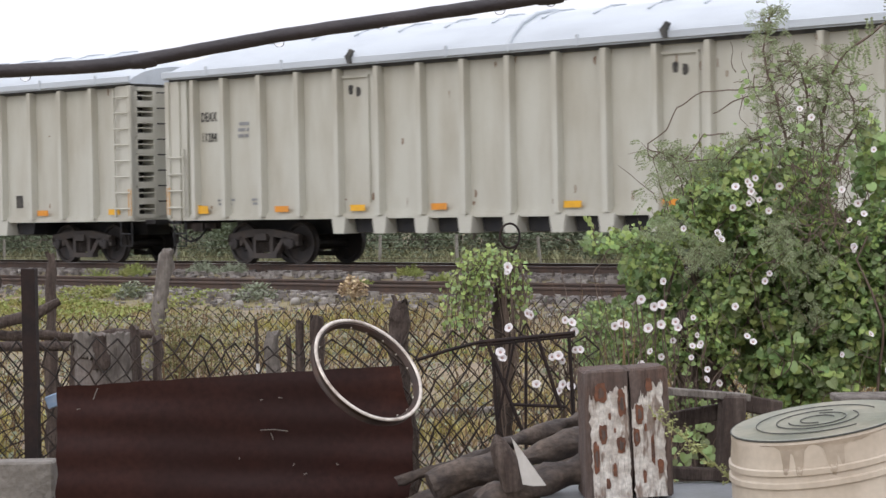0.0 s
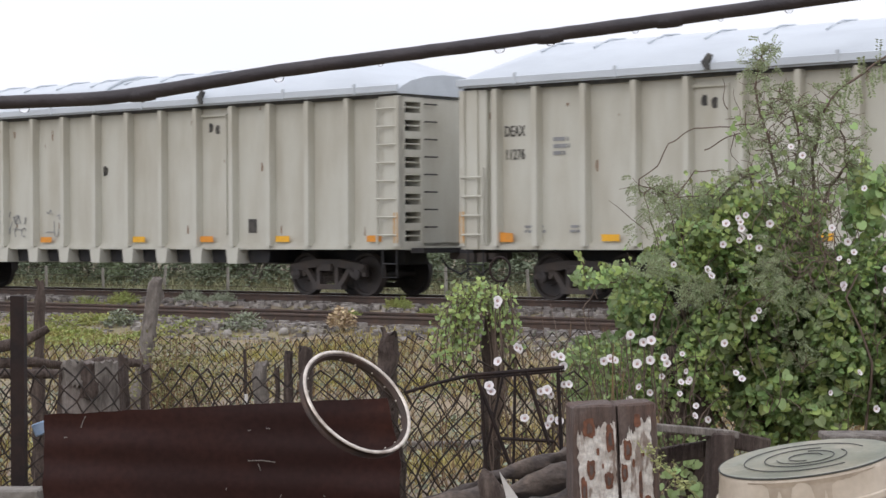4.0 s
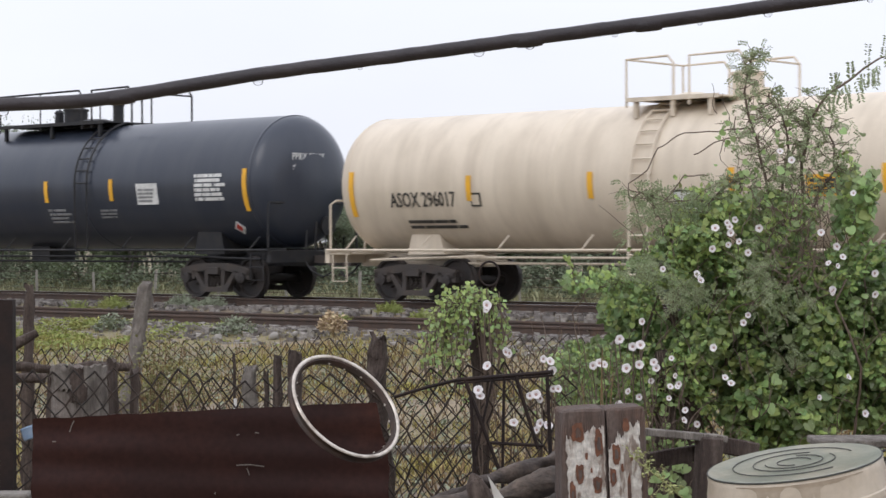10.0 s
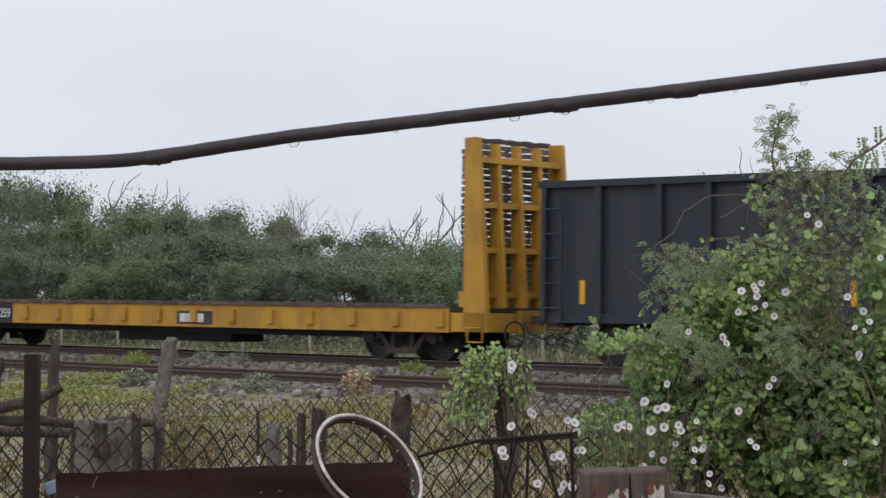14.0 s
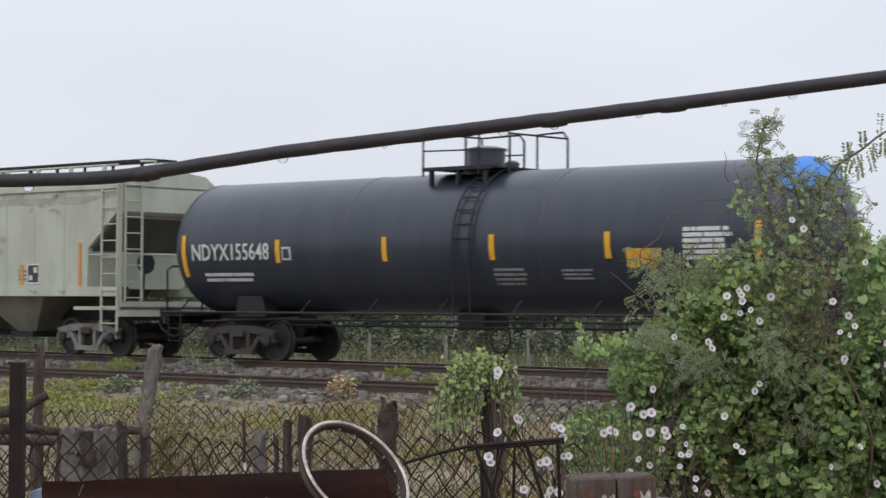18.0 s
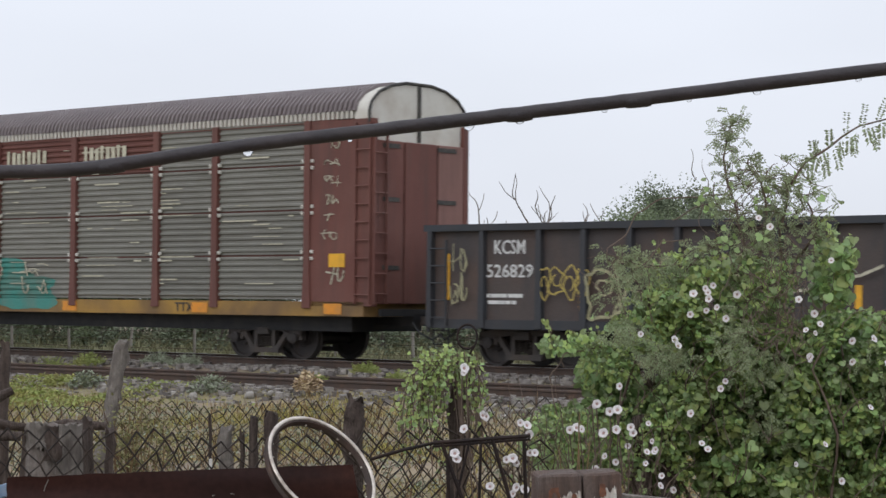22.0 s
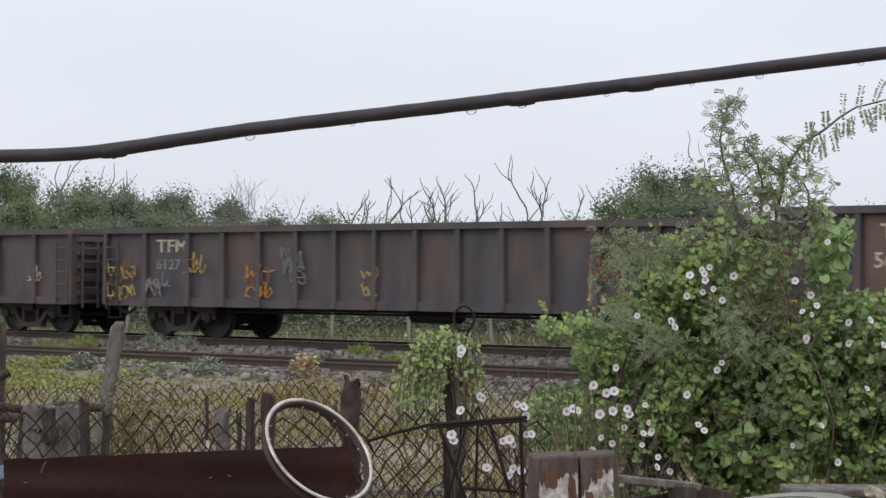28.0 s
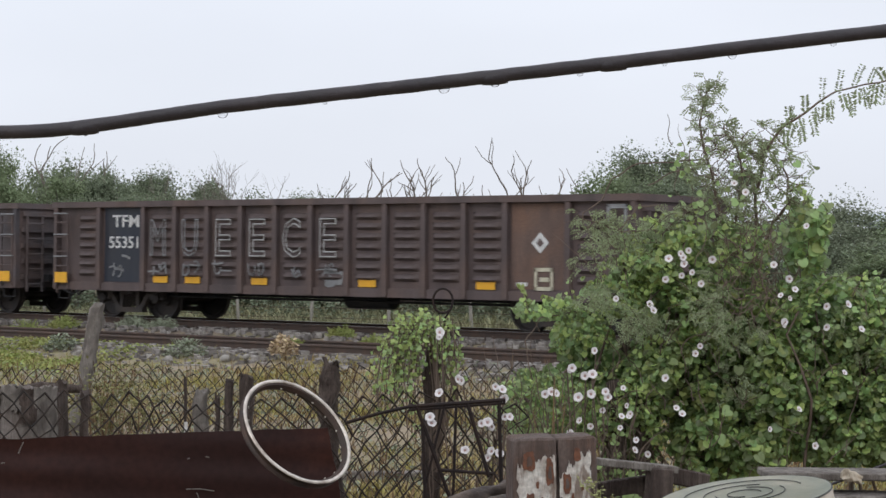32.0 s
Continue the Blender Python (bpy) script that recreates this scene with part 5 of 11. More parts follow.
    whole("zinc_sheet", rough_up(b, 0.008, 4, 2), zinc_sheet, "flat grey zinc sheet lying on timber", "metal sheet", smooth=50)
    for i, (x, y) in enumerate(((0.42, 7.95), (0.90, 8.05))):
        b = rough_up(subdivided(Build().box(x - 0.1, x + 0.1, y - 0.22, y + 0.22, -0.62, 0.112), 3), 0.012, 7, i)
        whole("timber_prop", b, dark_wood, "dark squared timber prop under the zinc sheet", "timber", "timber props", smooth=40)
    # charred logs
    for i, (p0, p1, r) in enumerate((((-0.30, 8.50, 0.135), (0.10, 8.34, 0.272), 0.019), ((0.10, 8.38, 0.285), (0.50, 8.58, 0.372), 0.028), ((-0.16, 8.20, 0.150), (0.47, 8.32, 0.318), 0.052), ((0.02, 7.98, 0.10), (0.44, 8.08, 0.235), 0.055), ((-0.62, 8.35, -0.09), (0.40, 8.62, 0.14), 0.075))):
        p0, p1 = Vector(p0), Vector(p1)
        pts = [p0.lerp(p1, k / 14) for k in range(15)]
        b = rough_up(Build().tube(pts, [r * (1 + 0.16 * math.sin(k * 0.9 + 2 * i)) for k in range(15)], 22), min(0.03, r * 0.6), 9, i * 3.0)
        b = rough_up(b, 0.012, 38, i + 2.0)
        whole("log", b, charred_log, "dark charred split log in the scrap heap", "log", "logs in the scrap heap", smooth=50)
    b = rough_up(subdivided(Build().box(-0.75, 0.35, 8.0, 8.7, -0.65, -0.02), 4), 0.05, 4, 6)
    whole("scrap_heap", b, dark_wood, "heap of dark rotten timber under the logs", "scrap heap", smooth=40)
    b = Build()
    pts = [(-0.004, 0.0, 0.132), (0.038, -0.01, 0.075), (0.125, -0.03, -0.05), (0.075, 0.0, -0.055), (0.036, 0.015, -0.05), (0.018, 0.01, 0.05)]
    b.add(pts + [(x, y + 0.006, z) for x, y, z in pts], [(0, 1, 5), (1, 4, 5), (1, 2, 3, 4), (11, 7, 6), (11, 10, 7), (10, 9, 8, 7)] + [(i, i + 6, (i + 1) % 6 + 6, (i + 1) % 6) for i in range(6)])
    whole("plastic_scrap", b, white_plastic, "torn white plastic scrap on the logs", "plastic scrap", smooth=0, m=pose(0.155, 7.92, 0.235))
    whole("bark_piece", rough_up(Build().tube([(0.03, 0, -0.07), (0.01, 0, 0.0), (-0.012, 0, 0.06), (-0.03, 0, 0.105), (-0.045, 0, 0.135)], [0.045, 0.05, 0.042, 0.03, 0.008], 10), 0.014, 16), dark_wood, "dark split bark piece on the logs", "bark", smooth=40, m=pose(0.13, 7.97, 0.235))
    # low wooden frame
    fr = thing("timber_stand", Matrix(), "old brown timber stand with an open side", "stand")

    def plank(p0, p1, w, h, mat=dark_wood):
        p0, p1 = Vector(p0), Vector(p1)
        d = p1 - p0
        m = Matrix.Translation(p0) @ d.to_track_quat("X", "Z").to_matrix().to_4x4()
        bb = rounded(Build().box(0, d.length, -w / 2, w / 2, -h / 2, h / 2), min(w, h) * 0.12)
        part("board", rough_up(bb, 0.004, 9, p0.x).moved(m), mat, fr, "", 30)
    plank((0.72, 8.30, 0.505), (1.11, 8.42, 0.458), 0.10, 0.028, weathered_wood)
    plank((1.05, 8.37, 0.47), (0.975, 8.33, -0.62), 0.07, 0.10)
    plank((0.76, 8.38, 0.43), (0.76, 8.38, -0.62), 0.06, 0.06)
    plank((0.70, 8.44, 0.350), (1.03, 8.44, 0.402), 0.04, 0.065)
    plank((1.06, 8.45, 0.44), (1.26, 8.52, 0.395), 0.05, 0.07)
    plank((0.78, 8.34, 0.17), (1.14, 8.30, 0.15), 0.05, 0.05)
    plank((1.25, 8.55, 0.37), (1.25, 8.55, -0.62), 0.06, 0.06)
    # overturned tub
    tub = thing("plastic_tub", pose(1.272, 7.66, 0.440, 4.0, -8.5, 0), "overturned beige plastic tub with a wet green-grey ringed base", "tub")
    prof = [(0.0, 0.315), (-0.012, 0.322), (-0.03, 0.322), (-0.10, 0.336), (-0.104, 0.344), (-0.122, 0.346), (-0.126, 0.338), (-0.145, 0.342), (-0.149, 0.350), (-0.167, 0.352), (-0.171, 0.344), (-0.36, 0.366), (-0.40, 0.385), (-0.42, 0.385)]

    def tub_radius(z):
        for (z0, r0), (z1, r1) in zip(prof, prof[1:]):
            if z1 <= z <= z0:
                return r0 + (r1 - r0) * (z0 - z) / (z0 - z1)
        return prof[-1][1]
    part("tub_wall", Build().lathe(prof[::-1], 72, "z"), tub_body, tub, "", 40)
    part("tub_base", Build().lathe([(-0.004, 0.319), (0.003, 0.317), (0.004, 0.300), (0.002, 0.29), (0.003, 0.02)], 72, "z"), tub_lid, tub, "wet green-grey base", 40)
    part("rim_line", Build().tube([(0.3195 * math.cos(k * math.pi / 36), 0.3195 * math.sin(k * math.pi / 36), 0.0) for k in range(73)], 0.0036, 6), groove_dark, tub, "thin dark rim line", 60)
    for r, a0, a1 in ((0.225, 0.2, 5.2), (0.15, 1.0, 6.6), (0.105, 3.0, 7.6), (0.062, 0.0, 4.6)):
        pts = [(r * math.cos(a), r * math.sin(a), 0.006) for a in [a0 + (a1 - a0) * k / 40 for k in range(41)]]
        part("ring_groove", Build().tube(pts, 0.0022, 5), groove_dark, tub, "", 60)
    n, q = 240, 10
    vs = []
    for i in range(n + 1):
        a = -2.45 + 1.55 * i / n
        run = sum(d * math.exp(-((a - c) / w) ** 4) for c, w, d in ((-2.13, 0.045, 0.075), (-1.98, 0.05, 0.082), (-2.05, 0.16, 0.026), (-1.63, 0.055, 0.085), (-1.52, 0.03, 0.055), (-1.45, 0.28, 0.012), (-1.60, 0.13, 0.018)))
        ln = 0.004 + run + 0.006 * noise.noise(Vector((a * 14, 8, 0))) * (run > 0.006)
        for k in range(q + 1):
            z = -0.014 - max(0.002, ln) * k / q
            vs.append(((tub_radius(z) + 0.0012) * math.cos(a), (tub_radius(z) + 0.0012) * math.sin(a), z))
    part("stain_band", Build().add(vs, [(i * (q + 1) + k, (i + 1) * (q + 1) + k, (i + 1) * (q + 1) + k + 1, i * (q + 1) + k + 1) for i in range(n) for k in range(q)]), tub_stain, tub, "brown band of dirty water with runs", 0)
    b = rough_up(subdivided(Build().box(0.95, 1.60, 7.35, 7.95, -0.62, 0.02), 3), 0.02, 5)
    whole("stone_plinth", b, concrete_grey, "rough concrete plinth under the tub", "plinth", smooth=40)
    # boards and foam beside the tub
    for i, (x0, x1, y, z) in enumerate(((1.50, 2.6, 8.6, 0.445), (1.62, 2.6, 8.5, 0.36))):
        whole("old_board", rough_up(rounded(Build().box(x0, x1, y - 0.12, y + 0.12, z - 0.03, z), 0.006), 0.008, 5, i), weathered_wood, "grey weathered board behind the tub", "board", "boards behind the tub", smooth=40)
    b = rough_up(subdivided(Build().box(1.6, 2.6, 8.40, 8.70, -0.62, 0.325), 3), 0.02, 4, 9)
    whole("timber_stack", b, dark_wood, "stack of dark timber behind the tub", "timber", smooth=40)
    b = rough_up(rounded(subdivided(Build().box(-0.06, 0.06, -0.05, 0.05, -0.035, 0.035), 3), 0.003), 0.03, 20, 3)
    whole("foam_chunk", b, foam_beige, "broken beige foam chunk beside the tub", "foam", smooth=40, m=pose(1.83, 8.42, 0.437, 0, 18, 20) @ Matrix.Scale(0.55, 4))
    # pale slab at the fence foot
    b = rough_up(rounded(Build().box(-2.7, -1.79, 8.85, 8.98, -0.62, 0.19), 0.01), 0.008, 4)
    whole("concrete_slab", b, concrete_grey, "pale upright concrete slab at the fence foot", "slab", smooth=30)
    # dry stems between the fence and the block
    for i, (x, z, lean) in enumerate(((0.640, 0.80, 0.02), (0.664, 0.76, -0.01), (0.675, 0.70, 0.03), (0.60, 0.66, -0.03))):
        whole("dry_grass_stalk", Build().tube([(x - lean, 8.9, -0.5), (x, 8.9, 0.2), (x + 0.4 * lean, 8.88, 0.5), (x + lean, 8.9, z)], [0.004, 0.004, 0.003, 0.0015], 5), dry_stalk, "thin dry stem standing behind the block", "stem", "dry stems", smooth=60)
    # fallen timber past the fence
    for i, (x0, x1, y, r) in enumerate(((-0.52, 0.10, 17.75, 0.045), (-0.10, 0.26, 17.9, 0.035))):
        z = ground_height((x0 + x1) / 2, y) + r * 0.9
        b = rough_up(subdivided(rounded(Build().box(x0, x1, y - 0.07, y + 0.07, z - r, z + r), 0.008), 2), 0.012, 6, i)
        whole("fallen_timber", b, weathered_wood, "grey fallen timber lying in the grass", "timber", "timbers in the grass", smooth=40)
    # rod rack
    rk = thing("rod_rack", Matrix(), "rusty rack welded from thin iron rods", "rack")
    y = 9.3
    for p0, p1, r in (((0.04, y, 0.64), (0.47, y, 0.675), 0.009), ((0.04, y, 0.625), (0.47, y, 0.66), 0.006), ((0.075, y, 0.64), (0.24, y, 0.20), 0.009), ((0.25, y, 0.655), (0.24, y, 0.18), 0.007), ((0.30, y, 0.66), (0.40, y, 0.33), 0.009),
                      ((0.17, y, 0.36), (0.42, y, 0.345), 0.008), ((0.45, y + 0.2, 0.67), (0.50, y + 0.2, -0.6), 0.009), ((0.20, y, 0.655), (0.12, y, 0.30), 0.006), ((0.10, y, 0.57), (0.16, y, -0.6), 0.008), ((0.24, y, 0.25), (0.25, y, -0.6), 0.008)):
        part("rod", Build().tube([p0, p1], r, 7), rust_pole, rk)
    part("rod", Build().tube([(-0.24, 9.45, 0.555), (-0.1, 9.4, 0.60), (0.06, 9.3, 0.645)], 0.008, 7), rust_pole, rk)
    # hook rod on the post
    pts = [(0.205, 9.82, 0.55), (0.205, 9.82, 1.02), (0.225, 9.82, 1.055)]
    pts += [(0.195 + 0.047 * math.cos(a), 9.82, 1.105 + 0.058 * math.sin(a)) for a in [radians(-30 + 20 * k) for k in range(18)]]
    whole("hooked_rod", Build().tube(pts, 0.0055, 7), rust_pole, "thin iron rod bent into an open loop on a post", "iron rod", smooth=60)
    whole("black_cable", Build().tube([(1.35, 8.9, 0.10), (1.478, 9.0, 0.185), (1.62, 9.0, 0.245), (1.79, 9.0, 0.314), (2.2, 9.1, 0.45), (2.7, 9.2, 0.60)], 0.006, 7), rubber_hose, "thin black cable hanging from the bush", "cable", smooth=60)
    # overhead hose with drops
    knots = [(-0.85, 1.371), (-0.50, 1.360), (-0.331, 1.3615), (-0.265, 1.3632), (-0.2295, 1.3670), (-0.127, 1.3835), (-0.012, 1.3978), (0.158, 1.4195), (0.308, 1.4395), (0.348, 1.4445), (0.85, 1.51)]
    pts = []
    for i in range(140):
        x = -0.85 + 1.7 * i / 139
        for (x0, z0), (x1, z1) in zip(knots, knots[1:]):
            if x0 <= x <= x1 + 1e-9:
                pts.append((x, 1.5, z0 + (z1 - z0) * (x - x0) / (x1 - x0)))
                break
    for _ in range(3):
        pts = [pts[0]] + [(q[0], 1.5, (p[2] + 2 * q[2] + n[2]) / 4) for p, q, n in zip(pts, pts[1:], pts[2:])] + [pts[-1]]
    left = [(-3.6, 1.9, -0.55), (-3.0, 1.85, -0.2), (-2.2, 1.7, 0.75), (-1.5, 1.58, 1.22)]
    right = [(1.6, 1.55, 1.62), (2.3, 1.65, 1.60), (2.9, 1.8, 1.0), (3.3, 1.9, -0.1), (3.8, 1.95, -0.55)]
    b = rough_up(Build().tube(left + pts + right, 0.0050, 14), 0.0004, 110)
    hose = thing("overhead_hose", Matrix(), "thick dark rubber hose strung overhead, hung with rain drops", "hose")
    part("hose_pipe", b, rubber_hose, hose, "", 60)
    for i, x in enumerate((-0.225, 0.07, 0.155)):
        q = min(pts, key=lambda p: abs(p[0] - x))
        part("tape_lump", rough_up(Build().lathe([(-0.010, 0.0048), (-0.006, 0.0054), (0.005, 0.0053), (0.009, 0.0048)], 12, "x"), 0.0006, 90), rubber_hose, hose, "small lump of tape", 60, at=pose(q[0], q[1], q[2] - 0.001, 0, -7, 0))
    for i, x in enumerate((-0.315, -0.225, -0.130, -0.05, 0.030, 0.071, 0.133, 0.190, 0.237, 0.31)):
        q = min(pts, key=lambda p: abs(p[0] - x))
        k = (1.0, 0.55, 0.95, 0.45, 1.0, 0.9, 0.6, 0.5, 0.8, 0.6)[i]
        b = Build().lathe([(-0.0030 * k, 0.0003), (-0.0028 * k, 0.0012), (-0.0020 * k, 0.0021), (-0.0008 * k, 0.0026), (0.0006, 0.0028), (0.0020, 0.0026)], 20, "z")
        b.v = [(vx * 1.45 * k, vy * k, vz) for vx, vy, vz in b.v]
        part("water_drop", b, water_drop, hose, "clear hanging rain drop", 80, at=pose(q[0], q[1], q[2] - 0.0052, 0, -7, 0))


def flower_meshes():
    a, c = Build(), Build()
    n = 20
    prof = [(0.0, 0.004), (0.018, 0.007), (0.032, 0.016), (0.038, 0.031), (0.037, 0.036)]
    vs = [(r * (1 + (0.05 * math.cos(5 * t) if r > 0.02 else 0)) * math.cos(t), r * (1 + (0.05 * math.cos(5 * t) if r > 0.02 else 0)) * math.sin(t), z) for z, r in prof for t in [2 * math.pi * j / n for j in range(n)]]
    fs = [(i * n + j, i * n + (j + 1) % n, (i + 1) * n + (j + 1) % n, (i + 1) * n + j) for i in range(len(prof) - 1) for j in range(n)]
    a.add(vs, fs)
    c.lathe([(0.020, 0.0062), (0.030, 0.0118), (0.031, 0.004)], 12, "z")
    return a.mesh("petals", petal_white, 60), c.mesh("throat", petal_throat, 60)


def along(edge, x):
    for (x0, z0), (x1, z1) in zip(edge, edge[1:]):
        if x0 <= x <= x1:
            return z0 + (z1 - z0) * (x - x0) / (x1 - x0)
    return edge[0][1] if x < edge[0][0] else edge[-1][1]


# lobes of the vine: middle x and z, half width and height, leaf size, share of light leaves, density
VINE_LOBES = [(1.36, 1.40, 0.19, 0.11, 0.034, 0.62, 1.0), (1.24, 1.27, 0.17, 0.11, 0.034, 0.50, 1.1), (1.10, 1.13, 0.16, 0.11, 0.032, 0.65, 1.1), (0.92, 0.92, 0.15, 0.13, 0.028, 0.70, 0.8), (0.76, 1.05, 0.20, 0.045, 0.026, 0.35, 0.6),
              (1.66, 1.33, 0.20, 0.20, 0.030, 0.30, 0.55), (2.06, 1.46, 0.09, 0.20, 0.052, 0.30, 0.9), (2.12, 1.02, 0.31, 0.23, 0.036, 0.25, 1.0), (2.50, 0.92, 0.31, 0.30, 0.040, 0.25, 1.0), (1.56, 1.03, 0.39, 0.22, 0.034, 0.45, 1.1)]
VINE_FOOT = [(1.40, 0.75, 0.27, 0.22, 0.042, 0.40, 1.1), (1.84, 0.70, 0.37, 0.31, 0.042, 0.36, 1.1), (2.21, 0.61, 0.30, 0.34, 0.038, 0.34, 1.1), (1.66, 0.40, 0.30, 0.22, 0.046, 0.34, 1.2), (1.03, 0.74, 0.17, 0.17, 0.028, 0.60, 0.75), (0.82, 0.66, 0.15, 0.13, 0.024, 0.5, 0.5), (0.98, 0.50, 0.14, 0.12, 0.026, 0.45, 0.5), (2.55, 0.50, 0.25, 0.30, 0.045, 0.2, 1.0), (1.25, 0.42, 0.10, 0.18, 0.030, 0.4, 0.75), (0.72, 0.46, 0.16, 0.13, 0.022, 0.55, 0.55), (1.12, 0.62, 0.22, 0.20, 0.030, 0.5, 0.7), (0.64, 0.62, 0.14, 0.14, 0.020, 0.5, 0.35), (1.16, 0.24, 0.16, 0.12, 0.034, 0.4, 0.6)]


def vine_blade(b, p, size, rnd, n):
    """A broad rounded leaf with a notched base, cupped along its rib and drooping to its tip."""
    n = n.normalized()
    down = Vector((rnd.gauss(0, 0.95), rnd.gauss(-0.1, 0.5), -1 + rnd.gauss(0, 0.5)))
    d = (down - n * down.dot(n)).normalized()
    s = n.cross(d)
    cup, droop = rnd.uniform(-0.05, 0.35), rnd.uniform(0.0, 0.38)
    wide = rnd.uniform(0.85, 1.1)
    out = [p + (s * u * wide + d * v + n * (cup * abs(u) - droop * v * v)) * size for u, v in
           ((0, 0), (0, 0.42), (0, 0.74), (0.22, -0.13), (0.45, -0.02), (0.49, 0.24), (0.33, 0.54), (-0.22, -0.13), (-0.45, -0.02), (-0.49, 0.24), (-0.33, 0.54))]
    b.add(out, [(0, 3, 4, 5, 1), (1, 5, 6, 2), (0, 1, 9, 8, 7), (1, 2, 10, 9)])


def build_vine():
    rnd = random.Random(55)
    vine = thing("flowering_vine", Matrix(), "dense flowering vine with heart-shaped leaves and white flowers over a fence", "vine")
    deep, mid, lime, shade = Build(), Build(), Build(), Build()
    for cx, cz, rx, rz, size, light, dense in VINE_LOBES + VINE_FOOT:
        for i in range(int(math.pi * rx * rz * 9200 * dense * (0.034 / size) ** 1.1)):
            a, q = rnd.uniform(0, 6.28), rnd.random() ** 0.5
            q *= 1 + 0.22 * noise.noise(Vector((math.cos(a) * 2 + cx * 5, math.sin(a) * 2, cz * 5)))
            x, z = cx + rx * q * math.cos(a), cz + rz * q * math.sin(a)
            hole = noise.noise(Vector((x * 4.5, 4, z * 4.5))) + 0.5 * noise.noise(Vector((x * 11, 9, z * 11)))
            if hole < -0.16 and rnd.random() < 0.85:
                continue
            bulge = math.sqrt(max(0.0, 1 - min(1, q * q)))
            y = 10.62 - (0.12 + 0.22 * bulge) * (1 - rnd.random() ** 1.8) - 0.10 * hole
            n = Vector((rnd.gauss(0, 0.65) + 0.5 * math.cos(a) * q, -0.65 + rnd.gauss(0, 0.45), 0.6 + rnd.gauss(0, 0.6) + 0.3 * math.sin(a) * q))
            # the palest colour is picked more often for leaves nearer the front
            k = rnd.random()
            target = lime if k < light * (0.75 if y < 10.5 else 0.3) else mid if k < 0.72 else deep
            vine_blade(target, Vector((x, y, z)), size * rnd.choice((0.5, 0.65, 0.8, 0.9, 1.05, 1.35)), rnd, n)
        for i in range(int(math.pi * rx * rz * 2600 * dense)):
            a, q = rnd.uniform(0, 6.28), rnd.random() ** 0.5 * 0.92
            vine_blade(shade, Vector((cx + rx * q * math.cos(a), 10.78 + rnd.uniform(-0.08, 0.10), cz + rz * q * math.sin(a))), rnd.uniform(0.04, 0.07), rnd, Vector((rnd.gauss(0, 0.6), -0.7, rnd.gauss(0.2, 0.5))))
    # a few large single leaves that catch the light
    for x, z, size in ((1.62, 1.60, 0.060), (1.72, 1.34, 0.052), (1.97, 1.32, 0.068), (2.02, 1.55, 0.06), (1.66, 0.79, 0.075), (1.93, 1.80, 0.055), (1.46, 1.60, 0.05), (1.40, 1.47, 0.05), (2.10, 1.60, 0.06), (1.57, 0.45, 0.085), (1.76, 0.36, 0.08), (1.62, 0.58, 0.07)):
        vine_blade(mid, Vector((x, 10.22, z)), size * 0.85, rnd, Vector((rnd.gauss(0, 0.3), -1, 0.5)))
    # loose runners that stick out of the outline
    runners = Build()
    for i in range(46):
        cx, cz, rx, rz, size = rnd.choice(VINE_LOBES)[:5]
        a = rnd.uniform(0.1, 3.0)
        p = Vector((cx + rx * 0.9 * math.cos(a), 10.42 + rnd.uniform(-0.1, 0.15), cz + rz * 0.9 * math.sin(a)))
        pts = twig(runners, p, Vector((rnd.uniform(-0.9, 0.6), -0.1, 0.6)), rnd.uniform(0.08, 0.22), 0.0026, rnd, 0.45, 7)
        for q in pts[1:]:
            vine_blade(rnd.choice((mid, lime)), q + Vector((rnd.gauss(0, 0.012), 0, rnd.gauss(0, 0.012))), rnd.uniform(0.018, 0.036), rnd, Vector((rnd.gauss(0, 0.6), -0.8, rnd.gauss(0.4, 0.5))))
    # a runner that hangs on the twigs over the siding
    for i in range(90):
        f = rnd.random()
        vine_blade(rnd.choice((mid, lime, deep)), Vector((0.62 + 0.34 * f + rnd.gauss(0, 0.015), 10.3 + rnd.uniform(-0.05, 0.1), 1.02 + 0.07 * math.sin(3.1 * f) + rnd.gauss(0, 0.02))), rnd.uniform(0.018, 0.038), rnd, Vector((rnd.gauss(0, 0.6), -0.8, rnd.gauss(0.5, 0.5))))
    for bb, mat, label in ((deep, vine_leaf, "deep green heart-shaped leaves"), (mid, vine_leaf_mid, "green heart-shaped leaves"), (lime, lime_leaf, "light green leaves, more of them at the front"), (shade, vine_leaf, "deep green leaves at the back")):
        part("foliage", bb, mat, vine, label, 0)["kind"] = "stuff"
    part("runner", runners, twig_bark, vine, "thin runners", 0)["kind"] = "stuff"
    for i in range(16):
        x = 0.95 + 0.10 * i + rnd.uniform(-0.05, 0.05)
        pts = [Vector((x + rnd.uniform(-0.1, 0.1), 10.65, -0.55))]
        while pts[-1].z < 1.05:
            pts.append(pts[-1] + Vector((rnd.uniform(-0.07, 0.07), rnd.uniform(-0.05, 0.035), rnd.uniform(0.10, 0.2))))
        part("stem", Build().tube(pts, [0.011 - 0.006 * k / len(pts) for k in range(len(pts))], 6), twig_bark, vine, "crooked brown stem", 60)
    tangle = Build()
    for i in range(260):
        x = min(2.5, max(0.6, rnd.gauss(1.55, 0.40)))
        twig(tangle, Vector((x, rnd.uniform(10.2, 10.6), rnd.uniform(0.1, 1.3))), Vector((rnd.uniform(-0.6, 0.6), -0.1, 1)), rnd.uniform(0.1, 0.3), 0.003, rnd, 0.5)
    for i in range(190):
        twig(tangle, Vector((rnd.uniform(0.35, 1.15), rnd.uniform(9.95, 10.4), rnd.uniform(-0.3, 0.62))), Vector((rnd.uniform(-0.3, 0.3), 0, 1)), rnd.uniform(0.15, 0.38), 0.0028, rnd, 0.3)
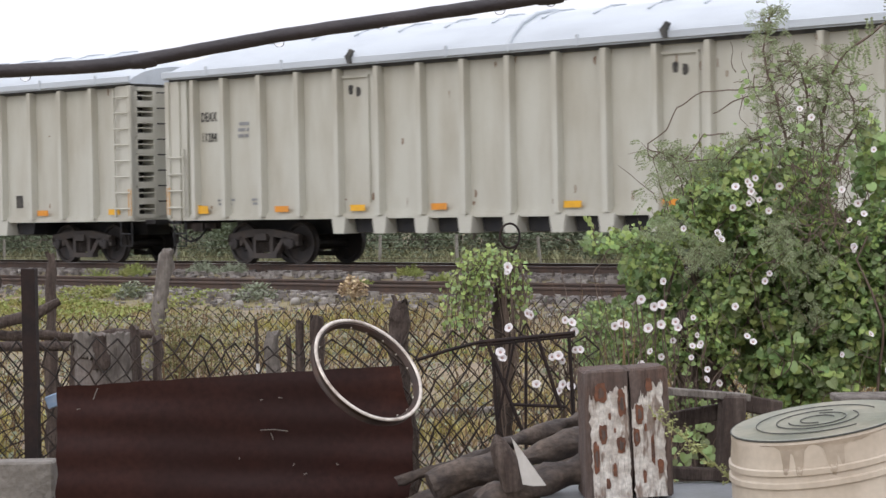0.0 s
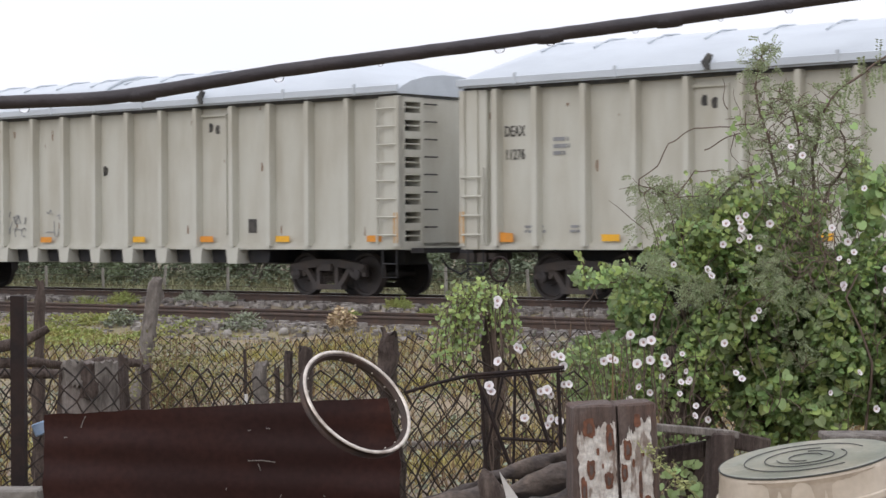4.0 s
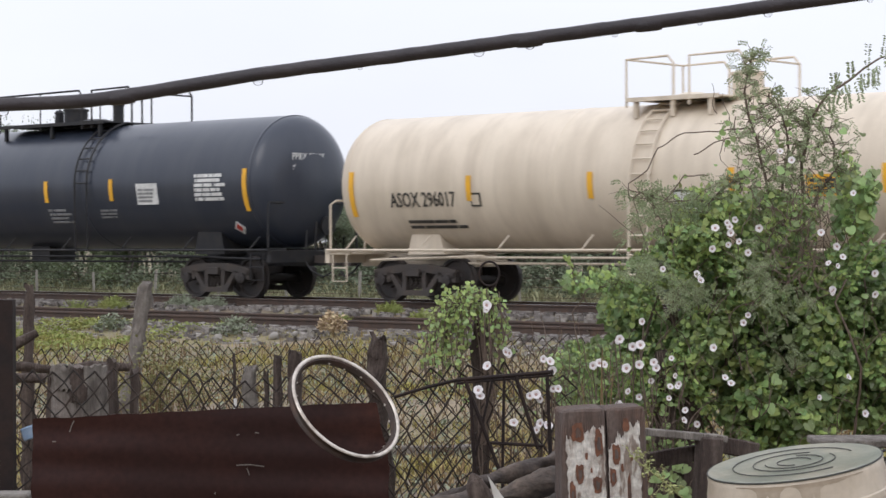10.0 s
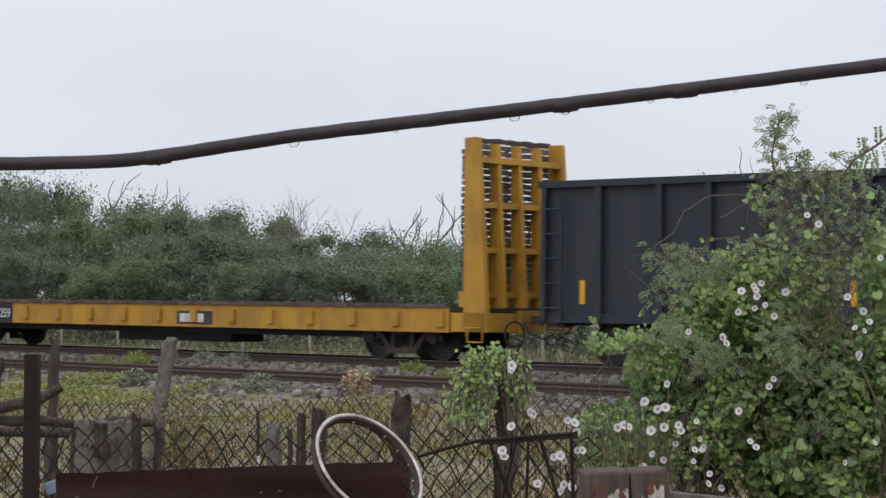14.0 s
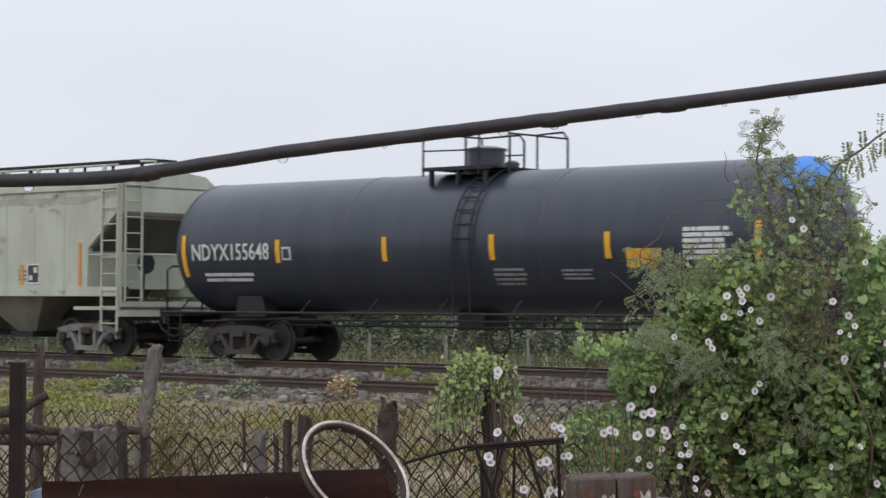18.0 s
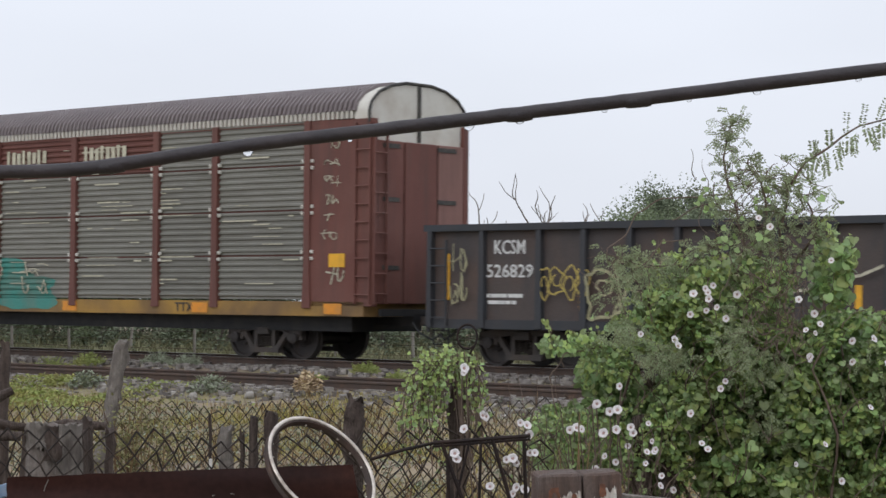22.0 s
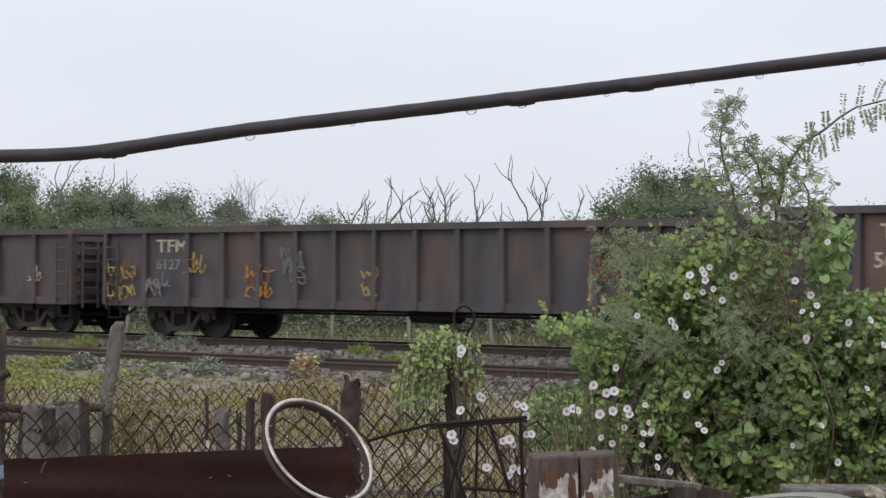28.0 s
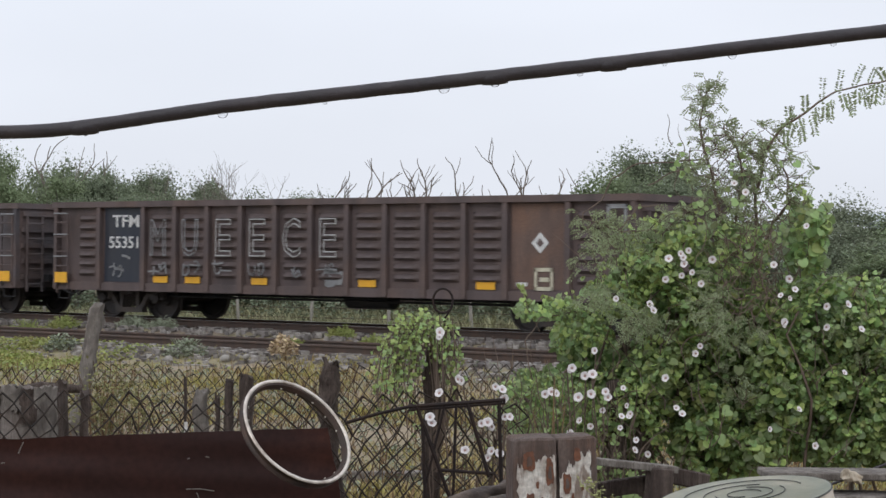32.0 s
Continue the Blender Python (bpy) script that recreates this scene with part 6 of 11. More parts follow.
    for i in range(120):
        twig(tangle, Vector((rnd.gauss(1.68, 0.09), rnd.uniform(10.15, 10.3), rnd.uniform(1.0, 1.5))), Vector((rnd.uniform(-0.7, 0.7), -0.1, rnd.uniform(-1, 1))), rnd.uniform(0.06, 0.18), 0.0028, rnd, 0.6)
    part("tangle", tangle, twig_bark, vine, "tangle of thin brown twigs", 0)["kind"] = "stuff"
    petals, throat = flower_meshes()
    first = [(0.18, 0.94), (0.2, 0.92), (0.27, 0.71), (0.31, 0.71), (0.2, 0.64), (0.15, 0.52), (0.15, 0.49), (0.46, 0.68), (0.49, 0.66), (0.5, 0.63), (0.51, 0.54), (0.4, 0.5), (0.46, 0.49), (0.48, 0.35), (0.44, 0.33), (0.43, 0.5), (0.46, 0.36), (0.53, 0.53), (0.32, 0.36)]
    second = [(0.94, 0.87), (0.8, 0.78), (0.82, 0.785), (0.89, 0.75), (0.92, 0.75), (0.69, 0.66), (0.74, 0.66), (0.72, 0.665), (0.86, 0.64), (0.91, 0.66), (0.99, 0.67), (1.0, 0.64), (0.97, 0.59), (0.87, 0.53), (0.92, 0.51), (1.07, 0.69), (1.06, 0.55), (1.1, 0.55), (1.06, 0.5), (1.14, 0.44), (1.12, 0.39), (1.2, 0.38), (0.82, 0.47), (1.28, 0.74), (1.08, 0.61), (1.11, 0.57)]
    third = [(1.29, 1.31), (1.34, 1.34), (1.36, 1.32), (1.37, 1.29), (1.39, 1.36), (1.5, 1.32), (1.27, 1.22), (1.35, 1.24), (1.41, 1.25), (1.45, 1.2), (1.6, 1.68), (1.66, 1.64), (1.96, 1.48), (1.8, 1.29), (1.88, 1.23), (1.84, 1.14), (1.87, 1.13), (1.9, 1.17), (1.84, 1.01), (1.86, 1.02), (2.05, 1.1), (2.05, 1.0), (2.15, 1.1), (2.22, 0.98), (2.14, 0.77), (1.92, 0.59), (1.43, 0.86), (1.45, 0.9), (1.33, 0.59), (1.36, 0.56), (1.78, 0.5), (2.0, 0.42), (1.19, 1.09), (1.21, 1.06), (1.04, 1.12)]
    for i, (x, z) in enumerate(first + second + third):
        y = (9.58 if x < 0.25 else 9.70) if i < len(first) else 10.0 if i < len(first) + len(second) else 10.05
        k = y / 10.2 if i < len(first) else 1.0
        m = Matrix.Translation((x * k, y, 1.266 + (z - 1.266) * k)) @ Vector((rnd.uniform(-0.9, 0.9), -1, rnd.uniform(-0.3, 0.8))).to_track_quat("Z", "Y").to_matrix().to_4x4() @ Matrix.Scale(rnd.uniform(0.48, 0.66) if i < 30 else rnd.uniform(0.38, 0.56), 4)
        fl = part("flower", petals, None, vine, "white funnel-shaped flower", at=m)
        part("throat", throat, None, fl)
        if i < len(first) + 8:
            p = m.translation + Vector((0, 0.02, 0))
            part("flower_stalk", Build().tube([p + Vector((rnd.uniform(-0.05, 0.1), 0.1, -0.65)), p + Vector((rnd.uniform(-0.04, 0.05), 0.05, -0.3)), p], 0.003, 4), twig_bark, vine, "thin brown stalk", 0)
    b = Build()
    for i in range(520):
        x, z = rnd.uniform(0.30, 1.1), rnd.uniform(-0.1, 0.74)
        if noise.noise(Vector((x * 9, 2, z * 9))) < -0.05 + 0.2 * (x < 0.5):
            continue
        vine_blade(b, Vector((x, 10.1 + rnd.uniform(-0.1, 0.3), z)), rnd.uniform(0.016, 0.038), rnd, Vector((rnd.gauss(0, 0.6), -0.8, rnd.gauss(0.4, 0.5))))
    part("young_leaf", b, vine_leaf_mid, vine, "small scattered leaves", 0)["kind"] = "stuff"

    # vine tuft over the fence post, hanging like a curtain on one side
    tv = thing("vine_tuft", Matrix(), "light green vine tuft hanging over a fence post", "vine")
    b, b2, st = Build(), Build(), Build()
    for i in range(42):
        u = rnd.random() ** 0.8
        x = 0.14 - 0.24 * u if i % 4 else 0.16 + 0.17 * rnd.random()
        head = Vector((0.10 + 0.08 * rnd.random() + (x - 0.13) * 0.4, 9.80 + rnd.uniform(-0.1, 0.06), rnd.uniform(0.95, 1.03) - 0.10 * abs(x - 0.13)))
        drop = rnd.uniform(0.10, 0.42) if x < 0.13 else rnd.uniform(0.04, 0.26)
        pts = [head, Vector(((head.x + x) / 2, head.y, head.z + 0.01)), Vector((x, head.y, head.z - 0.08)), Vector((x - 0.02, head.y, head.z - 0.08 - drop * 0.5)), Vector((x - 0.01, head.y, head.z - 0.08 - drop))]
        st.tube(pts, 0.0022, 4, False)
        for q, r in zip(pts, pts[1:]):
            for k in range(rnd.randint(3, 9)):
                vine_blade(b if rnd.random() < 0.55 else b2, q.lerp(r, rnd.random()) + Vector((rnd.gauss(0, 0.022), rnd.gauss(0, 0.03), rnd.gauss(0, 0.022))), rnd.uniform(0.010, 0.030), rnd, Vector((rnd.gauss(0, 0.7), -0.7, rnd.gauss(0.5, 0.5))))
    part("foliage", b, lime_leaf, tv, "light green leaves", 0)["kind"] = "stuff"
    part("foliage", b2, vine_leaf_mid, tv, "green leaves", 0)["kind"] = "stuff"
    for i in range(18):
        x = 0.15 + rnd.uniform(0.0, 0.12)
        st.tube([(0.15 + 0.02 * rnd.random(), 9.79, 0.3), (x, 9.78, 0.7), (x - 0.03, 9.78, rnd.uniform(0.88, 1.04))], 0.0028, 4, False)
    part("tangle", st, twig_bark, tv, "thin brown twigs", 0)["kind"] = "stuff"

    # feathery acacia standing in the vine
    ac = thing("acacia", Matrix(), "slender acacia with fine feather leaves and bare twigs", "tree")
    tb, fb = Build(), Build()
    mains = [[(1.50, 10.9, -0.6), (1.54, 10.8, 0.46), (1.58, 10.6, 1.03), (1.62, 10.5, 1.37), (1.60, 10.5, 1.60), (1.54, 10.5, 1.80), (1.49, 10.5, 2.0), (1.52, 10.5, 2.12), (1.54, 10.5, 2.20)],
             [(1.66, 10.9, -0.6), (1.68, 10.8, 0.46), (1.71, 10.6, 1.03), (1.68, 10.5, 1.46), (1.71, 10.5, 1.71), (1.68, 10.5, 1.88), (1.62, 10.5, 2.0)],
             [(1.72, 10.9, -0.6), (1.73, 10.8, 0.74), (1.79, 10.6, 1.31), (1.79, 10.5, 1.65), (1.83, 10.45, 1.86), (1.90, 10.45, 1.98), (1.99, 10.45, 2.05), (2.07, 10.45, 2.11), (2.18, 10.45, 2.17), (2.45, 10.4, 2.24)],
             [(1.80, 10.8, 0.6), (1.82, 10.7, 1.03), (1.88, 10.6, 1.51), (1.96, 10.5, 1.60), (1.94, 10.5, 1.74), (1.88, 10.5, 1.85)],
             [(1.39, 10.8, 0.5), (1.42, 10.6, 1.37), (1.48, 10.5, 1.57), (1.37, 10.5, 1.51), (1.28, 10.5, 1.40)],
             [(1.20, 10.9, -0.6), (1.22, 10.9, 0.6), (1.16, 10.7, 1.1), (1.10, 10.5, 1.34), (1.02, 10.45, 1.44), (0.96, 10.4, 1.50)],
             [(2.40, 11.2, -0.6), (2.45, 11.1, 0.5), (2.5, 11.1, 1.0)]]
    for j, pts in enumerate(mains):
        pts = [Vector(p) for p in pts]
        fine = []
        for i in range(len(pts) - 1):
            for k in range(6):
                q = pts[i].lerp(pts[i + 1], k / 6)
                fine.append(q + noise.noise_vector(q * 6) * 0.022)
        fine.append(pts[-1])
        part("branch", Build().tube(fine, [0.010 * (1 - 0.8 * i / len(fine)) + 0.0018 for i in range(len(fine))], 6), twig_bark, ac, "thin crooked brown branch", 60)
        for i, q in enumerate(fine):
            if q.z < 1.05 or (j == 2 and q.z > 2.0) or j == 6:
                continue
            for k in range(2):
                d = Vector((rnd.choice((-1, 1)) * rnd.uniform(0.2, 1.0), rnd.uniform(-0.5, 0.3), rnd.uniform(-0.4, 0.8)))
                e = twig(tb, q, d, rnd.uniform(0.05, 0.19) * (0.6 if q.z > 1.95 else 1), 0.0026, rnd, 0.5, 5)
                for m in range(rnd.randint(1, 3)):
                    pinnate(fb, rnd.choice(e[2:]), Vector((rnd.uniform(-1, 1), rnd.uniform(-0.5, 0.3), rnd.uniform(-0.9, 0.5))), rnd.uniform(0.035, 0.07), 7, rnd.uniform(0.011, 0.018), rnd, 0.30)
    # grey-green feather sprays in and before the leaves
    sprays = ((0.94, 1.35, 0.08, 0.13, 36, 10.2), (1.00, 1.46, 0.11, 0.06, 34, 10.3), (0.97, 1.11, 0.13, 0.06, 70, 10.2), (1.17, 0.99, 0.12, 0.07, 80, 10.1), (1.50, 1.06, 0.11, 0.07, 50, 10.1), (1.66, 0.76, 0.12, 0.12, 30, 10.2), (1.76, 0.65, 0.11, 0.13, 30, 10.2),
              (1.30, 1.50, 0.12, 0.07, 40, 10.4), (1.16, 1.40, 0.12, 0.07, 50, 10.3), (1.62, 0.95, 0.17, 0.07, 60, 10.1), (1.52, 1.17, 0.10, 0.07, 40, 10.1), (2.3, 0.98, 0.16, 0.14, 70, 10.3))
    crown = ((1.54, 2.19, 0.07, 0.03, 14, 10.45), (1.50, 2.06, 0.05, 0.08, 16, 10.45), (1.58, 1.93, 0.07, 0.10, 22, 10.45), (1.74, 1.93, 0.09, 0.07, 22, 10.45), (1.50, 1.78, 0.09, 0.10, 26, 10.45), (1.60, 1.66, 0.13, 0.14, 50, 10.45), (1.82, 1.77, 0.08, 0.12, 24, 10.45), (1.69, 1.54, 0.17, 0.10, 50, 10.4), (1.90, 1.88, 0.06, 0.06, 14, 10.45))
    for cx, cz, rx, rz, n, y in sprays + crown:
        for i in range(n * 3 // 4):
            a, q = rnd.uniform(0, 6.28), rnd.random() ** 0.5
            p = Vector((cx + rx * q * math.cos(a), y + rnd.uniform(-0.06, 0.18), cz + rz * q * math.sin(a)))
            pinnate(fb, p, Vector((rnd.uniform(-1, 1), rnd.uniform(-0.5, 0.3), rnd.uniform(-0.7, 0.7))), rnd.uniform(0.05, 0.10), 11, rnd.uniform(0.011, 0.019), rnd, 0.20)
    # hanging feathers on the long arching branch
    for i in range(30):
        f = i / 29
        p = Vector((1.86 + 0.58 * f, 10.44, 1.93 + 0.52 * f - 0.22 * f * f))
        pinnate(fb, p, Vector((rnd.uniform(-0.5, 0.5), -0.3, -1 if i % 4 else 0.8)), rnd.uniform(0.07, 0.14), 11, rnd.uniform(0.020, 0.030), rnd, 0.22)
    for pts in ([(1.52, 10.5, 1.83), (1.40, 10.5, 1.81), (1.19, 10.5, 1.80), (1.06, 10.5, 1.72), (1.00, 10.5, 1.61), (0.91, 10.5, 1.54), (0.92, 10.5, 1.46)], [(1.48, 10.5, 1.78), (1.40, 10.5, 1.77), (1.31, 10.5, 1.73), (1.24, 10.5, 1.69)], [(1.24, 10.4, 1.46), (1.10, 10.4, 1.45), (1.04, 10.4, 1.47), (0.99, 10.4, 1.51), (0.93, 10.4, 1.47), (0.96, 10.4, 1.34), (1.0, 10.4, 1.2)],
                [(1.06, 10.4, 1.42), (1.18, 10.4, 1.58), (1.30, 10.4, 1.58)], [(1.96, 10.5, 1.70), (2.02, 10.5, 1.68), (2.03, 10.5, 1.56)], [(0.66, 10.4, 0.7), (0.62, 10.4, 0.9), (0.70, 10.4, 1.02), (0.9, 10.4, 1.06)]):
        fine = []
        pts = [Vector(p) for p in pts]
        for p, q in zip(pts, pts[1:]):
            fine += [p.lerp(q, k / 5) + noise.noise_vector(p.lerp(q, k / 5) * 14) * 0.012 for k in range(5)]
        part("branch", Build().tube(fine + [pts[-1]], 0.0034, 5), twig_bark, ac, "bare arching twig", 60)
    climbing = Build()
    for i in range(150):
        f = rnd.random() ** 1.8
        q = Vector((rnd.choice((1.45, 1.60, 1.70, 1.80, 1.95)) + rnd.gauss(0, 0.06), 10.4 + rnd.uniform(-0.1, 0.1), 1.40 + 0.55 * f))
        vine_blade(climbing, q, rnd.uniform(0.018, 0.042), rnd, Vector((rnd.gauss(0, 0.6), -0.8, rnd.gauss(0.4, 0.5))))
    part("climbing_foliage", climbing, vine_leaf_mid, vine, "vine leaves climbing the acacia", 0)["kind"] = "stuff"
    for i in range(80):
        q = Vector((rnd.gauss(1.66, 0.13), 10.45, rnd.uniform(1.40, 1.95)))
        twig(tb, q, Vector((rnd.uniform(-1, 1), -0.2, rnd.uniform(-1, 0.6))), rnd.uniform(0.08, 0.22), 0.0028, rnd, 0.55)
    part("twig_tangle", tb, twig_bark, ac, "fine brown twigs", 0)["kind"] = "stuff"
    part("feather_foliage", fb, feather_leaf, ac, "fine grey-green feather leaves", 0)["kind"] = "stuff"

    # sprigs growing through the stand and beside the tub
    for p0, p1, side in (((1.12, 7.78, 0.03), (0.70, 7.80, 0.44), 1), ((1.16, 7.75, 0.05), (1.02, 7.78, 0.26), 1), ((1.66, 7.3, -0.6), (1.62, 7.3, 0.40), 0), ((-2.25, 9.4, -0.6), (-2.2, 9.4, 0.05), 0)):
        sp = thing("weed_sprig", Matrix(), "leaning pale green weed sprig with tiny leaves", "weed", "weed sprigs in the scrap")
        st, lb = Build(), Build()
        p0, p1 = Vector(p0), Vector(p1)
        pts = [p0.lerp(p1, k / 8) + Vector((0, 0, 0.03 * math.sin(math.pi * k / 8))) for k in range(9)]
        st.tube(pts, [0.0042 - 0.0003 * k for k in range(9)], 5)
        for q in pts[2:]:
            for k in range(4):
                e = twig(st, q, (p1 - p0).normalized() + Vector((rnd.gauss(0, 0.7), rnd.gauss(0, 0.4), rnd.gauss(0, 0.7))), rnd.uniform(0.03, 0.075), 0.0018, rnd, 0.2, 4)
                for r in e[1:]:
                    for m in range(3):
                        leaf_quad(lb, r + Vector((rnd.gauss(0, 0.004), rnd.gauss(0, 0.004), rnd.gauss(0, 0.004))), rnd.uniform(0.010, 0.020), rnd)
        part("stem", st, sprig_leaf, sp, "", 60)
        part("foliage", lb, sprig_leaf, sp, "tiny pale green leaves", 0)["kind"] = "stuff"
    low = Build()
    for i in range(60):
        vine_blade(low, Vector((0.95 + rnd.gauss(0, 0.07), 8.75 + rnd.uniform(-0.1, 0.1), 0.25 + rnd.gauss(0, 0.10))), rnd.uniform(0.025, 0.05), rnd, Vector((rnd.gauss(0, 0.5), -0.8, 0.5)))
    part("foliage", low, vine_leaf_mid, vine, "leaves seen through the stand", 0)["kind"] = "stuff"


def build_bare_shrub():
    """Leafless shrub at the end of the fence."""
    rnd = random.Random(91)
    sh = thing("bare_shrub", Matrix(), "leafless grey-brown shrub of thin twigs beside the fence", "shrub")
    for i in range(9):
        p = Vector((-3.05 + rnd.uniform(-0.12, 0.12), 10.9, -0.6))
        pts = twig(Build(), p, Vector((rnd.uniform(-0.25, 0.15), 0, 1)), rnd.uniform(1.4, 1.75), 0.008, rnd, 0.10, 9)
        b = Build().tube(pts, [0.009 - 0.0007 * k for k in range(10)], 5)
        part("stem", b, twig_bark, sh, "thin bare stem", 60)
        tw = Build()
        for q in pts[4:]:
            for k in range(2):
                twig(tw, q, Vector((rnd.uniform(-0.8, 0.9), 0, 0.8)), rnd.uniform(0.12, 0.35), 0.003, rnd, 0.22)
        part("twig", tw, twig_bark, sh, "fine bare twigs", 0)["kind"] = "stuff"


build_bare_shrub()
build_fences()
build_scrap()
build_vine()


# ---- the train ----
SPEED = 13.58
CARS, WHEELSETS = [], []
WHEEL_R = 0.457


def wheelset_mesh():
    b = Build()
    for s in (-1, 1):
        b.lathe([(s * 0.66, 0.02), (s * 0.66, 0.14), (s * 0.69, 0.16), (s * 0.70, 0.36), (s * 0.665, 0.39), (s * 0.665, 0.485), (s * 0.70, 0.478), (s * 0.712, WHEEL_R),
                 (s * 0.80, WHEEL_R - 0.004), (s * 0.80, 0.40), (s * 0.745, 0.375), (s * 0.735, 0.17), (s * 0.79, 0.15), (s * 0.79, 0.02)], 28, "y")
        b.lathe([(s * 0.79, 0.075), (s * 1.00, 0.075), (s * 1.00, 0.115), (s * 1.11, 0.115), (s * 1.12, 0.06)], 12, "y")
        for k in range(3):
            a = 2 * math.pi * k / 3
            b.lathe([(s * 1.11, 0.016), (s * 1.135, 0.016)], 6, "y", (0.075 * math.cos(a), 0, 0.075 * math.sin(a)))
    b.lathe([(-0.7, 0.085), (0.7, 0.085)], 12, "y")
    return b.mesh("wheelset", wheel_steel, 35)


def side_frame_mesh(mat):
    b = Build()
    for y in (-1.06, 0.94):
        b.slab([(-1.12, 0.50), (-1.12, 0.66), (-0.80, 0.72), (-0.35, 0.78), (0.35, 0.78), (0.80, 0.72), (1.12, 0.66), (1.12, 0.50), (0.76, 0.56), (0.30, 0.62), (-0.30, 0.62), (-0.76, 0.56)], y, y + 0.12)
        for s in (-1, 1):
            b.slab([(s * 0.72, 0.60), (s * 0.60, 0.60), (s * 0.26, 0.20), (s * 0.42, 0.20)][::s], y, y + 0.12)
            b.slab([(s * 0.22, 0.22), (s * 0.32, 0.22), (s * 0.32, 0.64), (s * 0.22, 0.64)][::s], y, y + 0.12)
            b.slab([(s * 1.12, 0.42), (s * 1.12, 0.62), (s * 1.02, 0.62), (s * 1.02, 0.42)][::s], y, y + 0.12)
            b.slab([(s * 0.75, 0.42), (s * 0.75, 0.62), (s * 0.66, 0.62), (s * 0.66, 0.42)][::s], y, y + 0.12)
        b.box(-0.44, 0.44, y - 0.02, y + 0.14, 0.14, 0.25)
    return b.mesh("side_frame", mat, 30)


def spring_mesh():
    b = Build()
    b.tube([(0.05 * math.cos(i * 1.3), 0.05 * math.sin(i * 1.3), 0.26 + i * 0.0115) for i in range(24)], 0.013, 4)
    return b.mesh("coil_spring", bogie_steel, 40)


def bolster_mesh():
    b = Build()
    b.beam([(-1.12, 0.54), (-1.12, 0.68), (-0.5, 0.74), (0.5, 0.74), (1.12, 0.68), (1.12, 0.54), (0.5, 0.42), (-0.5, 0.42)], -0.17, 0.17)
    b.lathe([(0.70, 0.2), (0.80, 0.2)], 16, "z")
    for x in (-0.42, 0.42):
        b.box(x - 0.05, x + 0.05, -0.75, 0.75, 0.30, 0.40)
        for y in (-0.75, 0.68):
            b.box(x - 0.06, x + 0.06, y, y + 0.07, 0.24, 0.56)
    return b.mesh("truck_bolster", bogie_steel, 30)


bogie_pale = material("bogie_pale", (0.26, 0.25, 0.225), 0.9, dirt=(0.10, 0.075, 0.06), dirt_amount=0.6, dirt_scale=5, grain=0.25)
BOGIE = [wheelset_mesh(), side_frame_mesh(bogie_steel), spring_mesh(), bolster_mesh(), side_frame_mesh(bogie_pale)]


def bogie(car, x, wheelbase=1.778, pale=False):
    """A two-axle truck: bolster, side frames, springs and two turning wheelsets."""
    truck = part("truck", BOGIE[3], None, car, "rusty cast-steel freight truck", at=pose(x, 0, 0))
    part("side_frame", BOGIE[4 if pale else 1], None, truck, "pale dusty side frame" if pale else "")
    for k in range(3):
        part("coil_spring", BOGIE[2], None, truck, at=pose(0.13 * (k - 1), -1.0, 0))
    for s in (-1, 1):
        w = part("wheelset", BOGIE[0], None, truck, at=pose(s * wheelbase / 2, 0, WHEEL_R))
        WHEELSETS.append((w, s * wheelbase / 2, car, x))


def car_base(name, c0, c1, label, category):
    car = thing(name, TRACK @ pose((c0 + c1) / 2, 0, 0), label, category, "freight cars of the train")
    CARS.append((car, (c0 + c1) / 2))
    return car, (c1 - c0) / 2


def coupler(car, x, s):
    b = Build()
    b.box(min(x, x + s * 0.62), max(x, x + s * 0.62), -0.08, 0.08, 0.78, 0.95)
    b.box(min(x + s * 0.5, x + s * 0.74), max(x + s * 0.5, x + s * 0.74), -0.15, 0.15, 0.72, 1.0)
    part("coupler", b, bogie_steel, car)
    h = Build().tube([(x, -0.35, 0.82), (x + s * 0.2, -0.36, 0.62), (x + s * 0.5, -0.3, 0.48), (x + s * 0.72, -0.22, 0.6)], 0.022, 6)
    part("air_hose", h, black_steel, car)


def ladder(x0, x1, z0, z1, n, y, r=0.016):
    b = Build()
    b.box(x0 - 0.02, x0 + 0.02, y - 0.03, y + 0.01, z0, z1)
    b.box(x1 - 0.02, x1 + 0.02, y - 0.03, y + 0.01, z0, z1)
    for i in range(n):
        z = z0 + (z1 - z0) * (i + 0.5) / n
        b.tube([(x0, y - 0.03, z), (x1, y - 0.03, z)], r, 6)
    return b


def end_ladder(x, y0, y1, z0, z1, n, s):
    b = Build()
    for y in (y0, y1):
        b.box(min(x, x + s * 0.05), max(x, x + s * 0.05), y - 0.02, y + 0.02, z0, z1)
    for i in range(n):
        z = z0 + (z1 - z0) * (i + 0.5) / n
        b.tube([(x + s * 0.05, y0, z), (x + s * 0.05, y1, z)], 0.016, 6)
    return b


def stirrup(car, x, mat, z=1.0, y=-1.5):
    b = Build()
    b.tube([(x - 0.2, y, z), (x - 0.2, y, 0.42), (x + 0.2, y, 0.42), (x + 0.2, y, z)], 0.02, 6)
    b.tube([(x - 0.2, y, 0.70), (x + 0.2, y, 0.70)], 0.016, 6)
    part("stirrup_step", b, mat, car)


def mark(car, b, mat, x, z, y=-1.5, name="lettering", label=""):
    ob = part(name, placed(b, x, y, z), mat, car, label, smooth=0)
    if name in ("spray_writing", "small_print"):
        ob["kind"] = "stuff"
    return ob


rust_scab = material("rust_scab", (0.20, 0.115, 0.07), 0.8, dirt=(0.32, 0.24, 0.17), dirt_amount=0.6, dirt_scale=9, grain=0.3)


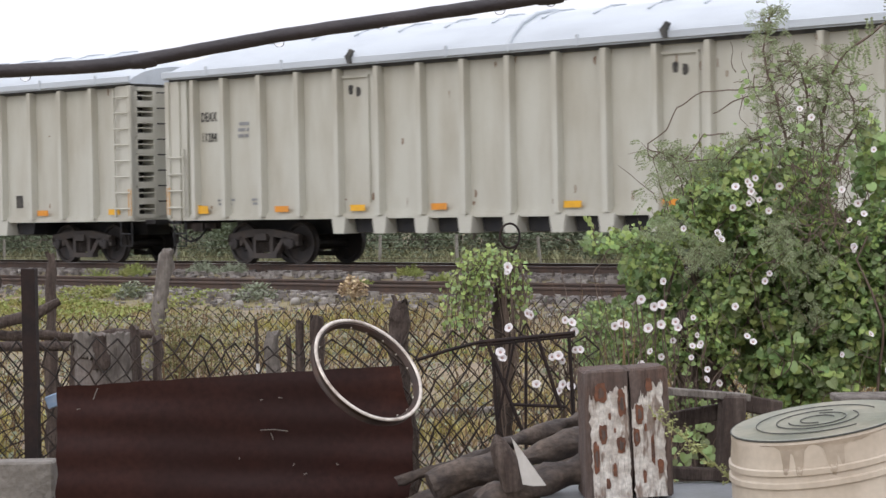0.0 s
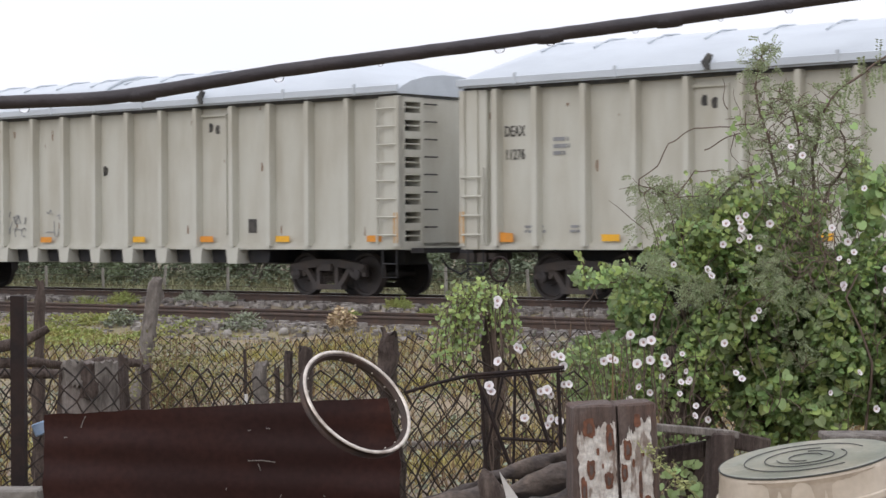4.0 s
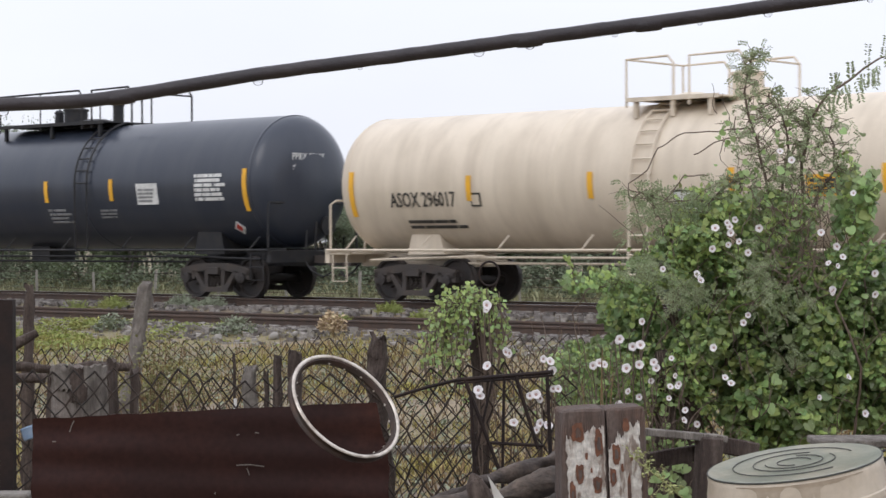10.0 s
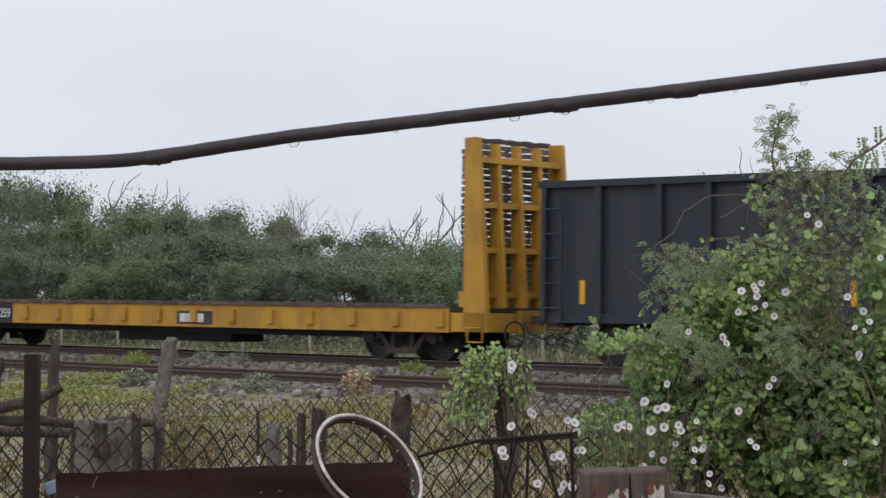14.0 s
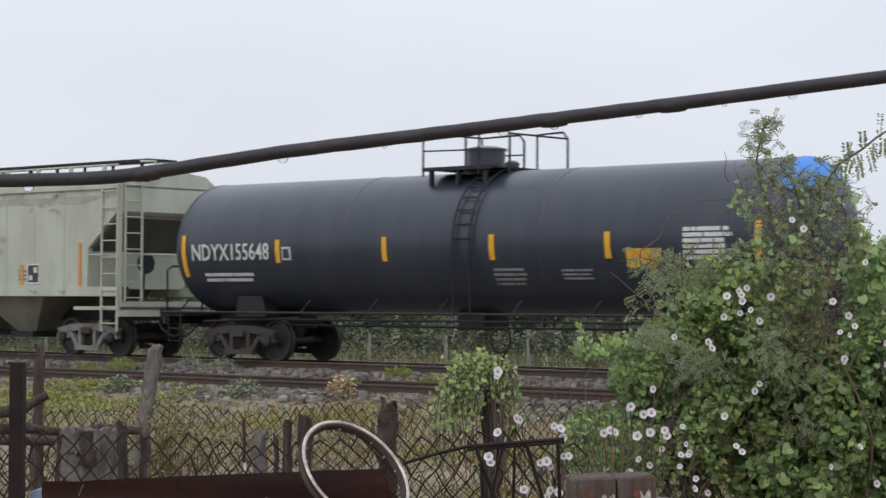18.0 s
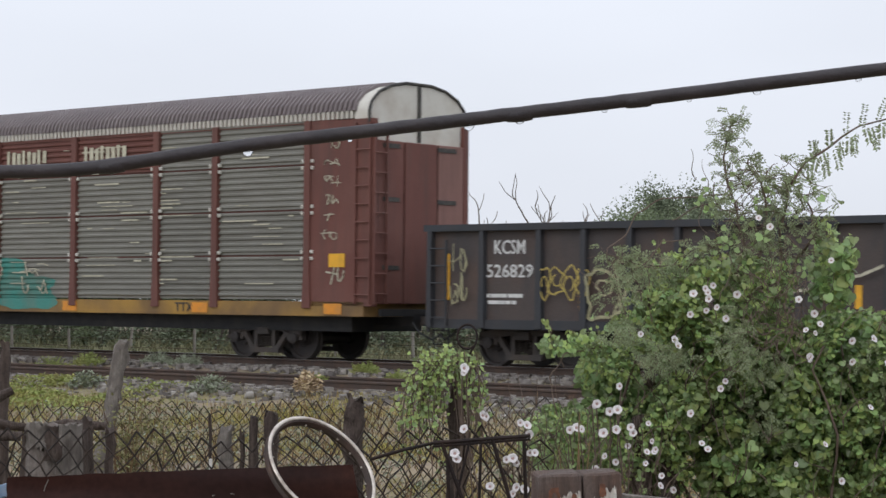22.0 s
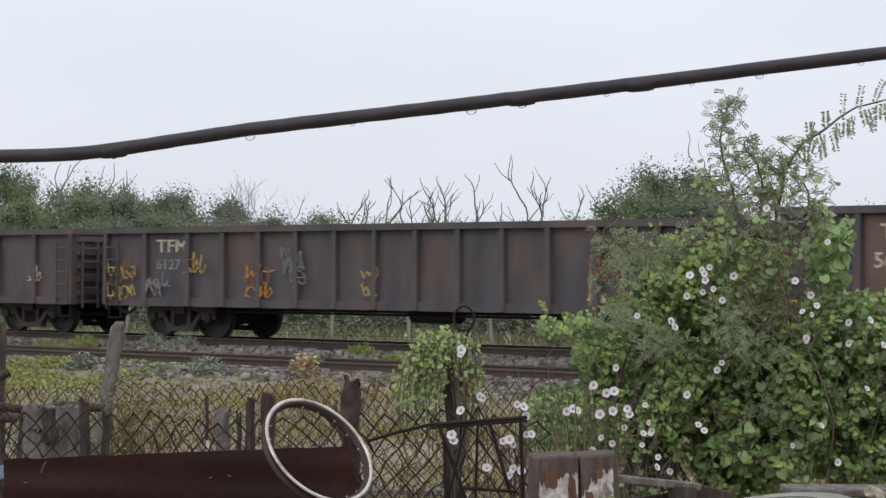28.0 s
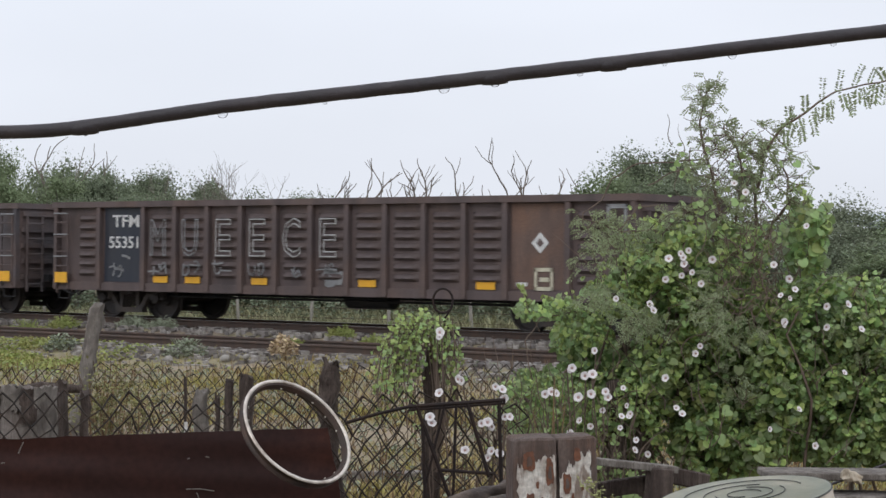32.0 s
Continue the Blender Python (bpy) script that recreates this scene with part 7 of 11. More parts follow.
seal_and_niche_dark = material("seal_and_niche_dark", (0.06, 0.06, 0.058), 0.8, dirt=(0.2, 0.19, 0.16), dirt_amount=0.5, dirt_scale=4, grain=0.2)
weld_rust = material("weld_rust", (0.55, 0.29, 0.08), 0.7, dirt=(0.46, 0.40, 0.30), dirt_amount=0.7, dirt_scale=7, grain=0.2)


# covered high-side gondola with a silver lid
def lid_section(x0, x1, hip0, hip1):
    prof = [(-1.60, 4.16), (-1.60, 4.30), (-1.50, 4.46), (-1.20, 4.72), (-0.75, 4.93), (-0.25, 5.03), (0.25, 5.03), (0.75, 4.93), (1.20, 4.72), (1.50, 4.46), (1.60, 4.30), (1.60, 4.16)]
    xs, n = [], len(prof)
    b = Build()
    rows = [(x0, 0.0 if hip0 else 1.0)] + ([(x0 + 1.5, 1.0)] if hip0 else []) + ([(x1 - 1.5, 1.0)] if hip1 else []) + [(x1, 0.0 if hip1 else 1.0)]
    vs = [(x, y, 4.16 + (z - 4.16) * (0.5 + 0.5 * k) if k < 1 else z) for x, k in rows for y, z in prof]
    fs = [(i * n + j, (i + 1) * n + j, (i + 1) * n + j + 1, i * n + j + 1) for i in range(len(rows) - 1) for j in range(n - 1)]
    fs += [tuple(range(n)), tuple(range(len(vs) - 1, len(vs) - n - 1, -1))]
    return b.add(vs, fs)


def covered_gondola_parts():
    """Meshes that all the covered gondolas share."""
    h = 9.86
    out = {}
    out["body"] = Build().box(-h + 0.42, h - 0.42, -1.40, 1.40, 1.06, 4.12).mesh("body", cream_paint)
    out["top_chord"] = Build().box(-h, h, -1.47, 1.47, 4.10, 4.19).mesh("top_chord", seal_and_niche_dark)
    b = Build().box(-h, h, -1.50, 1.50, 0.99, 1.06)
    b.box(-h + 0.02, h - 0.02, -1.46, 1.46, 1.06, 1.13)
    out["side_sill"] = b.mesh("side_sill", cream_paint)
    # outer ribs with a cranked foot
    b = Build().slab([(-0.06, 1.06), (0.06, 1.06), (0.06, 4.12), (-0.06, 4.12)], -1.60, -1.38)
    out["rib"] = b.mesh("rib", cream_paint)
    b = Build().slab([(-0.20, 1.03), (0.20, 1.03), (0.15, 0.68), (-0.15, 0.68)], -1.56, 1.56)
    out["cross_bearer"] = b.mesh("cross_bearer", cream_paint)
    out["pocket"] = Build().slab([(-0.36, 1.0), (0.36, 1.0), (0.30, 0.70), (-0.30, 0.70)], -1.30, 1.30).mesh("pocket", black_steel)
    out["end_stiffener"] = Build().box(-0.21, 0.21, -0.28, 0.28, -0.075, 0.075).mesh("end_stiffener", cream_paint)
    out["end_rung"] = Build().tube([(0, -0.28, 0), (0, 0.28, 0)], 0.018, 6).mesh("end_rung", cream_paint)
    out["end_post"] = Build().box(-0.21, 0.21, -0.05, 0.05, 1.0, 4.12).mesh("end_post", cream_paint)
    out["end_plate"] = Build().box(-0.21, 0.21, -0.90, 1.47, 1.0, 4.12).mesh("end_plate", cream_paint)
    out["grab_iron"] = Build().tube([(0, -0.16, 0), (0.06, -0.16, 0), (0.06, 0.16, 0), (0, 0.16, 0)], 0.016, 5).mesh("grab_iron", black_steel)
    b = Build().box(-8.9, 8.9, -0.35, 0.35, 0.66, 1.0)
    out["center_sill"] = b.mesh("center_sill", black_steel)
    return out, h


def covered_gondola(c0, c1, number, seed, shared):
    out, h = shared
    rnd = random.Random(seed)
    car, hh = car_base("covered_gondola_car", c0, c1, "cream-painted ribbed covered gondola car with a rounded silver lid", "railcar")
    for k in ("body", "top_chord", "side_sill", "center_sill"):
        part(k, out[k], None, car)
    ribs = [-h + 0.06, -8.97] + [-7.98 + 1.17 * k for k in range(15)] + [h - 0.06]
    for x in ribs:
        for side in (0, 180):
            part("rib", out["rib"], None, car, at=pose(x if side == 0 else x, 0, 0, 0, 0, side))
        if abs(x) < 5.0:
            part("cross_bearer", out["cross_bearer"], None, car, at=pose(x, 0, 0))
            part("pocket", out["pocket"], None, car, at=pose(x + 0.585, 0, 0))
    cuts = [-h - 0.05, 0.3, h + 0.05]
    for i in range(2):
        part("lid", lid_section(cuts[i] + 0.02, cuts[i + 1] - 0.02, i == 0, i == 1), silver_lid, car, "rounded silver fibreglass lid section")
    for x in cuts[1:2]:
        b = Build()
        for y, z in ((-1.6, 4.25),):
            b.tube([(x, -1.63, 4.18), (x, -1.62, 4.32), (x, -1.51, 4.49), (x, -1.21, 4.75), (x, -0.76, 4.96), (x, -0.25, 5.06), (x, 0.25, 5.06)], 0.045, 6)
        part("lid_seam", b, silver_lid, car)
    part("lid_fascia", Build().beam([(-1.66, 4.20), (-1.66, 4.33), (-1.61, 4.345), (-1.61, 4.20)], -h - 0.04, h + 0.04), silver_lid, car, "flanged lid edge")
    for x in (-3.95, 4.03):
        b = Build().slab([(x - 0.10, 4.36), (x - 0.02, 4.20), (x + 0.06, 4.20), (x + 0.05, 4.32), (x + 0.12, 4.46), (x + 0.04, 4.50), (x - 0.04, 4.40)], -1.72, -1.64)
        part("lid_latch", b, seal_and_niche_dark, car, "dark hooked lid latch")
    for x in (-8.4, -6.0, -1.3, 2.0, 6.6, 8.7):
        part("lid_clip", Build().box(x - 0.03, x + 0.03, -1.675, -1.64, 4.18, 4.40), silver_lid, car)
    for k in range(14):
        x = -h + 1.6 + k * (2 * h - 3.2) / 13
        b = Build().tube([(x, -1.0, 4.84), (x + 0.02, -0.5, 5.02), (x + 0.02, 0, 5.07)], 0.02, 5)
        part("lid_rib", b, silver_lid, car)
    # ends: horizontal stiffeners and ladders
    for s in (-1, 1):
        for i in range(9):
            part("end_stiffener", out["end_stiffener"], None, car, at=pose(s * (h - 0.21), -1.17, 1.08 + i * 0.375))
        for i in range(8):
            part("end_rung", out["end_rung"], None, car, at=pose(s * (h - 0.04), -1.17, 1.27 + i * 0.375))
            part("grab_iron", out["grab_iron"], None, car, at=pose(s * h, -0.62, 1.45 + i * 0.36, 0, 0, 0 if s > 0 else 180))
        for y in (-1.50, -0.85):
            part("end_post", out["end_post"], None, car, at=pose(s * (h - 0.21), y, 0))
        # back of the ladder niche: its deep shade is painted as a dark sheet
        part("niche_wall", Build().box(-0.01, 0.01, -0.30, 0.30, 1.0, 4.12), seal_and_niche_dark, car, "recessed end wall with its shade put into the colour", at=pose(s * (h - 0.40), -1.17, 0))
        part("end_plate", out["end_plate"], None, car, at=pose(s * (h - 0.23), 0.05, 0))
        part("end_platform", Build().box(min(s * h, s * (h + 0.35)), max(s * h, s * (h + 0.35)), -1.2, 1.2, 0.92, 1.02), black_steel, car)
        x = s * (h - 0.32)
        part("ladder", ladder(x - 0.27, x + 0.27, 1.1, 4.05 if s > 0 else 2.6, 8 if s > 0 else 4, -1.58, 0.02), cream_paint, car)
        part("side_plate", Build().box(min(x - s * 0.30, s * (h - 0.01)), max(x - s * 0.30, s * (h - 0.01)), -1.50, -1.40, 1.06, 4.12), cream_paint, car)
        part("corner_rust", Build().box(-0.06, 0.06, -0.006, 0, 0.0, 0.62), weld_rust, car, "faded orange stain", at=pose(s * (h - 0.06), -1.602, 1.12))
        stirrup(car, x, black_steel)
        coupler(car, s * (h + 0.05), s)
        bogie(car, s * (h - 2.55))
    # marks
    mark(car, lettering("DEAX", 0.21, width=0.52), dark_mark, -8.86, 3.19, -1.412)
    mark(car, lettering(number, 0.20, width=0.50), dark_mark, -8.85, 2.74, -1.412)
    mark(car, bars(3, 0.45, 0.4, seed), grey_mark, -7.65, 2.8, -1.41, "small_print")
    mark(car, bars(2, 0.6, 0.18, seed + 1), grey_mark, -h + 1.5, 1.32, -1.41, "small_print")
    mark(car, bars(2, 0.6, 0.18, seed + 2), grey_mark, -h + 2.6, 1.32, -1.41, "small_print")
    mark(car, Build().slab([(0, 0), (0.5, 0), (0.5, 0.17), (0.08, 0.2)], -0.008, 0.002), yellow_mark if seed % 2 == 0 else orange_mark, -9.08, 1.14, -1.50, "reflector", "yellow reflective strip")
    for i, x in enumerate((-6.44, -4.17, -1.9, 1.5, 3.8, 6.2, 8.9)):
        mark(car, Build().box(0, 0.42, -0.008, 0.002, 0, 0.13), (orange_mark, yellow_mark)[(i + seed) % 2], x, 1.15, -1.50, "reflector", "orange reflective strip")
    for x in (-4.1, 4.15):
        mark(car, Build().box(0, 0.95, -0.05, 0.0, 0.0, 0.05).box(0, 0.05, -0.04, 0, -2.6, 0).box(0.9, 0.95, -0.04, 0, -2.6, 0), cream_paint, x - 0.5, 3.92, -1.40, "panel_frame")
        for k in (0, 1):
            mark(car, blob(0.13, 0.2, seed + k), dark_mark, x - 0.15 + 0.22 * k, 3.58 - 0.05 * k, -1.405, "worn_patch")
    for k in range(26):
        x = rnd.uniform(-h + 0.4, h - 0.4)
        z = rnd.choice((rnd.uniform(1.15, 1.5), rnd.uniform(3.4, 4.0), rnd.uniform(1.2, 4.0)))
        mark(car, blob(rnd.uniform(0.015, 0.06), rnd.uniform(0.03, 0.22), seed * 50 + k, 14, 0.4), rust_scab, x, z, -1.4025, "rust_scab")
    mark(car, Build().box(0, 0.26, -0.006, 0, 0, 0.30), dark_mark, h - 4.6, 1.35, -1.405, "stencil_box")
    if seed == 5:
        words = "SIBORAYAS"
        for i, ch in enumerate(words):
            mark(car, lettering(ch, 0.58, 0.013, width=0.42), dark_mark, -3.42 + i * 1.19, 1.30, -1.42, "spray_writing", "thin dark sprayed letter")
    if seed == 4:
        for k, (x, z, w, hgt) in enumerate(((1.32, 1.9, 0.7, 0.7), (4.3, 1.3, 0.8, 0.7), (5.6, 1.3, 1.1, 0.75), (6.8, 1.3, 0.9, 0.6), (8.1, 1.3, 0.7, 0.8))):
            mark(car, scrawl(w, hgt, 3, seed + k, 0.018), grey_mark, -h + x, z, -1.42, "spray_writing", "thin dark sprayed scribble")
        mark(car, blob(0.15, 0.22, 8), dark_mark, 0.35, 2.70, -1.41, "worn_patch")
    return car


# tank cars
def tank_car(c0, c1, r, axis_z, mat, label, mark_text, mark_size, text_mat, options, seed, frame_mat=None):
    frame_mat = frame_mat or black_steel
    car, h = car_base("tank_car", c0 - 0.55, c1 + 0.55, label, "railcar")
    h -= 0.55
    prof = []
    hd = 0.62
    for i in range(9):
        a = math.pi / 2 * i / 8
        prof.append((-h - hd * math.cos(a) + 0.02, max(0.02, r * math.sin(a) ** 0.82)))
    prof += [(-h * k, r) for k in (0.5, 0.0, -0.5)]
    prof += [(-a, q) for a, q in reversed(prof[:9])]
    part("tank", Build().lathe(prof, 56, "x", (0, 0, axis_z)), mat, car, "", 40)
    for x in (-h, -h * 0.34, h * 0.34, h):
        part("weld_band", Build().lathe([(x - 0.03, r + 0.001), (x - 0.02, r + 0.008), (x + 0.02, r + 0.008), (x + 0.03, r + 0.001)], 56, "x", (0, 0, axis_z)), mat, car, "", 40)
    low = axis_z - r
    for s in (-1, 1):
        b = Build()
        b.box(min(s * (h - 2.6), s * (h + 0.6)), max(s * (h - 2.6), s * (h + 0.6)), -0.32, 0.32, 0.72, 1.02)
        b.box(min(s * (h - 0.1), s * (h + 0.62)), max(s * (h - 0.1), s * (h + 0.62)), -1.42, 1.42, 0.98, 1.06)
        b.box(min(s * (h + 0.5), s * (h + 0.62)), max(s * (h + 0.5), s * (h + 0.62)), -1.42, 1.42, 0.80, 1.0)
        part("end_platform", b, frame_mat, car)
        b = Build()
        for y in (-1, 1):
            b.slab([(s * (h - 2.3), 0.98), (s * (h - 1.3), 0.98), (s * (h - 1.5), axis_z - r * 0.55), (s * (h - 2.1), axis_z - r * 0.55)][::s], y * 0.55 - 0.42, y * 0.55 + 0.42)
        part("saddle", b, frame_mat, car)
        b = Build()
        x = s * (h + 0.5)
        b.tube([(x, -1.38, 1.04), (x, -1.38, 2.02), (x - s * 0.06, -1.28, 2.1), (x, 1.28, 2.1), (x, 1.38, 2.02), (x, 1.38, 1.04)], 0.024, 6)
        part("end_rail", b, frame_mat, car)
        stirrup(car, s * (h + 0.2), frame_mat, 1.0, -1.42)
        coupler(car, s * (h + 0.6), s)
        bogie(car, s * (h - 1.55))
        b = Build()
        for k in range(3):
            b.tube([(s * (h + 0.55), -0.3 + 0.3 * k, 0.95), (s * (h + 0.56), -0.25 + 0.3 * k, 1.5 + 0.2 * (k % 2))], 0.022, 6)
        b.lathe([(-0.03, 0.22), (0.03, 0.22)], 14, "x", (s * (h + 0.56), 0.4, 1.6))
        part("brake_wheel_stand", b, frame_mat, car)
        b = Build()
        for k in range(4):
            yy = -0.9 + 0.35 * k
            b.tube([(s * (h - 3.3), yy, 0.95 - 0.05 * k), (s * (h - 0.2), yy, 0.86)], 0.03, 6)
        part("brake_rigging", b, frame_mat, car)
    b = Build()
    for y in (-1.46, 1.46):
        b.tube([(-h - 0.55, y, 1.07), (h + 0.55, y, 1.07)], 0.03, 6)
        for i in range(9):
            x = -h + 2 * h * i / 8
            b.tube([(x, y, 1.07), (x + 0.18, y * 0.9, 1.36)], 0.018, 5)
    part("side_grab_rail", b, options.get("rail", frame_mat), car)
    b = Build()
    for z, y in ((0.92, -0.9), (0.80, -0.7)):
        b.tube([(-h + 2.5, y, z), (h - 2.5, y, z)], 0.026, 6)
    b.box(-0.35, 0.35, -0.4, 0.4, low - 0.32, low + 0.05)
    part("bottom_piping", b, frame_mat, car)
    # walkway, manway and fittings on top
    top = axis_z + r
    wx0, wx1, rm, rx1 = options["walk"]
    rail_mat = options.get("top", frame_mat)
    b = Build().box(wx0, wx1, -0.95, 0.95, top + 0.03, top + 0.06).box(wx0, wx1, -0.97, -0.93, top + 0.0, top + 0.08)
    for x in (wx0 + 0.2, (wx0 + wx1) / 2, wx1 - 0.2):
        b.slab([(x - 0.04, top + 0.02), (x + 0.04, top + 0.02), (x + 0.04, top - 0.30), (x - 0.04, top - 0.30)], -0.93, -0.85)
    part("top_walkway", b, rail_mat, car)
    zt = top + 0.80
    for x0, x1, y in ((wx0, rm - 0.35, -0.93), (rm, rx1, -0.93), (wx0, rm - 0.35, 0.93), (rm, rx1, 0.93)):
        b = Build()
        b.tube([(x0, y, top - 0.1), (x0, y, zt), (x1 - 0.12, y, zt + 0.02), (x1, y, zt - 0.12), (x1, y, top - 0.1)], 0.026, 6)
        if options.get("mid_rail") and x0 == wx0:
            b.tube([(x0, y, top + 0.42), (x1, y, top + 0.40)], 0.018, 6)
        b.tube([((x0 + x1) / 2, y, top - 0.1), ((x0 + x1) / 2, y, zt)], 0.018, 5) if x1 - x0 > 2.2 else None
        part("walkway_rail", b, rail_mat, car)
    for x, z in ((wx0, zt), (rx1, zt - 0.12)):
        part("walkway_cross_rail", Build().tube([(x, -0.93, z), (x, 0.93, z)], 0.022, 6), rail_mat, car)
    for k, (dx, rad, hgt) in enumerate(options["domes"]):
        b = Build().lathe([(top - 0.2, rad), (top + hgt - 0.04, rad), (top + hgt - 0.04, rad * 1.1), (top + hgt, rad * 1.1), (top + hgt + 0.05, rad * 0.6)], 20, "z", (dx, 0, 0))
        part("valve_housing", b, options.get("dome_mat", mat), car)
    lx = options["ladder_x"]
    b = Build()
    for dx in (-0.22, 0.22):
        b.tube([(lx + dx, -(r + 0.07) * math.cos(a), axis_z + (r + 0.07) * math.sin(a)) for a in [radians(q) for q in range(-8, 81, 8)]] if not options.get("low_ladder") else
               [(lx + dx, -1.56, 0.55), (lx + dx, -1.56, axis_z)] + [(lx + dx, -(r + 0.07) * math.cos(a), axis_z + (r + 0.07) * math.sin(a)) for a in [radians(q) for q in range(8, 81, 8)]], 0.024, 5)
    if options.get("low_ladder"):
        for i in range(5):
            b.tube([(lx - 0.22, -1.56, 0.62 + 0.36 * i), (lx + 0.22, -1.56, 0.62 + 0.36 * i)], 0.02, 5)
    else:
        for dx in (-0.22, 0.22):
            b.tube([(lx + dx, -1.5, 1.05), (lx + dx, -(r + 0.07), axis_z - 0.2)], 0.02, 5)
    for i in range(8):
        a = radians(2 + i * 11)
        b.tube([(lx - 0.22, -(r + 0.07) * math.cos(a), axis_z + (r + 0.07) * math.sin(a)), (lx + 0.22, -(r + 0.07) * math.cos(a), axis_z + (r + 0.07) * math.sin(a))], 0.018, 5)
    part("ladder", b, options.get("ladder", frame_mat), car)
    # marks
    stripe_x = options.get("stripes", (0.17, 0.34, 0.62, 0.8))
    sz, sdz = options.get("stripe_h", 0.5), options.get("stripe_dz", -0.38)
    for i, k in enumerate((0.0, *stripe_x, 1.0)):
        ends = k in (0.0, 1.0)
        x = -h + 2 * h * k + (0.14 if k == 0 else -0.14 if k == 1 else 0)
        z0, z1 = (axis_z - 0.68, axis_z + 0.26) if ends else (axis_z + sdz, axis_z + sdz + sz)
        b = Build().slab([(x - 0.065, z0 + (z1 - z0) * j / 6) for j in range(7)] + [(x + 0.065, z0 + (z1 - z0) * j / 6) for j in range(6, -1, -1)], -0.006, 0.004)
        part("reflector", wrapped(b, r, axis_z), options.get("stripe_mat", yellow_mark), car, "yellow reflective stripe", 0)

    def put(b, x, z, m, name="lettering", text=""):
        part(name, wrapped(placed(b, x, 0, z), r, axis_z, 0.014), m, car, text, 0)

    tz = axis_z + options.get("text_dz", -0.5)
    put(lettering(mark_text, mark_size, width=options.get("text_w", 2.2)), -h + options.get("text_x", 0.45), tz, text_mat)
    put(bars(2, 1.6, 0.26, seed), -h + options.get("text_x", 0.45) + 0.35, tz - 0.5, text_mat, "small_print")
    put(Build().box(0, 0.26, -0.002, 0.006, 0, 0.28), -h + options.get("text_x", 0.45) + options.get("text_w", 2.2) + 0.4, tz - 0.02, text_mat, "stencil_box")
    put(Build().box(0.04, 0.22, -0.008, -0.001, 0.04, 0.24), -h + options.get("text_x", 0.45) + options.get("text_w", 2.2) + 0.4, tz - 0.02, mat, "stencil_box")
    put(bars(6, 1.1, 0.62, seed + 3, 0.3, (3, 5)), h - 1.75, axis_z - 0.42, options.get("print", white_mark), "small_print")
    put(bars(4, 0.9, 0.42, seed + 4, 0.5), h * 0.18, axis_z - 0.92, options.get("print", grey_mark), "small_print")
    put(bars(3, 0.8, 0.26, seed + 6, 0.5), h * 0.40, axis_z - 0.80, options.get("print", grey_mark), "small_print")
    for x in (h - 0.68,):
        b = Build().slab([(-0.17, 0), (0, -0.2), (0.17, 0), (0, 0.2)], -0.012, 0.0)
        put(b, x, axis_z - 1.12, white_mark, "placard", "white diamond hazard placard")
        put(Build().slab([(-0.10, 0), (0, -0.12), (0.10, 0), (0, 0.12)], -0.018, -0.011), x, axis_z - 1.10, options.get("placard", red_mark), "placard")
    b = bars(3, 0.8, 0.26, seed + 5, 0.4)
    b.moved(pose(h + hd * 0.88, -0.65, axis_z + 0.12, 0, 0, 90))
    t = lettering(mark_text, 0.15, width=1.0).moved(pose(h + hd * 0.90, -0.70, axis_z + 0.46, 0, 0, 90))
    part("lettering", t, text_mat, car, "", 0)
    part("small_print", b, text_mat, car, "", 0)
    return car, h, put


blue_film = material("blue_film", (0.022, 0.155, 0.40), 0.5, dirt=(0.05, 0.085, 0.14), dirt_amount=0.6, dirt_scale=1.6, stretch=(1.8, 1, 0.4), patch=(0.020, 0.165, 0.48), patch_amount=0.7, patch_scale=1.2, grain=0.15)
grimy_orange = material("grimy_orange", (0.46, 0.19, 0.04), 0.6, dirt=(0.16, 0.12, 0.09), dirt_amount=0.7, dirt_scale=7, grain=0.2)
grimy_yellow = material("grimy_yellow", (0.52, 0.40, 0.09), 0.6, dirt=(0.25, 0.2, 0.1), dirt_amount=0.6, dirt_scale=7, grain=0.2)
blue_grime = material("blue_grime", (0.016, 0.085, 0.22), 0.6, dirt=(0.05, 0.058, 0.066), dirt_amount=0.85, dirt_scale=1.2, stretch=(1.6, 1, 0.5), patch=(0.020, 0.14, 0.40), patch_amount=0.85, patch_scale=1.0, grain=0.25)


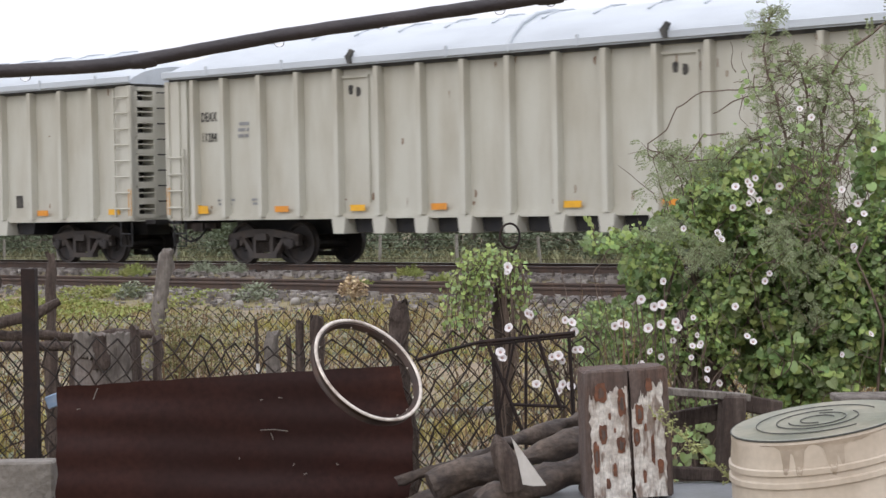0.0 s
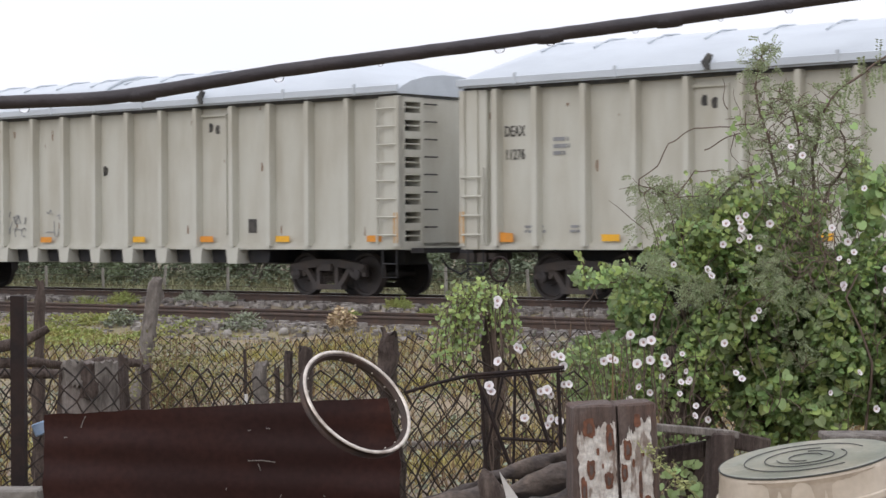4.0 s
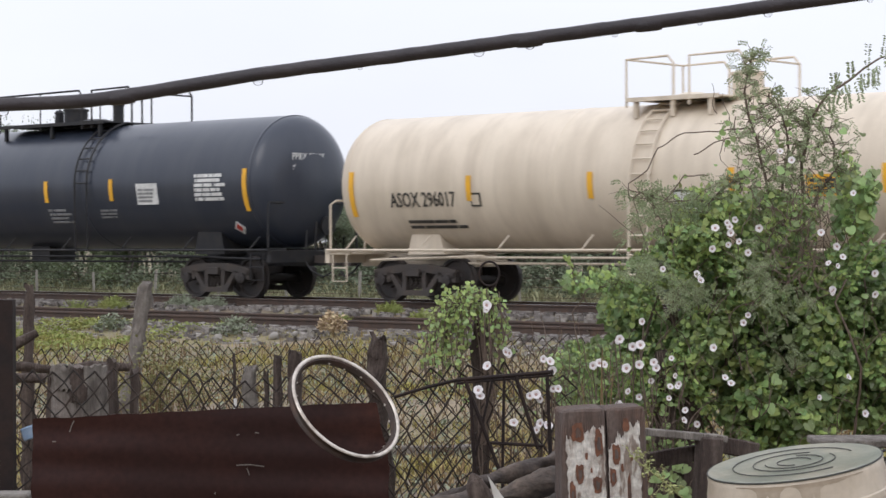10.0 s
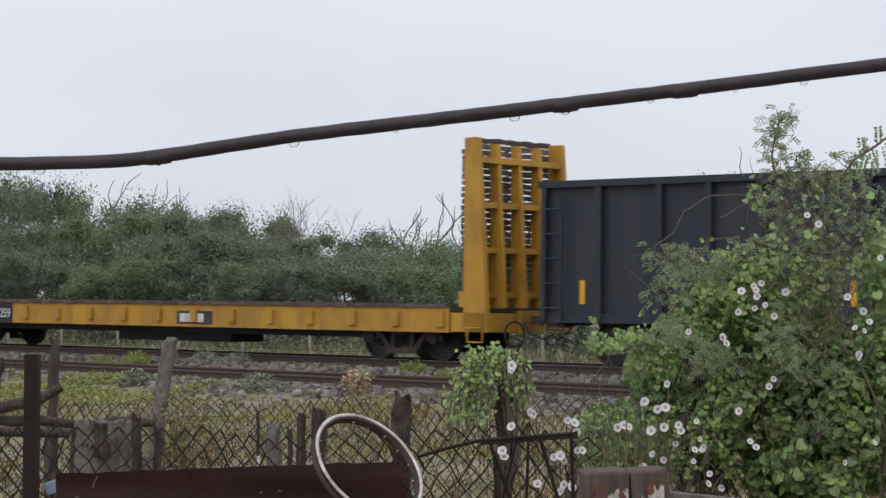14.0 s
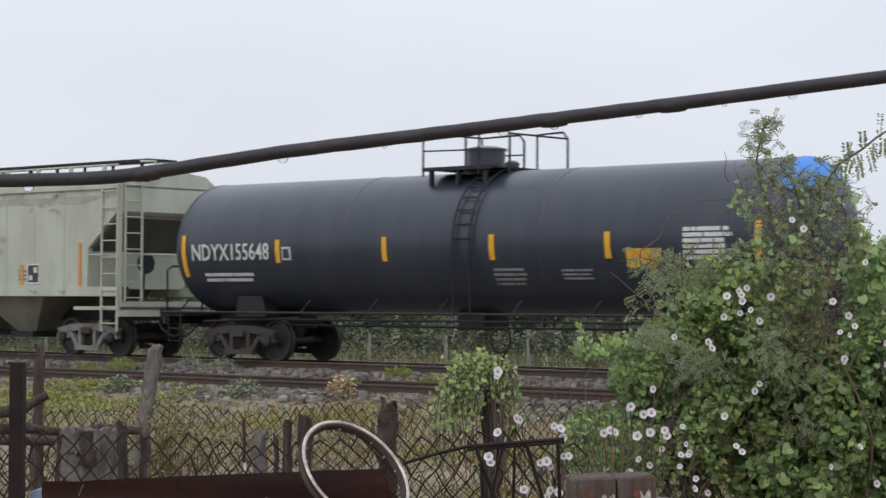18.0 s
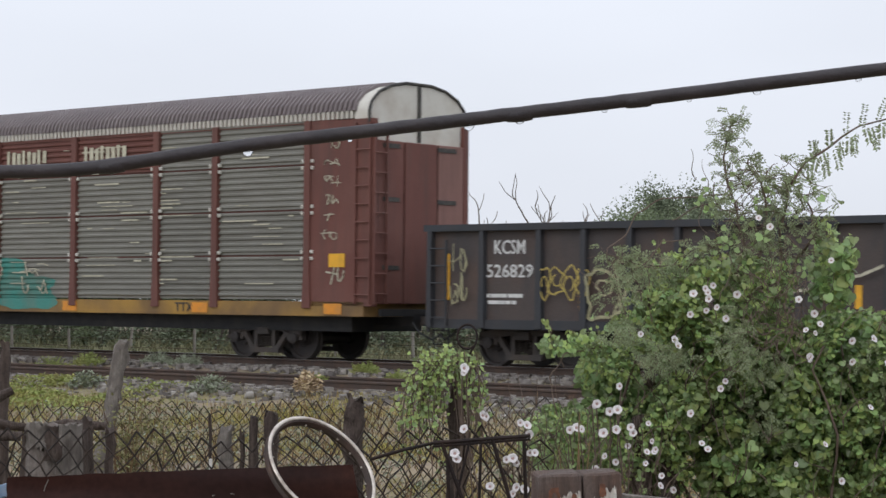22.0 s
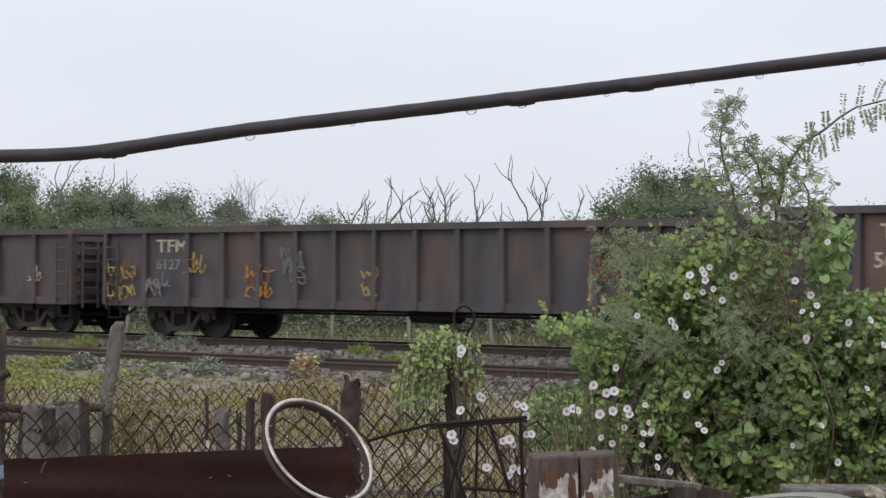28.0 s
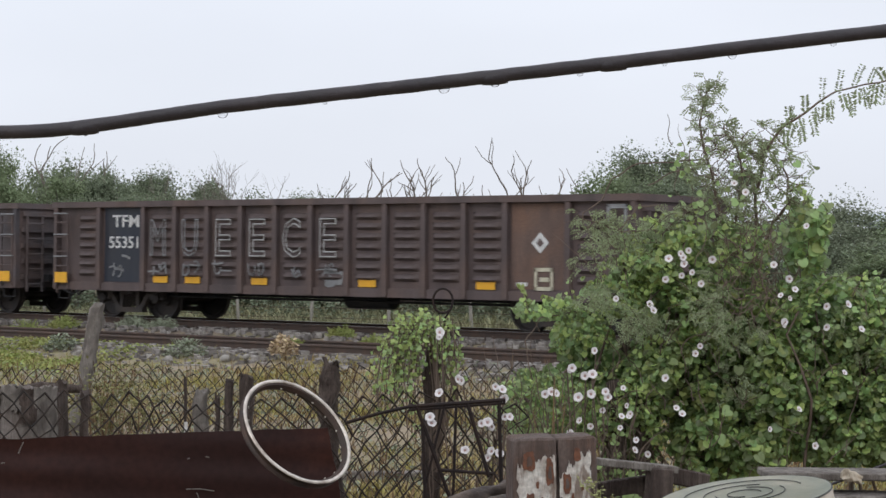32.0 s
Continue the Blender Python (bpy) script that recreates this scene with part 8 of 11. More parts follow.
def build_tanks():
    car, h, put = tank_car(48.65, 62.75, 1.42, 2.48, black_tank, "black tank car with yellow stripes and white marks", "MULX 700635", 0.30, white_mark,
                           dict(walk=(-0.83, 1.0, 0.55, 1.5), ladder_x=0.2, domes=((0.25, 0.42, 0.30), (1.0, 0.26, 0.16)), text_w=2.55, text_x=0.45, text_dz=-0.42, stripes=(0.24, 0.395, 0.61, 0.79), mid_rail=True), 11)
    put(Build().box(0, 0.72, -0.006, 0.006, 0, 0.46), 1.75, 2.14, yellow_mark, "placard", "yellow rectangular sign")
    put(bars(4, 0.6, 0.36, 2), 1.85, 2.22, olive_paint, "small_print")
    put(scrawl(2.6, 0.42, 8, 5, 0.035), -h + 3.3, 1.55, grey_mark, "spray_writing", "pale grey sprayed scribble")
    put(scrawl(1.6, 0.45, 4, 9, 0.035), h - 3.4, 1.75, grey_mark, "spray_writing", "pale grey sprayed scribble")
    b = scrawl(1.7, 0.62, 6, 21, 0.085)
    b.moved(pose(h + 0.58, -1.25, 2.66, 0, 0, 90))
    part("spray_writing", b, spray_sky, car, "bright blue sprayed scribble", 0)
    for c0, c1, num, seed in ((65.45, 82.75, "PPRX 55059", 31), (85.8, 102.95, "PPRX 55195", 41)):
        car, h, put = tank_car(c0, c1, 1.47, 2.58, black_tank, "long black tank car with yellow stripes and a top walkway", num, 0.27, white_mark,
                               dict(walk=(-0.9, 3.1, 2.63, 4.09), ladder_x=2.95, text_w=2.0 if seed == 31 else 1.6, text_dz=-0.45, stripes=(0.21, 0.395, 0.592, 0.76 if seed == 31 else 0.731), domes=((0.25, 0.11, 0.42), (0.9, 0.29, 0.46), (1.7, 0.36, 0.14), (2.5, 0.13, 0.5)),
                                    dome_mat=black_steel, text_x=0.7), seed)
        put(Build().box(0, 0.72, -0.006, 0.006, 0, 0.48), 4.85, 2.1, white_mark, "placard", "white rectangular sign")
        put(bars(4, 0.6, 0.34, seed), 4.91, 2.16, grey_mark, "small_print")
        if seed == 41:
            put(scrawl(0.95, 0.5, 4, 77, 0.05), -h + 4.65, 1.65, white_mark, "spray_writing", "white sprayed tag")
        else:
            put(Build().box(0, 0.9, -0.004, 0.004, 0, 0.06), 3.8, 1.8, grey_mark, "small_print")
    car, h, put = tank_car(105.83, 122.2, 1.42, 2.42, ivory_tank, "ivory tank car stained brown along its lower side", "ASOX 296017", 0.30, dark_mark,
                           dict(walk=(-1.37, 0.7, 0.05, 1.25), ladder_x=-0.65, text_w=1.75, text_x=1.2, text_dz=-0.48, stripes=(0.203, 0.386, 0.578, 0.766), rail=ivory_tank, top=ivory_tank, ladder=ivory_tank, low_ladder=True,
                                domes=((-0.5, 0.3, 0.14), (0.72, 0.30, 0.5), (1.1, 0.12, 0.16)), print=grey_mark), 51, ivory_tank)
    put(Build().box(0, 0.8, -0.006, 0.006, 0, 0.38), 2.8, 2.0, yellow_mark, "placard", "yellow rectangular sign")
    put(bars(3, 0.75, 0.3, 6), 2.87, 2.05, dark_mark, "small_print")
    put(Build().box(0, 0.65, -0.004, 0.004, 0, 0.45), 0.0, 1.72, dark_mark, "stencil_box")
    put(Build().box(0.04, 0.61, -0.012, -0.005, 0.04, 0.41), 0.0, 1.72, white_mark, "stencil_box")
    put(scrawl(1.3, 0.55, 5, 61, 0.03), 1.5, 1.5, dark_mark, "spray_writing", "thin dark sprayed tag")
    part("air_reservoir", Build().lathe([(h - 0.9, 0.05), (h - 0.85, 0.22), (h - 0.05, 0.22), (h, 0.05)], 16, "x", (0, -1.15, 1.34)), ivory_tank, car)
    car, h, put = tank_car(124.38, 140.2, 1.44, 2.47, blue_tank, "bright blue tank car stained dark along its lower side", "CCBX 400130", 0.30, white_mark,
                           dict(walk=(-1.15, 0.8, 0.32, 1.45), ladder_x=-0.43, text_w=1.7, text_x=0.97, text_dz=-0.46, stripes=(0.225, 0.383, 0.558, 0.772), stripe_dz=-0.74, stripe_mat=grimy_orange, domes=((-0.7, 0.12, 0.22), (-0.3, 0.12, 0.2), (0.42, 0.24, 0.46), (1.2, 0.12, 0.18)),
                                ladder=blue_grime, placard=white_mark), 71)
    put(Build().box(0, 0.8, -0.006, 0.006, 0, 0.36), 1.25, 1.84, grimy_yellow, "placard", "grimy yellow rectangular sign")
    put(bars(3, 0.68, 0.26, 6), 1.32, 1.89, green_mark, "small_print")
    put(bars(3, 0.5, 0.3, 8), -1.64, 2.72, white_mark, "small_print")
    put(Build().box(0, 0.36, -0.006, 0.006, 0, 0.32), h - 2.6, 1.62, white_mark, "stencil_box")
    put(Build().box(0.05, 0.16, -0.012, -0.005, 0.05, 0.27).box(0.2, 0.31, -0.012, -0.005, 0.05, 0.27), h - 2.6, 1.62, dark_mark, "stencil_box")
    part("air_reservoir", Build().lathe([(h - 1.0, 0.05), (h - 0.95, 0.22), (h - 0.1, 0.22), (h - 0.05, 0.05)], 16, "x", (0, -1.15, 1.34)), blue_tank, car)
    drip = random.Random(19)
    for lift, rough, band, out, label in ((0.36, 0.5, blue_film, 0.005, "thin film of grime on the blue side"), (0.10, 1.0, blue_grime, 0.009, "dark grime along the lower side")):
        b = Build()
        for k in range(420):
            x0, x1 = -h + 0.1 + (2 * h - 0.2) * k / 420, -h + 0.1 + (2 * h - 0.2) * (k + 1) / 420
            hi = 1.34 + lift + rough * (0.26 * noise.noise(Vector((x0 * 0.5, 3, lift))) + 0.16 * noise.noise(Vector((x0 * 2.2, 7, lift))) + 0.10 * noise.noise(Vector((x0 * 7, 7, 0)))) + 0.05 * drip.random() + 0.5 * lift * math.exp(-((x0 + h - 0.6) / 0.5) ** 2)
            for q in range(6):
                b.slab([(x0, 1.12 + (hi - 1.12) * q / 6), (x1, 1.12 + (hi - 1.12) * q / 6), (x1, 1.12 + (hi - 1.12) * (q + 1) / 6), (x0, 1.12 + (hi - 1.12) * (q + 1) / 6)], -0.002, 0.002)
        part("grime_band", wrapped(b, 1.44, 2.47, out), band, car, label, 0)
    for c0, c1, num, seed in ((209.0, 224.45, "NDYX155648", 91), (308.6, 324.05, "NDYX155735", 95)):
        car, h, put = tank_car(c0, c1, 1.46, 2.52, black_tank, "black tank car with a bright blue cap painted on its head", num, 0.36, white_mark,
                               dict(walk=(-0.85, 1.0, 0.65, 1.45), ladder_x=0.7, text_w=2.5, text_x=0.38, text_dz=-0.30, stripes=(0.204, 0.407, 0.593, 0.776), domes=((0.05, 0.40, 0.48), (0.75, 0.14, 0.16)), mid_rail=True), seed)
        put(Build().box(0, 0.78, -0.006, 0.006, 0, 0.36), 4.68, 1.96, yellow_mark, "placard", "yellow rectangular sign")
        put(bars(3, 0.5, 0.34, 6), h - 1.5, 1.6, grey_mark, "small_print")
        b = Build()
        cap = [(math.pi / 2 * i / 10) for i in range(11)]
        n = 18
        vs, fs = [], []
        for i in range(8):
            a = math.pi / 2 * (1 - 0.075 * i)
            x, q = h + 0.62 * math.cos(a) - 0.02 + 0.008, 1.468 * math.sin(a) ** 0.82
            for j in range(n + 1):
                t = math.pi * (0.17 + 0.66 * j / n)
                zz = q * math.sin(t)
                vs.append((x, -q * math.cos(t), 2.52 + zz))
        for i in range(7):
            for j in range(n):
                lowz = min(vs[k][2] for k in (i * (n + 1) + j, (i + 1) * (n + 1) + j, i * (n + 1) + j + 1, (i + 1) * (n + 1) + j + 1))
                if lowz > 3.30:
                    fs.append((i * (n + 1) + j, (i + 1) * (n + 1) + j, (i + 1) * (n + 1) + j + 1, i * (n + 1) + j + 1))
        part("painted_cap", b.add(vs, fs), bright_blue, car, "bright blue painted cap on the head", 60)


spray_grey_pale = material("spray_grey_pale", (0.42, 0.42, 0.41), 0.65, dirt=(0.2, 0.19, 0.185), dirt_amount=0.7, dirt_scale=7, grain=0.25)
rust_dark = material("rust_dark", (0.085, 0.048, 0.042), 0.8, dirt=(0.05, 0.036, 0.034), dirt_amount=0.6, dirt_scale=5, grain=0.3)
faded_cream = material("faded_cream", (0.52, 0.44, 0.33), 0.7, dirt=(0.34, 0.2, 0.11), dirt_amount=0.8, dirt_scale=9, grain=0.3)
spray_rust = material("spray_rust", (0.30, 0.13, 0.06), 0.7, dirt=(0.12, 0.06, 0.04), dirt_amount=0.6, dirt_scale=6, grain=0.2)
spray_yellow_pale = material("spray_yellow_pale", (0.46, 0.44, 0.26), 0.65, dirt=(0.14, 0.12, 0.07), dirt_amount=0.6, dirt_scale=6, grain=0.2)


slate_rust = material("slate_rust", (0.090, 0.071, 0.064), 0.7, dirt=(0.046, 0.048, 0.055), dirt_amount=0.9, dirt_scale=1.2, stretch=(1.2, 1, 0.7), patch=(0.125, 0.076, 0.056), patch_amount=0.6, patch_scale=1.0, grain=0.4)


# open gondolas
def gondola(c0, c1, top, bottom, mat, label, louvres=0, painted=(), wall_mat=None):
    car, h = car_base("gondola_car", c0, c1, label, "railcar")
    rib_mat = mat
    for y in (-1.42, 1.38):
        part("side_wall", Build().box(-h, h, y, y + 0.04, bottom, top - 0.02), wall_mat or mat, car)
    for x in (-h, h - 0.04):
        part("end_wall", Build().box(x, x + 0.04, -1.38, 1.38, bottom, top - 0.02), mat, car)
    part("floor_plate", Build().box(-h + 0.04, h - 0.04, -1.38, 1.38, bottom + 0.28, bottom + 0.36), mat, car)
    for y in (-1.55, 1.37):
        part("top_chord", Build().box(-h - 0.06, h + 0.06, y, y + 0.18, top - 0.13, top), rib_mat, car)
    for x in (-h - 0.06, h - 0.12):
        part("end_chord", Build().box(x, x + 0.18, -1.37, 1.37, top - 0.13, top), rib_mat, car)
    for y in (-1.50, 1.41):
        part("side_sill", Build().box(-h, h, y, y + 0.09, bottom - 0.02, bottom + 0.16), rib_mat, car)
    rib = Build().slab([(-0.075, bottom), (0.075, bottom), (0.055, top - 0.13), (-0.055, top - 0.13)], -1.54, -1.40).mesh("rib", rib_mat)
    end, panel = (1.55, 3.03) if louvres else (1.4, 2.8)
    inner = (h - panel) / 5
    right = [inner * k for k in range(1, 6)] + [h - end, h - 0.08]
    xs = [-x for x in right[::-1]] + [0.0] + right
    for x in xs:
        for a in (0, 180):
            part("rib", rib, None, car, at=pose(x, 0, 0, 0, 0, a))
    if louvres:
        zs, ze, w = bottom + 0.3, top - 0.25, 0.46
        hh = (ze - zs) / louvres
        b = Build()
        n = 12
        vs = [(-w + 2 * w * k / n, -1.42, 0.0) for k in range(n + 1)]
        vs += [(-w + 2 * w * k / n, -1.42 - 0.10 * math.sin(math.pi * k / n) ** 0.5, hh * 0.30) for k in range(n + 1)]
        vs += [(-w + 2 * w * k / n, -1.42 - 0.09 * math.sin(math.pi * k / n) ** 0.5, hh * 0.42) for k in range(n + 1)]
        vs += [(-w + 2 * w * k / n, -1.42, hh * 0.75) for k in range(n + 1)]
        b.add(vs, [(r * (n + 1) + k, r * (n + 1) + k + 1, (r + 1) * (n + 1) + k + 1, (r + 1) * (n + 1) + k) for r in range(3) for k in range(n)])
        me, sprayed_me = b.mesh("louvre", mat, 40), b.mesh("louvre", olive_paint, 40)
        for i in range(len(xs) - 1):
            if i in (1, len(xs) - 3):
                continue
            for k in range(louvres):
                lo, hi = xs[i] + 0.55 * (i == 0), xs[i + 1] - 0.55 * (i == len(xs) - 2)
                part("louvre", sprayed_me if i in painted and k < 5 else me, None, car, at=pose((lo + hi) / 2, 0, zs + hh * k) @ Matrix.Diagonal(((hi - lo - 0.26), 1, 1, 1)))
    for s in (-1, 1):
        for i in range(5):
            z = bottom + 0.2 + i * (top - bottom - 0.4) / 4.3
            part("end_stiffener", Build().box(min(s * h, s * (h + 0.09)), max(s * h, s * (h + 0.09)), -1.38, 1.38, z, z + 0.11), rib_mat, car)
        part("end_ladder", end_ladder(s * (h + 0.1), -1.3, -0.85, bottom - 0.1, top - 0.3, 5, s), rib_mat, car)
        x = s * (h - 0.33)
        part("ladder", ladder(x - 0.2, x + 0.2, bottom + 0.02, top - 0.3, 5, -1.54), rib_mat, car)
        part("end_platform", Build().box(min(s * h, s * (h + 0.3)), max(s * h, s * (h + 0.3)), -0.8, 0.8, 0.78, 0.95), black_steel, car)
        stirrup(car, x, black_steel, bottom + 0.1, -1.45)
        coupler(car, s * (h + 0.05), s)
        bogie(car, s * (h - 2.1))
    b = Build().box(-h + 0.4, h - 0.4, -0.3, 0.3, bottom - 0.1, bottom + 0.2)
    for i in range(9):
        x = -h + 2.4 + i * (2 * h - 4.8) / 8
        b.box(x - 0.08, x + 0.08, -1.35, 1.35, bottom - 0.04, bottom + 0.14)
    b.tube([(-h + 3, -0.9, bottom - 0.12), (h - 3, -0.9, bottom - 0.12)], 0.03, 6)
    b.lathe([(-0.6, 0.2), (0.6, 0.2)], 12, "x", (1.0, -0.7, bottom - 0.08))
    part("underframe", b, black_steel, car)
    return car, h


def build_gondolas():
    car, h = gondola(164.75, 181.3, 3.55, 0.86, gondola_black, "tall black ribbed gondola car with yellow stripes")
    for x, z, l in ((-h + 0.9, 1.2, 0.45), (-1.5, 1.2, 0.45), (h - 4.6, 1.25, 0.5), (h - 1.25, 1.25, 1.0)):
        mark(car, Build().box(0, 0.12, -0.008, 0, 0, l), yellow_mark, x, z, -1.43, "reflector", "yellow reflective stripe")
    for x in (h - 4.0, h - 2.9):
        mark(car, Build().box(0, 0.3, -0.006, 0, 0, 0.12), white_mark, x, 1.05, -1.43, "small_print")
    # dark slate gondola with sprayed outlines
    car, h = gondola(271.7, 287.8, 2.77, 0.76, gondola_slate, "slate-grey rusty gondola car covered in pale spray scribbles", wall_mat=slate_rust)
    mark(car, lettering("KCSM", 0.27, width=0.78), white_mark, -6.42, 2.19, -1.43)
    mark(car, lettering("526829", 0.25, width=1.15), white_mark, -6.6, 1.74, -1.43)
    mark(car, bars(2, 0.95, 0.26, 3), white_mark, -6.6, 1.22, -1.43, "small_print")
    for x, z0, z1 in ((0.40, 1.3, 2.2), (3.7, 1.1, 1.45), (9.5, 1.2, 1.6), (12.43, 1.35, 1.65), (h * 2 - 0.85, 1.15, 2.15)):
        mark(car, Build().box(0, 0.13, -0.008, 0, 0, z1 - z0), yellow_mark, -h + x, z0, -1.43, "reflector", "yellow reflective stripe")
    for i, (x, z, w, hgt) in enumerate(((-4.1, 1.0, 0.85, 0.85), (-3.45, 0.9, 1.1, 1.10), (-2.55, 0.9, 1.1, 1.10), (-1.6, 0.92, 1.0, 1.2), (-0.85, 1.0, 0.9, 0.95))):
        mark(car, outline(w, hgt, 410 + i, 34, 0.24, 0.055), spray_yellow_pale, x, z, -1.545 - 0.003 * i, "spray_writing", "large cream sprayed bubble letter")
        mark(car, outline(w * 0.4, hgt * 0.3, 420 + i, 20, 0.3, 0.035), spray_yellow_pale, x + w * 0.3, z + hgt * 0.5, -1.545 - 0.003 * i, "spray_writing")
    mark(car, loops(1.2, 0.6, 4, 15, 0.025), spray_yellow, -5.25, 1.35, -1.53, "spray_writing", "yellow sprayed scribble")
    mark(car, scrawl(0.5, 1.2, 2, 16, 0.02), spray_yellow_pale, -h + 0.6, 1.2, -1.53, "spray_writing")
    b = stroke(Build(), [(i * 0.25, 0.9 + 0.12 * math.sin(i * 0.9) + (0.1 if 2 < i < 18 else -0.35)) for i in range(21)], 0.05)
    mark(car, b, spray_cream, 0.1, 0.85, -1.53, "spray_writing", "large cream sprayed outline")
    for k in range(4):
        mark(car, blob(1.05, 0.36, 33 + k, 22, 0.12), spray_yellow_pale, 0.75 + 1.06 * k, 0.8, -1.432, "spray_fill", "pale sprayed fill along the sill")
    mark(car, Build().box(0, 0.6, -0.008, 0, 0, 0.42), white_mark, 5.42, 1.2, -1.43, "placard", "white sign")
    mark(car, bars(3, 0.5, 0.3, 5), grey_mark, 5.47, 1.26, -1.44, "small_print")
    mark(car, scrawl(0.4, 0.7, 2, 17, 0.04), spray_cream, 5.5, 1.65, -1.45, "spray_writing")
    # plain rusty pair
    car, h = gondola(325.85, 342.45, 2.45, 0.72, gondola_rust, "dark rusty gondola car with outlined spray letters")
    mark(car, lettering("TFM", 0.28, width=0.95), spray_cream, -6.62, 1.92, -1.43)
    mark(car, lettering("59144", 0.24, width=0.8), spray_cream, -6.62, 1.5, -1.43)
    for ch, x in (("F", 8.85), ("G", 9.85), ("K", 10.75)):
        mark(car, lettering(ch, 0.98, 0.026, width=0.80), spray_grey_pale, -h + x, 1.06, -1.53, "spray_writing", "large white outlined sprayed letter")
    mark(car, scrawl(0.75, 0.75, 5, 25, 0.02), white_mark, -4.4, 1.3, -1.53, "spray_writing", "small white sprayed tag")
    mark(car, scrawl(0.8, 0.8, 5, 26, 0.02), white_mark, -1.45, 1.3, -1.53, "spray_writing", "small white sprayed tag")
    mark(car, Build().box(0, 0.13, -0.008, 0, 0, 0.36), yellow_mark, -0.18, 1.4, -1.43, "reflector", "yellow reflective stripe")
    mark(car, blob(0.5, 0.34, 28, 20, 0.3), spray_rust, -h + 8.0, 0.94, -1.428, "worn_patch", "orange rust patch")
    mark(car, scrawl(0.5, 0.4, 3, 27, 0.022), spray_cream, h - 1.6, 1.2, -1.53, "spray_writing")
    car, h = gondola(343.55, 360.2, 2.45, 0.72, gondola_rust, "blackened rusty gondola car with orange and yellow scribbles")
    mark(car, lettering("TFM", 0.28, width=1.0), spray_cream, -6.63, 1.9, -1.43)
    mark(car, lettering("6127", 0.22, width=0.8), grey_mark, -6.63, 1.52, -1.43)
    for x, z, w, hh, m, k in ((0.15, 0.85, 1.0, 0.95, spray_yellow, 4), (1.4, 0.95, 0.9, 0.5, grey_mark, 3), (2.7, 1.4, 0.7, 0.5, spray_yellow, 3), (4.6, 0.9, 0.9, 0.75, orange_mark, 3), (8.0, 0.95, 0.5, 0.75, spray_yellow, 2), (5.7, 1.2, 0.8, 0.8, grey_mark, 2), (13.75, 0.85, 0.7, 1.0, spray_rust, 3)):
        if x > 13:
            mark(car, outline(0.72, 1.12, 99, 30, 0.12, 0.05), faded_orange, -h + x, 0.80, -1.53, "spray_writing", "faded orange sprayed ring")
        mark(car, scrawl(w, hh, k * 2, int(x * 10), 0.022), m, -h + x, z, -1.53, "spray_writing", "small sprayed scribble")
        mark(car, scrawl(w * 0.9, hh * 0.6, k * 2, int(x * 10) + 5, 0.02), spray_rust if m is not grey_mark else grey_mark, -h + x, z + hh * 0.3, -1.531, "spray_writing")
    mark(car, Build().box(0, 0.3, -0.008, 0, 0, 0.09), white_mark, h - 2.9, 0.92, -1.43, "small_print")
    # three louvred gondolas
    def sprayed(lines, pen=0.055):
        b = Build()
        for pts in lines:
            stroke(b, pts, pen)
        return b

    def arc(cx, cz, rx, rz, a0, a1, n=14):
        return [(cx + rx * math.cos(radians(a0 + (a1 - a0) * k / n)), cz + rz * math.sin(radians(a0 + (a1 - a0) * k / n))) for k in range(n + 1)]
    for c0, c1, mat, num, label, k in ((361.3, 377.7, gondola_rust, "56037", "dark brown louvred gondola car with grey spray outlines", 0),
                                       (379.1, 395.5, gondola_rust, "56237", "dark brown louvred gondola car with pale green block letters", 1),
                                       (396.85, 413.1, gondola_brown, "55351", "brown louvred gondola car with chalky spray letters", 2)):
        car, h = gondola(c0, c1, 2.62, 0.64, mat, label, 7, range(4, 9) if k == 1 else ())
        p = (h - 3.03) / 5
        bay = [-h + 3.03 + p * (i + 0.5) for i in range(10)]
        panels = (-h + 2.29, h - 2.29)
        for i, x in enumerate(panels):
            if k == 0 or (k == 2 and i == 1):
                mark(car, Build().box(-0.64, 0.64, -0.006, 0, 0, 1.62), panel_rust, x, 0.84, -1.425, "side_plate", "rust-brown plain side plate")
        if k == 1:
            mark(car, Build().box(0, 1.14, -0.008, 0, 0, 0.82), white_mark, panels[0] - 0.60, 1.50, -1.43, "name_board", "white painted number board")
            mark(car, lettering("TFM", 0.26, width=0.6), dark_mark, panels[0] - 0.36, 1.97, -1.445)
            mark(car, lettering(num, 0.26, width=0.94), dark_mark, panels[0] - 0.48, 1.58, -1.445)
            mark(car, bars(2, 0.55, 0.26, 9), white_mark, panels[0] - 0.52, 0.86, -1.43, "small_print")
            mark(car, bars(2, 0.4, 0.22, 19), grey_mark, panels[0] + 0.1, 0.92, -1.43, "small_print")
            mark(car, scrawl(0.34, 0.44, 3, 45, 0.06), white_mark, panels[0] + 0.15, 1.02, -1.44, "spray_writing", "white sprayed tag")
            mark(car, scrawl(0.36, 0.66, 4, 46, 0.05), spray_cream, -h + 1.12, 0.72, -1.53, "spray_writing", "cream sprayed tag")
            mark(car, Build().box(0, 0.22, -0.008, 0, 0, 0.42), faded_cream, -h + 0.16, 1.42, -1.56, "placard", "faded cream sticker")
            for i, ch in enumerate("OCARA"):
                mark(car, blob(0.70, 1.36, 50 + i, 26, 0.07), olive_paint, bay[2 + i] - 0.35, 0.70, -1.428, "spray_fill", "pale green sprayed fill")
                mark(car, lettering(ch, 1.28, 0.02, width=0.70), spray_cream, bay[2 + i] - 0.35, 0.73, -1.53, "spray_writing", "tall pale green block letter sprayed over the louvres")
